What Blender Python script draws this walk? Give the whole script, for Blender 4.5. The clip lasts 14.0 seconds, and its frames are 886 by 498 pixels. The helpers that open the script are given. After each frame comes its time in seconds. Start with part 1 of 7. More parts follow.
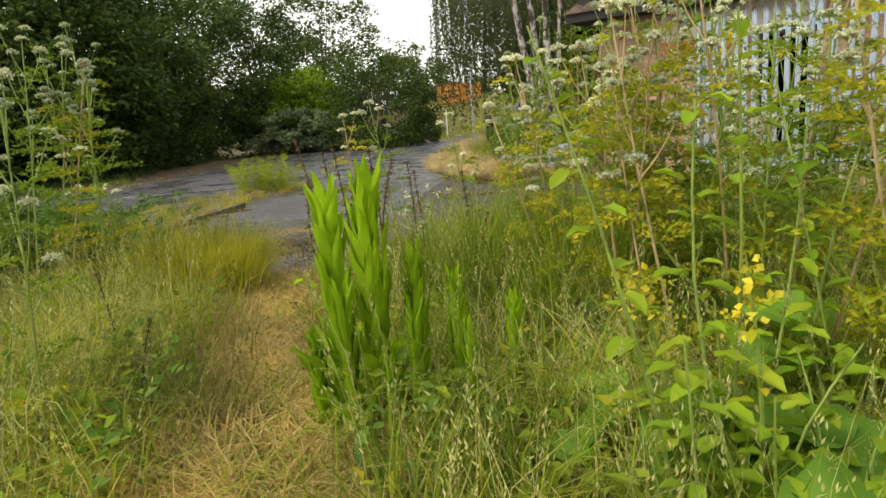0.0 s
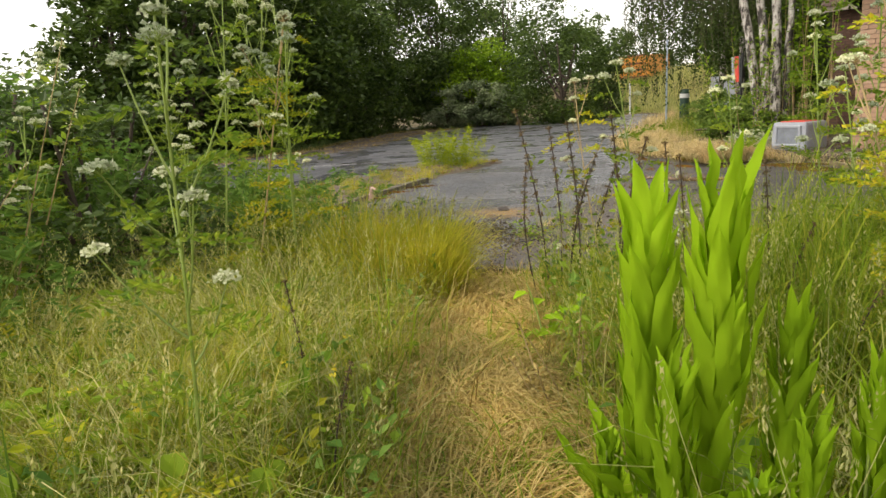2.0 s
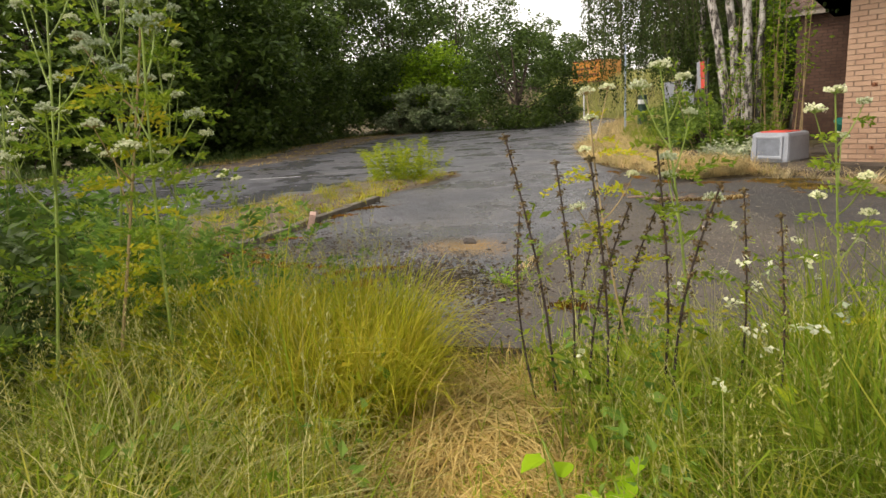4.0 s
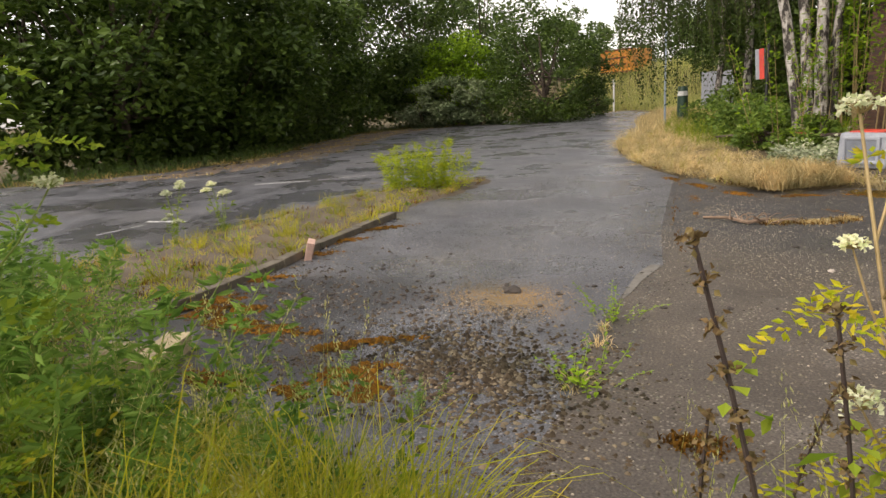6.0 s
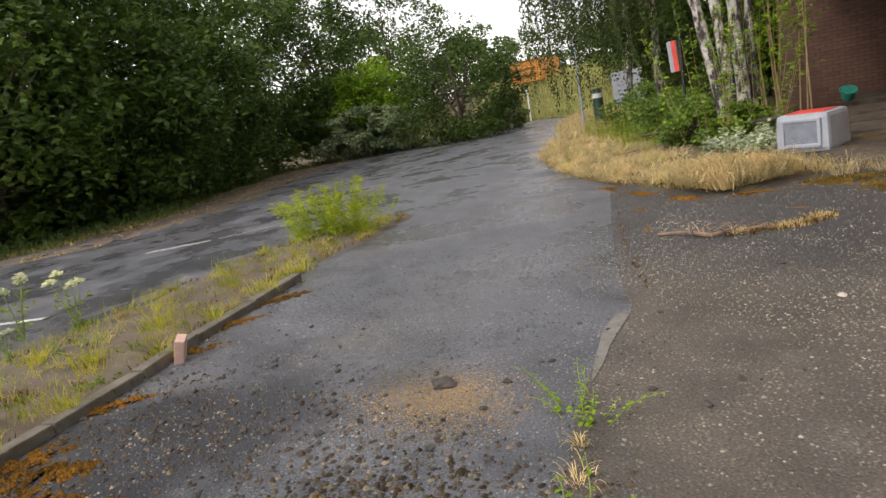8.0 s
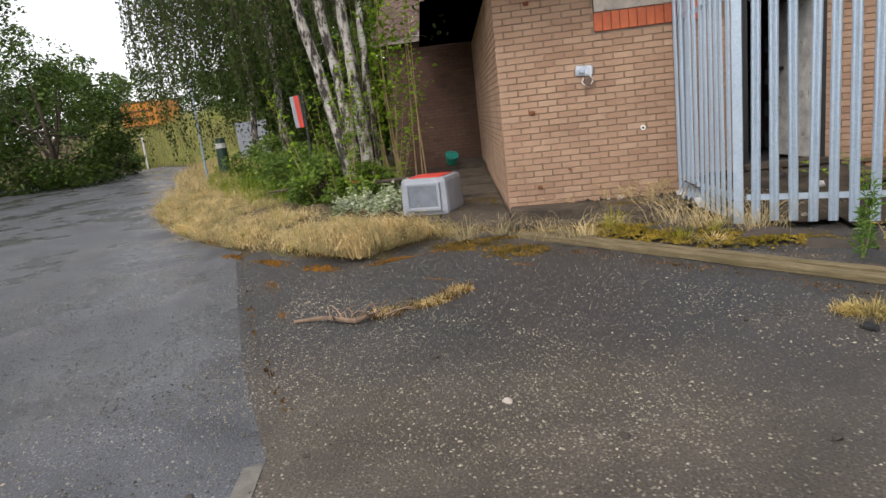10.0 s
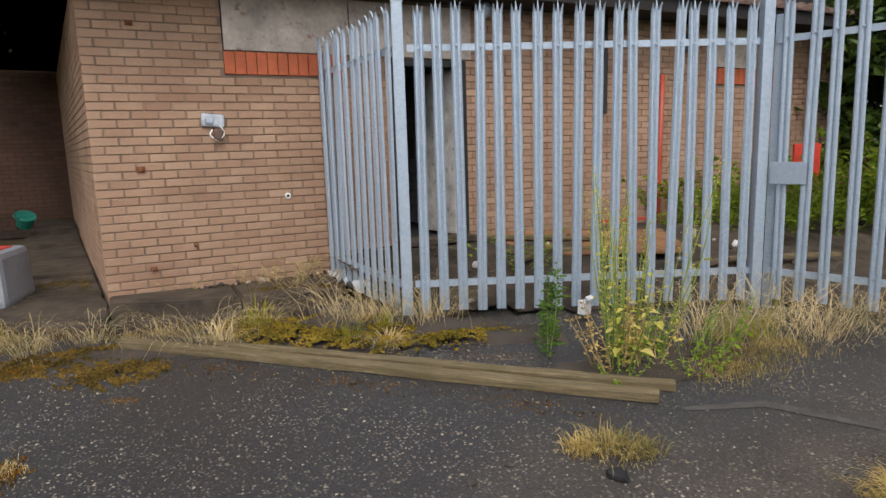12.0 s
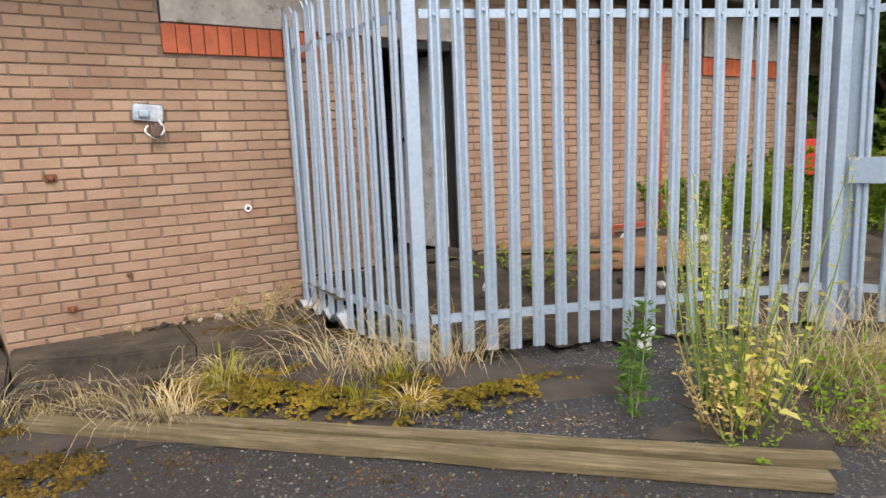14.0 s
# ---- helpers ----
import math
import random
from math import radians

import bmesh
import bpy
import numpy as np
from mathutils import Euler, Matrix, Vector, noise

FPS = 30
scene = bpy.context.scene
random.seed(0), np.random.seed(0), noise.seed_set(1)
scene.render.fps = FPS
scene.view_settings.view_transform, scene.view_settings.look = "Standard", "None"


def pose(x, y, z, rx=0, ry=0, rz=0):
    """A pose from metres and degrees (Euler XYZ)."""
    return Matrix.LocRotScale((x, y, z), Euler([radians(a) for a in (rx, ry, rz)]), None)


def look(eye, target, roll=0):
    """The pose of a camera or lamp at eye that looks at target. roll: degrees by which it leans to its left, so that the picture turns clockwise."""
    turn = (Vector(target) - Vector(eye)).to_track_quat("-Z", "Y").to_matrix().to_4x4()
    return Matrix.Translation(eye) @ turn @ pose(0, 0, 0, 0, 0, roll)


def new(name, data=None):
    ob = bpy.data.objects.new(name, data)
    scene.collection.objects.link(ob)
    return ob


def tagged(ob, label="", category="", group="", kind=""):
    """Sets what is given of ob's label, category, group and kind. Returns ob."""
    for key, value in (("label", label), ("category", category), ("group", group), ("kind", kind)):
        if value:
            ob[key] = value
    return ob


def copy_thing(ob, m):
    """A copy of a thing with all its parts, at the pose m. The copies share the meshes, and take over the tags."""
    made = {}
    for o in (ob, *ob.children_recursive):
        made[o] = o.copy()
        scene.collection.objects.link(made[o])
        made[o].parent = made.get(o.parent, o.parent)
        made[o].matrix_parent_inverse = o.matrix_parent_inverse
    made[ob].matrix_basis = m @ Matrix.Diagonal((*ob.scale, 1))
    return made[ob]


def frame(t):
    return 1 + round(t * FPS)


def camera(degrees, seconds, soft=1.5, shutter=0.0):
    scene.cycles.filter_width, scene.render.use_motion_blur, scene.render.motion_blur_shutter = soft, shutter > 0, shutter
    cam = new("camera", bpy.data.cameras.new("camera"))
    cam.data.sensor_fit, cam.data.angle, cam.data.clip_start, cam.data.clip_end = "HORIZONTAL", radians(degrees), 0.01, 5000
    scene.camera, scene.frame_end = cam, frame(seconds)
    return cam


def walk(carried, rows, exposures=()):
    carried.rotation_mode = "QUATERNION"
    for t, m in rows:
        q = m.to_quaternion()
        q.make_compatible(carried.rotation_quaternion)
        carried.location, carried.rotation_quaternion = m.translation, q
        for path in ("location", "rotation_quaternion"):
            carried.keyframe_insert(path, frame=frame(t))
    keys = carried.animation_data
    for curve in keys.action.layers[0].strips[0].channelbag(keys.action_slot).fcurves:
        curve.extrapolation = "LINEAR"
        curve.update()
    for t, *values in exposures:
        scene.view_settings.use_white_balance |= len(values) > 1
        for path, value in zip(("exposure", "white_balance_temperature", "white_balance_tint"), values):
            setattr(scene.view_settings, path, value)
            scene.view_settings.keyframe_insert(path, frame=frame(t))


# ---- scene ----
cam = camera(70.5, 14.0)
PATH = [
    (0, (3.418, -12.264, 1.178), (2.3, -10.653, 0.787), -4.4),
    (0.5, (3.303, -12.343, 1.143), (1.888, -10.983, 0.756), -3.7),
    (1, (3.129, -12.237, 1.106), (1.618, -10.989, 0.703), -4.5),
    (1.5, (2.803, -11.943, 1.162), (1.286, -10.709, 0.745), -4.4),
    (2, (2.501, -11.802, 1.171), (1.006, -10.545, 0.739), -3.6),
    (2.5, (2.254, -11.716, 1.248), (0.855, -10.357, 0.807), -3.7),
    (2.7, (2.154, -11.596, 1.241), (0.767, -10.224, 0.803), -4.0),
    (4.8, (1.099, -10.467, 1.282), (-0.31, -9.114, 0.855), -2.9),
    (5, (0.992, -10.322, 1.344), (-0.429, -8.981, 0.917), -3.1),
    (5.5, (0.738, -10.098, 1.315), (-0.694, -8.771, 0.881), -3.0),
    (6, (0.354, -9.887, 1.344), (-1.088, -8.576, 0.893), -3.8),
    (6.5, (0.088, -9.678, 1.304), (-1.372, -8.388, 0.854), -5.5),
    (7, (-0.138, -9.376, 1.353), (-1.602, -8.094, 0.894), -6.8),
    (7.2, (-0.225, -9.278, 1.334), (-1.676, -7.974, 0.892), -6.9),
    (9.3, (-0.581, -8.238, 1.389), (-1.36, -6.448, 0.956), -7.5),
    (9.4, (-0.64, -8.195, 1.372), (-1.351, -6.371, 0.964), -5.5),
    (9.5, (-0.656, -8.108, 1.367), (-1.309, -6.262, 0.958), -7.0),
    (10, (-0.783, -7.76, 1.385), (-1.063, -5.826, 0.963), -6.6),
    (10.5, (-0.769, -7.306, 1.403), (-0.545, -5.374, 0.937), -3.8),
    (11, (-0.78, -6.954, 1.375), (-0.108, -5.113, 0.973), -1.2),
    (11.5, (-0.754, -6.59, 1.381), (0.066, -4.798, 1.04), -1.3),
    (12, (-0.714, -6.189, 1.379), (0.151, -4.415, 1.057), -1.7),
    (12.5, (-0.718, -5.864, 1.382), (0.188, -4.109, 1.067), -1.7),
    (13, (-0.818, -5.552, 1.391), (0.118, -3.81, 1.093), -1.7),
    (13.5, (-0.791, -5.229, 1.334), (0.168, -3.5, 1.031), -2.4),
    (14, (-0.729, -4.919, 1.354), (0.335, -3.256, 1.035), -2.3),
]
walk(cam, [(t, look(eye, target, roll)) for t, eye, target, roll in PATH],
     [(0, 0.3, 7250, 8), (0.5, 0.25, 7250, 8.5), (1, 0.29, 7250, 9), (1.5, 0.44, 7250, 9.5), (2, 0.51, 7250, 11), (2.5, 0.48, 7250, 12), (5, 0.41, 7300, 14.5), (7, 0.35, 7050, 16), (9.5, 0.4, 6500, 13), (10, 0.2, 6500, 13), (10.5, 0.35, 6500, 14), (11, 0.4, 6500, 14), (11.5, -0.05, 6500, 14), (12.5, -0.02, 6500, 14), (13.5, 0.1, 6500, 14), (14, 0.45, 6500, 14)])

# ---- world, sun, exposure ----
SUN_EL, SUN_AZ = radians(52), radians(200)
world = bpy.data.worlds.new("overcast_sky")
scene.world = world
world.use_nodes = True
wn = world.node_tree
sky = wn.nodes.new("ShaderNodeTexSky")
sky.sky_type = "NISHITA"
sky.sun_disc = False
sky.sun_elevation, sky.sun_rotation = SUN_EL, SUN_AZ
sky.dust_density, sky.air_density, sky.ozone_density = 1.5, 1.0, 1.0
sat = wn.nodes.new("ShaderNodeHueSaturation")
sat.inputs["Saturation"].default_value = 0.15
sat.inputs["Value"].default_value = 1.6
wn.links.new(sky.outputs[0], sat.inputs["Color"])
wn.links.new(sat.outputs[0], wn.nodes["Background"].inputs["Color"])
wn.nodes["Background"].inputs["Strength"].default_value = 0.15
sun = new("sun", bpy.data.lights.new("sun", "SUN"))
sun.data.energy, sun.data.angle, sun.data.color = 1.5, radians(18), (1.0, 0.96, 0.9)
# the sky's rotation is counted clockwise from +y
sun_dir = Vector((math.sin(SUN_AZ) * math.cos(SUN_EL), math.cos(SUN_AZ) * math.cos(SUN_EL), math.sin(SUN_EL)))
sun.matrix_world = look(sun_dir * 60, (0, 0, 0))


# ---- materials ----
def mat(name):
    m = bpy.data.materials.new(name)
    m.use_nodes = True
    return m, m.node_tree, m.node_tree.nodes["Principled BSDF"]


def node(nt, kind, **sets):
    n = nt.nodes.new(kind)
    for key, v in sets.items():
        n.inputs[key.replace("_", " ")].default_value = v
    return n


def ramp(nt, fac, stops):
    r = nt.nodes.new("ShaderNodeValToRGB")
    while len(r.color_ramp.elements) < len(stops):
        r.color_ramp.elements.new(0.5)
    for e, (p, c) in zip(r.color_ramp.elements, stops):
        e.position = p
        e.color = (*c, 1) if len(c) == 3 else c
    nt.links.new(fac, r.inputs[0])
    return r.outputs[0]


def coords(nt):
    return nt.nodes.new("ShaderNodeTexCoord").outputs["Object"]


def world_pos(nt):
    return nt.nodes.new("ShaderNodeNewGeometry").outputs["Position"]


def noise_tex(nt, vec, scale, detail=4.0, rough=0.55):
    n = node(nt, "ShaderNodeTexNoise", Scale=scale, Detail=detail, Roughness=rough)
    nt.links.new(vec, n.inputs["Vector"])
    return n.outputs["Fac"]


def mixc(nt, fac, a, b, blend="MIX"):
    n = nt.nodes.new("ShaderNodeMix")
    n.data_type, n.blend_type = "RGBA", blend
    for sock, v in ((n.inputs[0], fac), (n.inputs[6], a), (n.inputs[7], b)):
        if isinstance(v, (int, float)):
            sock.default_value = v
        elif isinstance(v, tuple):
            sock.default_value = (*v, 1)
        else:
            nt.links.new(v, sock)
    return n.outputs[2]


def bump(nt, bsdf, height, strength=0.4, dist=0.01):
    b = node(nt, "ShaderNodeBump", Strength=strength, Distance=dist)
    nt.links.new(height, b.inputs["Height"])
    nt.links.new(b.outputs[0], bsdf.inputs["Normal"])


def leaf_mat(name, cols, rough=0.55, trans=0.3, patch=0.5, gloss=0.06):
    """Foliage: colour differs leaf by leaf and in patches."""
    m, nt, b = mat(name)
    isl = nt.nodes.new("ShaderNodeNewGeometry").outputs["Random Per Island"]
    n = len(cols) - 1
    c = ramp(nt, isl, [(i / n, k) for i, k in enumerate(cols)])
    pat = noise_tex(nt, world_pos(nt), patch * 2, 3)
    shade = ramp(nt, pat, [(0.32, (0.5, 0.56, 0.5)), (0.68, (1.35, 1.28, 1.15))])
    c = mixc(nt, 1.0, c, shade, "MULTIPLY")
    nt.links.new(c, b.inputs["Base Color"])
    b.inputs["Roughness"].default_value = rough
    b.inputs["Specular IOR Level"].default_value = gloss
    t = nt.nodes.new("ShaderNodeBsdfTranslucent")
    nt.links.new(c, t.inputs["Color"])
    mx = nt.nodes.new("ShaderNodeMixShader")
    mx.inputs[0].default_value = trans
    nt.links.new(b.outputs[0], mx.inputs[1])
    nt.links.new(t.outputs[0], mx.inputs[2])
    nt.links.new(mx.outputs[0], nt.nodes["Material Output"].inputs[0])
    return m


def plain(name, col, rough=0.6, metal=0.0, var=0.25, scale=6.0, grain=60.0, bmp=0.15, spots=None):
    """A painted, plastic, metal or stone surface: two scales of variation and fine relief."""
    m, nt, b = mat(name)
    o = coords(nt)
    big, fine = noise_tex(nt, o, scale), noise_tex(nt, o, grain, 3)
    dark = tuple(k * (1 - var) for k in col)
    light = tuple(min(1, k * (1 + var)) for k in col)
    c = ramp(nt, big, [(0.3, dark), (0.7, light)])
    c = mixc(nt, 1.0, c, ramp(nt, fine, [(0.3, (0.85, 0.85, 0.85)), (0.7, (1.1, 1.1, 1.1))]), "MULTIPLY")
    if spots:
        s = noise_tex(nt, o, scale * 2.3, 5, 0.7)
        c = mixc(nt, ramp(nt, s, [(0.58, (0, 0, 0)), (0.68, (1, 1, 1))]), c, spots)
    nt.links.new(c, b.inputs["Base Color"])
    nt.links.new(ramp(nt, fine, [(0.2, (rough * 0.85,) * 3), (0.8, (min(1, rough * 1.15),) * 3)]), b.inputs["Roughness"])
    b.inputs["Metallic"].default_value = metal
    bump(nt, b, fine, bmp, 0.004)
    return m


def tarmac(name, lo, hi, chip, chip_scale, chip_cut, wet, stain, newer=None, pools=()):
    """Worn asphalt: aggregate chips, stains and damp patches."""
    m, nt, b = mat(name)
    p = world_pos(nt)
    big, mid, fine = noise_tex(nt, p, 0.35, 5), noise_tex(nt, p, 2.2, 6, 0.65), noise_tex(nt, p, 75, 5, 0.7)
    c = ramp(nt, mid, [(0.3, lo), (0.7, hi)])
    c = mixc(nt, ramp(nt, big, [(0.45, (0, 0, 0)), (0.68, (0.75, 0.75, 0.75))]), c, stain)
    pale = noise_tex(nt, p, 0.9, 6, 0.75)
    c = mixc(nt, ramp(nt, pale, [(0.56, (0, 0, 0)), (0.72, (0.55, 0.55, 0.55))]), c, (0.135, 0.122, 0.105))
    if newer:
        # a darker, newer surface towards the building, with a ragged border
        sp = nt.nodes.new("ShaderNodeSeparateXYZ")
        nt.links.new(p, sp.inputs[0])
        ad = nt.nodes.new("ShaderNodeMath")
        ad.operation = "MULTIPLY_ADD"
        nt.links.new(noise_tex(nt, p, 0.8, 5, 0.6), ad.inputs[0])
        ad.inputs[1].default_value = 2.4
        nt.links.new(sp.outputs["Y"], ad.inputs[2])
        mr = nt.nodes.new("ShaderNodeMapRange")
        mr.interpolation_type = "SMOOTHSTEP"
        mr.inputs["From Min"].default_value, mr.inputs["From Max"].default_value = -4.2, -2.4
        nt.links.new(ad.outputs[0], mr.inputs[0])
        c = mixc(nt, mr.outputs[0], c, newer)
    c = mixc(nt, 1.0, c, ramp(nt, fine, [(0.32, (0.3, 0.3, 0.3)), (0.68, (1.75, 1.75, 1.75))]), "MULTIPLY")
    v = nt.nodes.new("ShaderNodeTexVoronoi")
    v.inputs["Scale"].default_value = chip_scale
    nt.links.new(p, v.inputs["Vector"])
    sep = nt.nodes.new("ShaderNodeSeparateColor")
    nt.links.new(v.outputs["Color"], sep.inputs[0])
    pick = ramp(nt, sep.outputs[0], [(chip_cut, (0, 0, 0)), (chip_cut + 0.1, (1, 1, 1))])
    core = ramp(nt, v.outputs["Distance"], [(0.25, (1, 1, 1)), (0.42, (0, 0, 0))])
    worn = ramp(nt, noise_tex(nt, p, 1.1, 4, 0.7), [(0.42, (0.15, 0.15, 0.15)), (0.66, (1, 1, 1))])
    mask = mixc(nt, 1.0, mixc(nt, 1.0, pick, core, "MULTIPLY"), worn, "MULTIPLY")
    tint = mixc(nt, sep.outputs[1], chip, tuple(k * 0.45 for k in chip))
    c = mixc(nt, mask, c, tint)
    damp = noise_tex(nt, p, 0.55, 4, 0.6)
    rgh = ramp(nt, damp, [(0.42, (wet,) * 3), (0.68, (0.85,) * 3)])
    for x, y, r in pools:
        # standing damp where the surface has sunk
        far = nt.nodes.new("ShaderNodeVectorMath")
        far.operation = "DISTANCE"
        nt.links.new(p, far.inputs[0])
        far.inputs[1].default_value = (x, y, 0)
        ad = nt.nodes.new("ShaderNodeMath")
        ad.operation = "MULTIPLY_ADD"
        nt.links.new(noise_tex(nt, p, 1.6, 5, 0.65), ad.inputs[0])
        ad.inputs[1].default_value = 1.6 * r
        nt.links.new(far.outputs["Value"], ad.inputs[2])
        mr = nt.nodes.new("ShaderNodeMapRange")
        mr.interpolation_type = "SMOOTHSTEP"
        mr.inputs["From Min"].default_value, mr.inputs["From Max"].default_value = 2.0 * r, 1.4 * r
        nt.links.new(ad.outputs[0], mr.inputs[0])
        c = mixc(nt, mr.outputs[0], c, mixc(nt, 1.0, c, (0.30, 0.31, 0.34), "MULTIPLY"))
        rgh = mixc(nt, mr.outputs[0], rgh, (0.3, 0.3, 0.3))
    nt.links.new(c, b.inputs["Base Color"])
    nt.links.new(rgh, b.inputs["Roughness"])
    h = mixc(nt, 0.5, fine, core)
    bump(nt, b, h, 0.55, 0.008)
    return m


M_ROAD = tarmac("wet_road_tarmac", (0.034, 0.036, 0.042), (0.102, 0.106, 0.116), (0.38, 0.37, 0.36), 58, 0.5, 0.16, (0.072, 0.070, 0.070), pools=((-3.6, -7.7, 0.9), (-2.9, -8.5, 0.7)))
M_APRON = tarmac("worn_forecourt_tarmac", (0.049, 0.040, 0.031), (0.096, 0.079, 0.061), (0.36, 0.32, 0.26), 54, 0.58, 0.5, (0.054, 0.048, 0.044), (0.034, 0.0328, 0.0335))


def soil_mat():
    m, nt, b = mat("soil_and_litter")
    p = world_pos(nt)
    c = ramp(nt, noise_tex(nt, p, 1.3, 6, 0.7), [(0.25, (0.05, 0.036, 0.02)), (0.5, (0.11, 0.085, 0.04)), (0.75, (0.085, 0.1, 0.03))])
    f = noise_tex(nt, p, 45, 4, 0.7)
    c = mixc(nt, 1.0, c, ramp(nt, f, [(0.3, (0.5, 0.5, 0.5)), (0.7, (1.4, 1.35, 1.2))]), "MULTIPLY")
    nt.links.new(c, b.inputs["Base Color"])
    b.inputs["Roughness"].default_value = 0.95
    bump(nt, b, f, 0.8, 0.03)
    return m


def brick_mat(name, cols, by_object):
    m, nt, b = mat(name)
    r = nt.nodes.new("ShaderNodeObjectInfo").outputs["Random"] if by_object else nt.nodes.new("ShaderNodeNewGeometry").outputs["Random Per Island"]
    n = len(cols) - 1
    c = ramp(nt, r, [(i / n, k) for i, k in enumerate(cols)])
    p = world_pos(nt)
    fine, weather = noise_tex(nt, p, 180, 4, 0.7), noise_tex(nt, p, 1.4, 5, 0.65)
    c = mixc(nt, 1.0, c, ramp(nt, fine, [(0.28, (0.68, 0.66, 0.64)), (0.72, (1.2, 1.2, 1.2))]), "MULTIPLY")
    c = mixc(nt, 1.0, c, ramp(nt, weather, [(0.3, (0.78, 0.74, 0.72)), (0.65, (1.08, 1.08, 1.06))]), "MULTIPLY")
    nt.links.new(c, b.inputs["Base Color"])
    b.inputs["Roughness"].default_value = 0.9
    bump(nt, b, fine, 0.5, 0.004)
    return m


BRICKS = [(0.355, 0.225, 0.15), (0.41, 0.27, 0.18), (0.375, 0.24, 0.16), (0.44, 0.30, 0.205), (0.33, 0.20, 0.13)]
M_BRICK = brick_mat("buff_brown_brick", BRICKS, True)
M_BRICK_J = brick_mat("buff_brown_brick_far", BRICKS, False)
# darker brick for the rear wing: the passage's shade is put into its colour
M_BRICK_D = brick_mat("shaded_dark_brick", [(0.10, 0.055, 0.038), (0.14, 0.08, 0.055), (0.12, 0.065, 0.045)], False)
M_MORTAR = plain("mortar", (0.25, 0.178, 0.128), 0.95, var=0.3, scale=3)
M_SOIL = soil_mat()


def galv():
    m, nt, b = mat("galvanised_steel")
    o = world_pos(nt)
    v = nt.nodes.new("ShaderNodeTexVoronoi")
    v.inputs["Scale"].default_value = 55
    nt.links.new(o, v.inputs["Vector"])
    sep = nt.nodes.new("ShaderNodeSeparateColor")
    nt.links.new(v.outputs["Color"], sep.inputs[0])
    c = ramp(nt, sep.outputs[0], [(0, (0.33, 0.405, 0.485)), (1, (0.39, 0.465, 0.545))])
    w = noise_tex(nt, o, 2.5, 6, 0.7)
    c = mixc(nt, ramp(nt, w, [(0.5, (0, 0, 0)), (0.75, (0.5, 0.5, 0.5))]), c, (0.46, 0.53, 0.60))
    nt.links.new(c, b.inputs["Base Color"])
    b.inputs["Metallic"].default_value = 0.35
    nt.links.new(ramp(nt, sep.outputs[1], [(0, (0.38,) * 3), (1, (0.6,) * 3)]), b.inputs["Roughness"])
    return m


M_GALV = galv()
M_CONC = plain("old_concrete", (0.064, 0.048, 0.032), 0.92, var=0.6, scale=4.5, grain=45, bmp=0.9, spots=(0.026, 0.023, 0.014))
M_TILE = plain("orange_clay_tile", (0.50, 0.12, 0.045), 0.7, var=0.25, scale=5)
M_BOARD = plain("weathered_board", (0.47, 0.41, 0.35), 0.85, var=0.3, scale=3.5, grain=26, bmp=0.3, spots=(0.27, 0.18, 0.13))


def wood_mat():
    """Weathered timber: grain runs along local x."""
    m, nt, b = mat("weathered_plank")
    mp = nt.nodes.new("ShaderNodeMapping")
    mp.inputs["Scale"].default_value = (0.06, 1.0, 1.0)
    nt.links.new(coords(nt), mp.inputs[0])
    gr, big = noise_tex(nt, mp.outputs[0], 60, 6, 0.7), noise_tex(nt, coords(nt), 3.0, 5, 0.7)
    c = ramp(nt, gr, [(0.3, (0.075, 0.056, 0.028)), (0.5, (0.15, 0.115, 0.058)), (0.7, (0.26, 0.205, 0.115))])
    c = mixc(nt, ramp(nt, big, [(0.5, (0, 0, 0)), (0.7, (0.75, 0.75, 0.75))]), c, (0.10, 0.082, 0.03))
    c = mixc(nt, ramp(nt, noise_tex(nt, coords(nt), 11, 5, 0.75), [(0.6, (0, 0, 0)), (0.72, (0.6, 0.6, 0.6))]), c, (0.06, 0.045, 0.025))
    nt.links.new(c, b.inputs["Base Color"])
    b.inputs["Roughness"].default_value = 0.9
    bump(nt, b, gr, 0.6, 0.006)
    return m


M_WOOD = wood_mat()
M_BLACK = plain("black_paint", (0.015, 0.015, 0.016), 0.6)
M_DARK = plain("dark_soffit", (0.014, 0.012, 0.011), 0.8)
M_ROOF = plain("brown_roof_tile", (0.12, 0.075, 0.055), 0.85, var=0.4, scale=4, spots=(0.09, 0.09, 0.05))
M_FASCIA = plain("pale_fascia", (0.36, 0.31, 0.25), 0.8, var=0.3)
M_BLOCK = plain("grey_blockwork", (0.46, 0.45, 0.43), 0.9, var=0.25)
# near-black, so that the unlit room's shade is part of the colour
M_ROOM = plain("unlit_room_plaster", (0.016, 0.015, 0.015), 0.95)
M_BINGREY = plain("grey_plastic", (0.27, 0.29, 0.32), 0.55, var=0.15, scale=3)
# darker copy of the bin's grey, with the recess's shade in its colour
M_BINDARK = plain("shaded_grey_plastic", (0.17, 0.19, 0.22), 0.6, var=0.2)
M_RED = plain("red_plastic", (0.55, 0.05, 0.03), 0.5, var=0.2)
M_ORANGEPIPE = plain("red_brown_pipe", (0.42, 0.07, 0.035), 0.45, var=0.15)
M_WHITE = plain("white_paint", (0.72, 0.72, 0.70), 0.6, var=0.12)
M_LINE = plain("worn_white_line", (0.42, 0.42, 0.41), 0.75, var=0.4, scale=9, spots=(0.1, 0.1, 0.1))
M_RUST = plain("rust", (0.16, 0.06, 0.025), 0.9, var=0.4)
M_STONE = plain("dark_stone", (0.06, 0.05, 0.042), 0.85, var=0.5, scale=12)
M_GRAVEL = leaf_mat("loose_gravel", [(0.028, 0.022, 0.018), (0.12, 0.09, 0.066), (0.046, 0.036, 0.028), (0.27, 0.22, 0.165)], 0.9, 0.0)
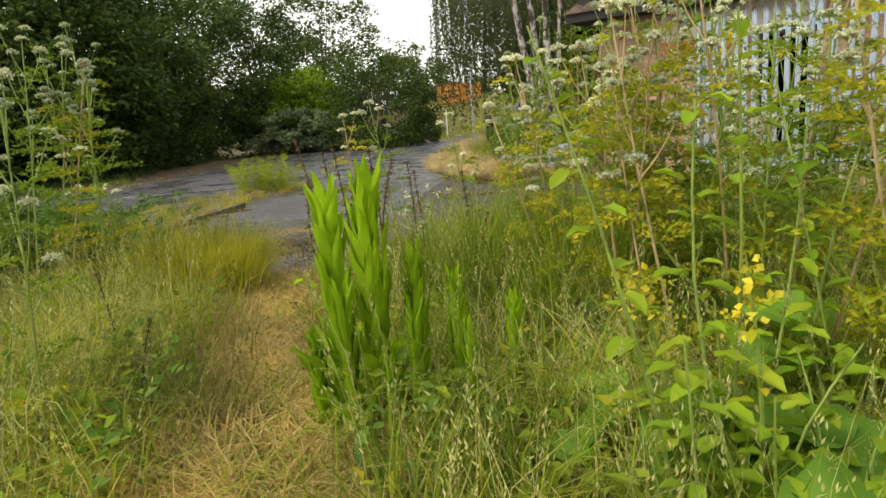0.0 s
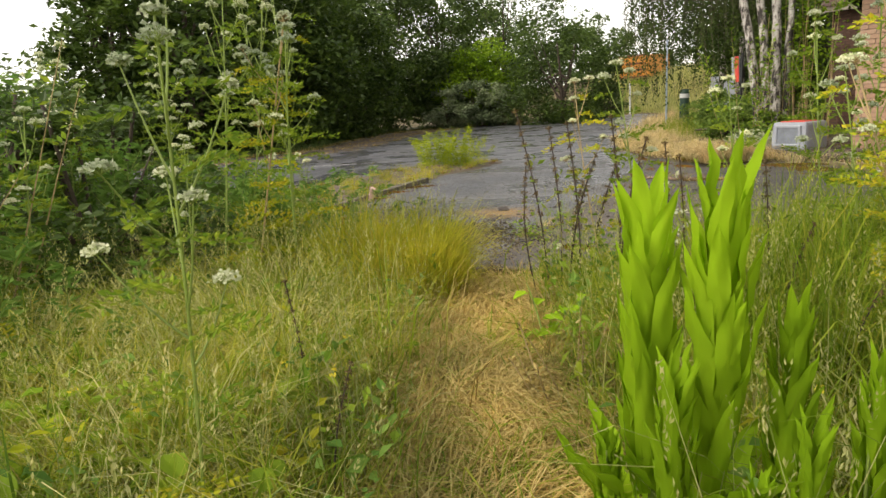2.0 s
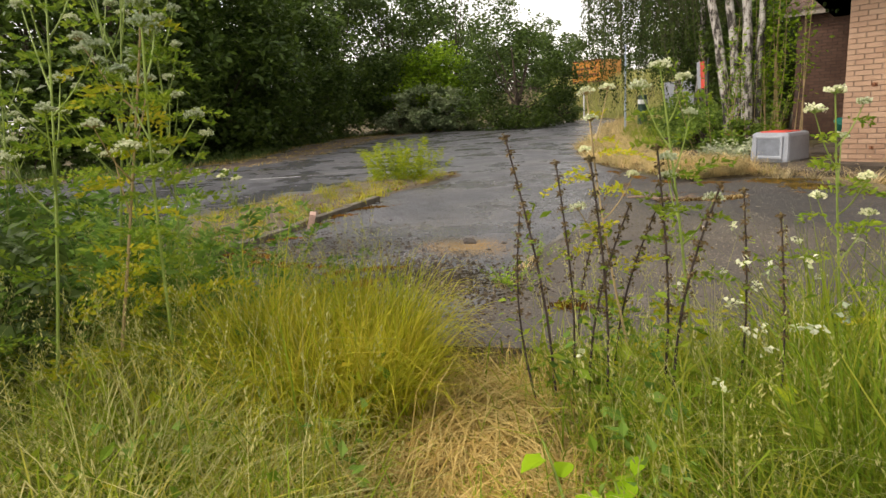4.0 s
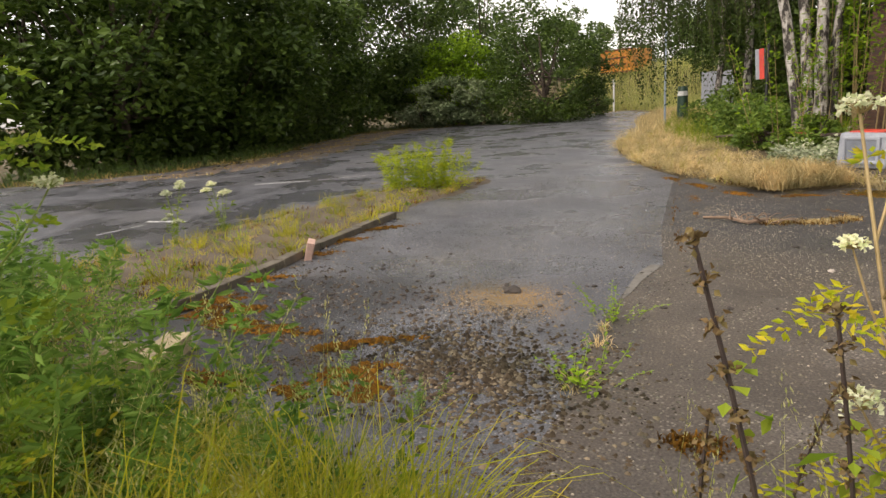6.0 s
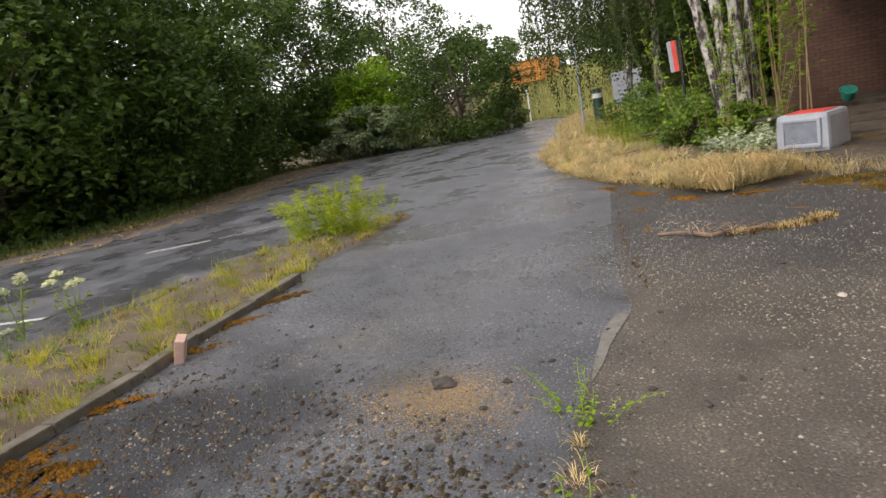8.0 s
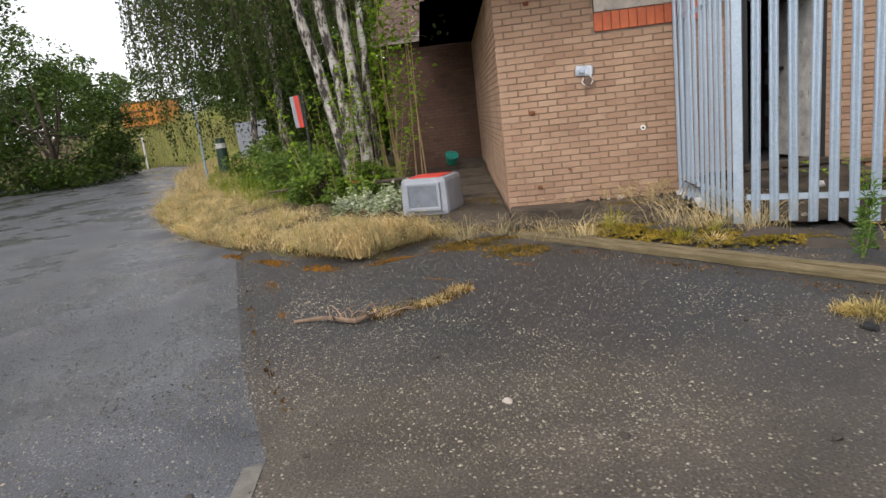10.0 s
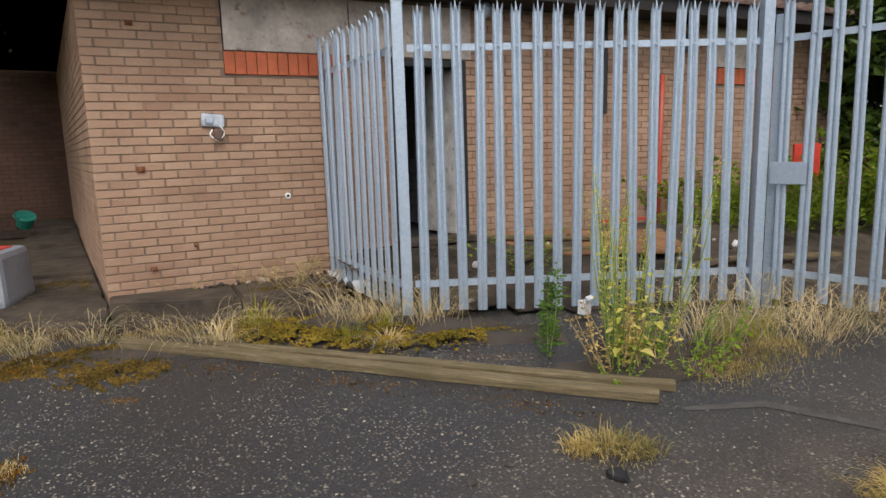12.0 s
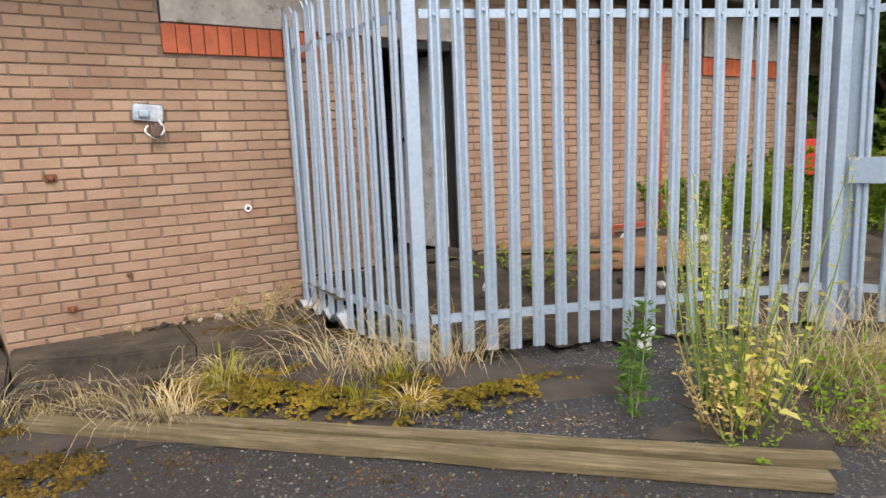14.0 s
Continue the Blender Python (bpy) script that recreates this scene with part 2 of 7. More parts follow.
M_PINK = plain("pink_brick", (0.55, 0.36, 0.29), 0.85, var=0.15)
M_TEAL = plain("teal_plastic", (0.03, 0.32, 0.24), 0.45, var=0.2)
M_CONT = plain("orange_container_paint", (0.52, 0.22, 0.03), 0.6, var=0.25, scale=2, spots=(0.28, 0.12, 0.04))
M_BARK = plain("brown_bark", (0.075, 0.055, 0.04), 0.95, var=0.4, scale=8, bmp=0.6)
M_STEMG = plain("green_stem", (0.2, 0.27, 0.05), 0.6, var=0.25, scale=5)
M_STEMD = plain("dark_dead_stem", (0.045, 0.03, 0.025), 0.85, var=0.3)
M_STEMT = plain("tan_stem", (0.34, 0.25, 0.12), 0.8, var=0.3)


def birch_mat():
    m, nt, b = mat("birch_bark")
    mp = nt.nodes.new("ShaderNodeMapping")
    mp.inputs["Scale"].default_value = (1.0, 1.0, 0.35)
    nt.links.new(coords(nt), mp.inputs[0])
    n1 = noise_tex(nt, mp.outputs[0], 9, 6, 0.7)
    mp2 = nt.nodes.new("ShaderNodeMapping")
    mp2.inputs["Scale"].default_value = (1.0, 1.0, 7.0)
    nt.links.new(coords(nt), mp2.inputs[0])
    n2 = noise_tex(nt, mp2.outputs[0], 6, 4, 0.6)
    c = ramp(nt, n1, [(0.40, (0.46, 0.44, 0.40)), (0.47, (0.34, 0.31, 0.27)), (0.54, (0.03, 0.025, 0.02))])
    c = mixc(nt, ramp(nt, n2, [(0.55, (0, 0, 0)), (0.68, (0.8, 0.8, 0.8))]), c, (0.06, 0.05, 0.045))
    nt.links.new(c, b.inputs["Base Color"])
    b.inputs["Roughness"].default_value = 0.85
    bump(nt, b, n1, 0.6, 0.02)
    return m


M_BIRCH = birch_mat()
M_GRASS = leaf_mat("meadow_grass", [(0.20, 0.265, 0.025), (0.32, 0.37, 0.05), (0.46, 0.45, 0.08), (0.58, 0.50, 0.13), (0.25, 0.32, 0.025)], 0.6, 0.45, 0.9)
M_GRASSG = leaf_mat("lush_grass", [(0.12, 0.21, 0.018), (0.20, 0.30, 0.03), (0.26, 0.34, 0.035), (0.36, 0.37, 0.055)], 0.55, 0.45, 0.9)
M_GRASSY = leaf_mat("yellow_green_grass", [(0.34, 0.37, 0.02), (0.44, 0.44, 0.04), (0.52, 0.44, 0.07), (0.28, 0.36, 0.025)], 0.6, 0.45, 0.9)
M_STRAW = leaf_mat("dry_straw", [(0.34, 0.225, 0.07), (0.50, 0.375, 0.14), (0.58, 0.465, 0.21), (0.25, 0.155, 0.045)], 0.75, 0.15, 0.9)
M_TAN = leaf_mat("dry_tan_grass", [(0.54, 0.41, 0.20), (0.72, 0.59, 0.36), (0.62, 0.49, 0.26), (0.38, 0.27, 0.12)], 0.75, 0.3, 1.6)
M_MOSS = leaf_mat("rusty_moss", [(0.09, 0.048, 0.014), (0.21, 0.105, 0.016), (0.15, 0.066, 0.013), (0.07, 0.042, 0.018)], 0.95, 0.1, 1.5)
M_MOSSY = leaf_mat("mustard_moss", [(0.11, 0.085, 0.016), (0.24, 0.175, 0.026), (0.17, 0.11, 0.018), (0.07, 0.058, 0.016)], 0.95, 0.1, 2.0)
M_CRUMB = leaf_mat("earth_crumbs", [(0.035, 0.026, 0.019), (0.085, 0.062, 0.045), (0.15, 0.112, 0.08), (0.055, 0.04, 0.03)], 0.95, 0.0, 1.5)
M_MOSSD = leaf_mat("dark_olive_moss", [(0.035, 0.027, 0.012), (0.10, 0.066, 0.018), (0.155, 0.10, 0.022), (0.05, 0.034, 0.015)], 0.95, 0.1, 2.0)
M_TREE = leaf_mat("dark_tree_leaf", [(0.036, 0.07, 0.013), (0.065, 0.115, 0.02), (0.11, 0.175, 0.03), (0.055, 0.095, 0.018)], 0.42, 0.3, 0.45, 0.3)
M_TREE2 = leaf_mat("mid_green_leaf", [(0.055, 0.10, 0.024), (0.09, 0.145, 0.036), (0.125, 0.185, 0.05), (0.07, 0.12, 0.03)], 0.45, 0.3, 0.45, 0.25)
M_LIME = leaf_mat("lime_green_leaf", [(0.18, 0.31, 0.02), (0.26, 0.40, 0.035), (0.14, 0.25, 0.02)], 0.5, 0.35, 0.3)
M_GREYLEAF = leaf_mat("grey_green_leaf", [(0.13, 0.19, 0.09), (0.22, 0.28, 0.15), (0.32, 0.37, 0.24), (0.09, 0.14, 0.05)], 0.45, 0.25, 0.4, 0.25)
M_BIRCHLEAF = leaf_mat("birch_leaf", [(0.036, 0.064, 0.017), (0.06, 0.095, 0.024), (0.085, 0.12, 0.032)], 0.5, 0.3, 0.3)
M_HERB = leaf_mat("herb_leaf", [(0.13, 0.23, 0.025), (0.20, 0.31, 0.035), (0.30, 0.38, 0.045), (0.15, 0.22, 0.03)], 0.55, 0.45, 0.8)
M_HERBY = leaf_mat("yellowing_leaf", [(0.32, 0.40, 0.025), (0.42, 0.45, 0.035), (0.54, 0.45, 0.045), (0.25, 0.35, 0.025)], 0.55, 0.45, 0.8)
M_MUGWORT = leaf_mat("mugwort_leaf", [(0.105, 0.21, 0.042), (0.16, 0.285, 0.058), (0.23, 0.36, 0.085)], 0.6, 0.4, 0.8)
M_DOCK = leaf_mat("bright_green_leaf", [(0.20, 0.38, 0.014), (0.29, 0.47, 0.024), (0.24, 0.41, 0.02)], 0.45, 0.4, 0.8)
M_BURDOCK = leaf_mat("broad_soft_leaf", [(0.11, 0.235, 0.03), (0.15, 0.29, 0.04), (0.13, 0.26, 0.035)], 0.6, 0.25, 0.8)
M_UMBEL = leaf_mat("white_flower", [(0.60, 0.64, 0.46), (0.74, 0.75, 0.62), (0.46, 0.54, 0.30)], 0.7, 0.3, 0.8)
M_WHORL = leaf_mat("brown_seed_head", [(0.09, 0.06, 0.035), (0.17, 0.12, 0.065), (0.12, 0.10, 0.045)], 0.9, 0.05, 0.8)
M_PALEHERB = leaf_mat("pale_yellow_green_leaf", [(0.66, 0.60, 0.14), (0.74, 0.65, 0.24), (0.52, 0.54, 0.09), (0.72, 0.56, 0.27)], 0.55, 0.45, 0.8)
M_PALESTRAW = leaf_mat("bleached_grass", [(0.55, 0.43, 0.25), (0.74, 0.62, 0.42), (0.63, 0.50, 0.29), (0.38, 0.27, 0.13)], 0.7, 0.3, 2.0)
M_PALEG = leaf_mat("pale_seeding_grass", [(0.34, 0.38, 0.11), (0.48, 0.48, 0.20), (0.60, 0.56, 0.29), (0.29, 0.34, 0.075)], 0.65, 0.45, 0.9)
M_LEAFY = leaf_mat("fresh_yellow_green_leaf", [(0.19, 0.32, 0.025), (0.28, 0.41, 0.035), (0.36, 0.44, 0.045)], 0.5, 0.4, 0.8)
M_SHRUB = leaf_mat("fresh_shrub_leaf", [(0.08, 0.15, 0.028), (0.14, 0.22, 0.04), (0.21, 0.29, 0.06)], 0.5, 0.35, 0.6, 0.2)
M_PALECOVER = leaf_mat("variegated_leaf", [(0.28, 0.33, 0.20), (0.52, 0.55, 0.44), (0.18, 0.26, 0.10), (0.60, 0.62, 0.54)], 0.5, 0.25, 0.6)
M_YFLOWER = leaf_mat("yellow_flower", [(0.62, 0.50, 0.035), (0.72, 0.62, 0.08), (0.55, 0.52, 0.05)], 0.6, 0.3, 0.8)
M_PFLOWER = leaf_mat("pink_flower", [(0.55, 0.12, 0.22), (0.65, 0.2, 0.3)], 0.6, 0.3, 0.8)

# ---- mesh helpers ----
rng = np.random.default_rng(7)


def thing(name, loc=(0, 0, 0), rz=0.0):
    ob = new(name)
    ob.matrix_world = pose(*loc, 0, 0, rz)
    return ob


def link(name, v, f, material, parent=None, label="", smooth=False):
    """One mesh object from vertex and face arrays, under a thing or part if given."""
    me = bpy.data.meshes.new(name)
    me.from_pydata(np.asarray(v, float).reshape(-1, 3).tolist(), [], f if isinstance(f, list) else f.tolist())
    me.materials.append(material)
    if smooth:
        me.polygons.foreach_set("use_smooth", [True] * len(me.polygons))
    ob = new(name, me)
    if parent:
        ob.parent = parent
    if label:
        tagged(ob, label)
    return ob


def part(name, bm, material, parent=None, label="", smooth=False):
    me = bpy.data.meshes.new(name)
    bm.to_mesh(me)
    bm.free()
    me.materials.append(material)
    if smooth:
        me.polygons.foreach_set("use_smooth", [True] * len(me.polygons))
    ob = new(name, me)
    if parent:
        ob.parent = parent
    if label:
        tagged(ob, label)
    return ob


def add_box(bm, c, s, rz=0.0, bevel=0.0, rx=0.0, ry=0.0):
    made = bmesh.ops.create_cube(bm, size=1.0, matrix=pose(*c, rx, ry, rz) @ Matrix.Diagonal((*s, 1)))
    if bevel:
        edges = list({e for v in made["verts"] for e in v.link_edges})
        bmesh.ops.bevel(bm, geom=edges, offset=bevel, segments=2, affect="EDGES", profile=0.6)
    return bm


def box_bm(c, s, rz=0.0, bevel=0.0, rx=0.0, ry=0.0):
    return add_box(bmesh.new(), c, s, rz, bevel, rx, ry)


def join(items):
    """Stacks (v, f) pairs into one."""
    vs, fs, n = [], [], 0
    for v, f in items:
        v = np.asarray(v, float).reshape(-1, 3)
        vs.append(v)
        fs += [[i + n for i in q] for q in (f.tolist() if hasattr(f, "tolist") else f)]
        n += len(v)
    return np.concatenate(vs), fs


def tube(pts, radii, sides=6, cap=True):
    pts = np.asarray(pts, float)
    n = len(pts)
    tang = np.gradient(pts, axis=0)
    tang /= np.linalg.norm(tang, axis=1)[:, None] + 1e-9
    ref = np.array([0.31, 0.95, 0.07])
    u = np.cross(tang, ref)
    u /= np.linalg.norm(u, axis=1)[:, None] + 1e-9
    w = np.cross(tang, u)
    a = np.linspace(0, 2 * np.pi, sides, endpoint=False)
    ring = np.cos(a)[None, :, None] * u[:, None] + np.sin(a)[None, :, None] * w[:, None]
    v = pts[:, None] + ring * np.asarray(radii, float)[:, None, None]
    f = [[i * sides + j, i * sides + (j + 1) % sides, (i + 1) * sides + (j + 1) % sides, (i + 1) * sides + j] for i in range(n - 1) for j in range(sides)]
    if cap:
        f.append([(n - 1) * sides + j for j in range(sides)])
    return v.reshape(-1, 3), f


def blades(p, h, w, lean, heading, seed=0, droop=0.5):
    """Grass blades: a quad and a tip each, bending over towards heading."""
    r = np.random.default_rng(seed)
    p = np.asarray(p, float)
    n = len(p)
    h, w, lean = (np.broadcast_to(np.asarray(k, float), (n,)) for k in (h, w, lean))
    a = np.broadcast_to(np.asarray(heading, float), (n,))
    d = np.stack([np.cos(a), np.sin(a), np.zeros(n)], 1)
    face = r.uniform(0, 2 * np.pi, n)
    s = np.stack([np.cos(face), np.sin(face), np.zeros(n)], 1) * (w / 2)[:, None]
    up = np.array([0, 0, 1.0])
    mid = p + d * (h * lean * 0.35)[:, None] + up * (h * 0.6 * np.sqrt(np.maximum(0.05, 1 - 0.5 * lean ** 2)))[:, None]
    tip = p + d * (h * lean)[:, None] + up * (h * np.maximum(0.08, 1 - droop * lean ** 1.3))[:, None]
    v = np.stack([p - s, p + s, mid - s * 0.8, mid + s * 0.8, tip], 1).reshape(-1, 3)
    b = np.arange(n)[:, None] * 5
    f = np.concatenate([b + [0, 1, 3], b + [0, 3, 2], b + [2, 3, 4]])
    return v, f


def leaflets(p, size, seed=0, flat=0.0, aspect=0.55, along=None):
    """Folded diamond leaves at points, turned at random (flat: how level they lie)."""
    r = np.random.default_rng(seed)
    p = np.asarray(p, float)
    n = len(p)
    size = np.broadcast_to(np.asarray(size, float), (n,))
    if along is None:
        d = r.normal(size=(n, 3))
        d[:, 2] *= 1 - flat
    else:
        d = np.asarray(along, float) + r.normal(size=(n, 3)) * 0.25
    d /= np.linalg.norm(d, axis=1)[:, None] + 1e-9
    k = r.normal(size=(n, 3)) * (1 - flat * 0.8)
    k[:, 2] += flat * 2
    s = np.cross(d, k)
    s /= np.linalg.norm(s, axis=1)[:, None] + 1e-9
    nrm = np.cross(s, d)
    L, W = size[:, None], (size * aspect / 2)[:, None]
    v = np.stack([p, p + d * L * 0.45 + s * W + nrm * W * 0.35, p + d * L, p + d * L * 0.45 - s * W + nrm * W * 0.35], 1).reshape(-1, 3)
    b = np.arange(n)[:, None] * 4
    f = np.concatenate([b + [0, 1, 2], b + [0, 2, 3]])
    return v, f


def arching(p, h, w, out, heading, seed=0):
    """Long blades of four joints that rise, bend over and hang."""
    r = np.random.default_rng(seed)
    p = np.asarray(p, float)
    n = len(p)
    h, w, out, a = (np.broadcast_to(np.asarray(k, float), (n,)) for k in (h, w, out, heading))
    d = np.stack([np.cos(a), np.sin(a), np.zeros(n)], 1)
    face = a + np.pi / 2 + r.normal(size=n) * 0.5
    s = np.stack([np.cos(face), np.sin(face), np.zeros(n)], 1) * (w / 2)[:, None]
    rows = []
    for t, k in ((0.0, 1.0), (0.33, 1.0), (0.62, 0.85), (0.85, 0.6)):
        c = p + d * (h * out * t ** 1.5)[:, None] + np.array([0, 0, 1.0]) * (h * (t - out * 0.75 * t ** 2.6))[:, None]
        rows += [c - s * k, c + s * k]
    tip = p + d * (h * out * 1.0)[:, None] + np.array([0, 0, 1.0]) * np.maximum(0.004, h * (1 - out * 0.85))[:, None]
    v = np.stack(rows + [tip], 1).reshape(-1, 3)
    b = np.arange(n)[:, None] * 9
    f = np.concatenate([b + q for q in ([0, 1, 3], [0, 3, 2], [2, 3, 5], [2, 5, 4], [4, 5, 7], [4, 7, 6], [6, 7, 8])])
    return v, f


def inside(poly, x, y):
    """Which points lie in a polygon."""
    poly = np.asarray(poly, float)
    ok = np.zeros(len(x), bool)
    for (x0, y0), (x1, y1) in zip(poly, np.roll(poly, -1, 0)):
        cross = (y0 > y) != (y1 > y)
        ok ^= cross & (x < (x1 - x0) * (y - y0) / (y1 - y0 + 1e-12) + x0)
    return ok


def scatter(poly, n, seed):
    """n points spread over a polygon."""
    r = np.random.default_rng(seed)
    poly = np.asarray(poly, float)
    lo, hi = poly.min(0), poly.max(0)
    out = np.zeros((0, 2))
    while len(out) < n:
        q = r.uniform(lo, hi, (n * 3, 2))
        out = np.concatenate([out, q[inside(poly, q[:, 0], q[:, 1])]])
    return out[:n]


def lumps(x, y, s, seed=0):
    """A smooth field of about -1 to 1, s metres from lump to lump."""
    r = np.random.default_rng(seed)
    out = np.zeros_like(np.asarray(x, float))
    for _ in range(7):
        a, ph, k = r.uniform(0, 6.28), r.uniform(0, 6.28), r.uniform(0.6, 1.7) / s * 6.28
        out += np.sin(k * (x * np.cos(a) + y * np.sin(a)) + ph)
    return out / 3.2

# ---- ground, road, forecourt ----
def smooth(a, b, x):
    t = np.clip((np.asarray(x, float) - a) / (b - a), 0, 1)
    return t * t * (3 - 2 * t)


def ground_z(x, y):
    """The meadow is nearly level; a grassy bank rises behind the end of the road."""
    return -0.03 + 3.0 * smooth(33, 43, y) + 0.02 * lumps(x, y, 1.7, 3)


def grid_sheet(xs, ys, zf):
    X, Y = np.meshgrid(xs, ys, indexing="ij")
    v = np.stack([X, Y, zf(X, Y)], -1).reshape(-1, 3)
    n, m = len(xs), len(ys)
    i, j = np.meshgrid(np.arange(n - 1), np.arange(m - 1), indexing="ij")
    a = (i * m + j).ravel()
    return v, np.stack([a, a + m, a + m + 1, a + 1], 1)


far_steps = np.array([-900, -500, -260, -150, -100, -75])
gx = np.concatenate([far_steps, np.linspace(-60, 30, 91), -far_steps[::-1]])
gy = np.concatenate([far_steps, np.linspace(-40, 60, 101), -far_steps[::-1]])
tagged(link("ground", *grid_sheet(gx, gy, ground_z), M_SOIL, smooth=True), "brown soil with plant litter under rough meadow", "ground", kind="structure")

JOINT = [(-0.9, -8.75), (-1.21, -7.77), (-1.52, -7.14), (-1.72, -6.68), (-1.87, -6.2), (-2.0, -5.43), (-2.62, -4.3), (-3.3, -2.9), (-4.2, -1.0)]
ROAD_FAR = [(-19.4, 26.0), (-24.7, 31.5), (-27.2, 27.0), (-29.6, 17.7), (-28.7, 10.9), (-25.0, 6.0), (-18.9, 0.3), (-17.4, -3.7), (-18.5, -7.2), (-19.0, -14), (-19.0, -30)]
ISLAND = [(-4.3, -0.6), (-5.1, 0.08), (-6.2, 1.24), (-7.5, 2.9), (-9.1, 5.3), (-11.4, 10.5), (-14.5, 15.6)]
road = JOINT + ISLAND[0:] + ROAD_FAR + [(-7.5, -30), (-7.2, -13), (-4.5, -10.2), (-2.4, -9.0)]
apron = JOINT[::-1] + [(-0.4, -8.45), (0.35, -8.2), (1.15, -7.5), (1.9, -6.5), (2.4, -5.7), (4.4, -5.3), (4.3, -3.0), (3.6, -2.6), (1.3, -1.2), (0.8, -0.5), (-1.5, -0.2), (-2.6, 0.6), (-3.9, -0.3)]
for name, poly, m, label in (("road", road, M_ROAD, "damp blue-grey worn tarmac road with dark patches"), ("pavement", apron, M_APRON, "worn brown-grey tarmac forecourt with exposed chippings")):
    v = [(x, y, 0.0) for x, y in poly] + [(x, y, -0.06) for x, y in poly]
    n = len(poly)
    f = [list(range(n))] + [[i, i + n, (i + 1) % n + n, (i + 1) % n] for i in range(n)]
    ob = link(name, v, f, m)
    bmj = bmesh.new()
    bmj.from_mesh(ob.data)
    bmesh.ops.recalc_face_normals(bmj, faces=bmj.faces)
    bmesh.ops.triangulate(bmj, faces=[q for q in bmj.faces if len(q.verts) > 4])
    bmj.to_mesh(ob.data)
    bmj.free()
    tagged(ob, label, "road" if name == "road" else "pavement", kind="structure")


def ribbon(near, far, n, m, height, seed):
    """A raised strip between two lines, lumpy and falling to its edges."""
    def along(line, k):
        line = np.asarray(line, float)
        d = np.r_[0, np.cumsum(np.linalg.norm(np.diff(line, axis=0), axis=1))]
        s = np.linspace(0, d[-1], k)
        return np.stack([np.interp(s, d, line[:, 0]), np.interp(s, d, line[:, 1])], 1)
    a, b = along(near, n), along(far, n)
    for e, sd in ((a, seed), (b, seed + 1)):
        e += 0.10 * np.stack([lumps(e[:, 0], e[:, 1], 0.5, sd + 40), lumps(e[:, 0], e[:, 1], 0.45, sd + 50)], 1)
    t = np.linspace(0, 1, m)
    xy = a[:, None] * (1 - t)[None, :, None] + b[:, None] * t[None, :, None]
    ends = np.sin(np.pi * np.linspace(0.02, 0.98, n)) ** 0.3
    z = (np.sin(np.pi * t) ** 0.5)[None] * ends[:, None] * height * (1 + 0.5 * lumps(xy[..., 0], xy[..., 1], 0.5, seed)) - 0.01
    v = np.concatenate([xy, z[..., None]], -1).reshape(-1, 3)
    i, j = np.meshgrid(np.arange(n - 1), np.arange(m - 1), indexing="ij")
    q = (i * m + j).ravel()
    return v, np.stack([q, q + m, q + m + 1, q + 1], 1)


M_VERGE = plain("dry_gritty_earth", (0.105, 0.082, 0.055), 0.95, var=0.4, scale=3, grain=60, bmp=0.8, spots=(0.08, 0.075, 0.04))
VERGE_NEAR = [(-2.9, -9.4), (-3.5, -9.3), (-4.2, -8.85), (-4.5, -8.0), (-4.82, -7.27), (-5.17, -6.66), (-5.48, -5.92), (-5.9, -5.0), (-6.2, -4.2), (-6.5, -3.0), (-7.0, -2.0)]
VERGE_FAR = [(-5.0, -11.0), (-6.4, -9.6), (-6.7, -8.2), (-6.7, -7.4), (-7.05, -6.6), (-7.4, -5.7), (-7.7, -4.6), (-7.95, -3.4), (-7.6, -2.6), (-7.1, -2.0)]
tagged(link("verge", *ribbon(VERGE_NEAR, VERGE_FAR, 60, 12, 0.09, 5), M_VERGE, smooth=True), "narrow raised soil verge between road and forecourt", "verge", kind="structure")
near_isle = [(-1.3, -0.95), (-1.9, -0.95), (-2.5, -1.75), (-3.1, -1.4), (-4.26, -0.6), (-5.1, 0.05), (-6.2, 1.2), (-7.6, 3.0), (-9.1, 5.3), (-11.4, 10.5), (-14.6, 15.6), (-19, 26)]
far_isle = [(-1.3, -0.2), (-1.9, 0.2), (-2.4, 1.6), (-2.6, 3.5), (-3.0, 5), (-3.6, 7), (-4.5, 9), (-5, 12), (-6, 15), (-8, 20), (-10, 24), (-13, 30)]
tagged(link("island", *ribbon(near_isle, far_isle, 70, 14, 0.10, 9), M_SOIL, smooth=True), "raised earth bed under dry grass beside the building", "ground", kind="structure")

# kerb stones along the verge
KERB = [(-4.12, -8.85), (-4.27, -8.42), (-4.46, -7.92), (-4.74, -7.27), (-5.09, -6.67), (-5.42, -5.92), (-5.78, -5.12)]
M_KERB = plain("mossy_kerb_concrete", (0.125, 0.108, 0.08), 0.92, var=0.4, scale=6, grain=50, bmp=0.8, spots=(0.07, 0.065, 0.03))
for a, b in zip(KERB, KERB[1:]):
    ln, an = math.hypot(b[0] - a[0], b[1] - a[1]), math.degrees(math.atan2(b[1] - a[1], b[0] - a[0]))
    tagged(part("kerb_stone", box_bm(((a[0] + b[0]) / 2, (a[1] + b[1]) / 2, random.uniform(-0.02, 0.002)), (ln - 0.012, 0.12, 0.15), rz=an, bevel=0.014, rx=random.uniform(-3, 3)), M_KERB), "weathered mossy kerb stone edging the verge", "kerb", "verge kerb stones", kind="structure")

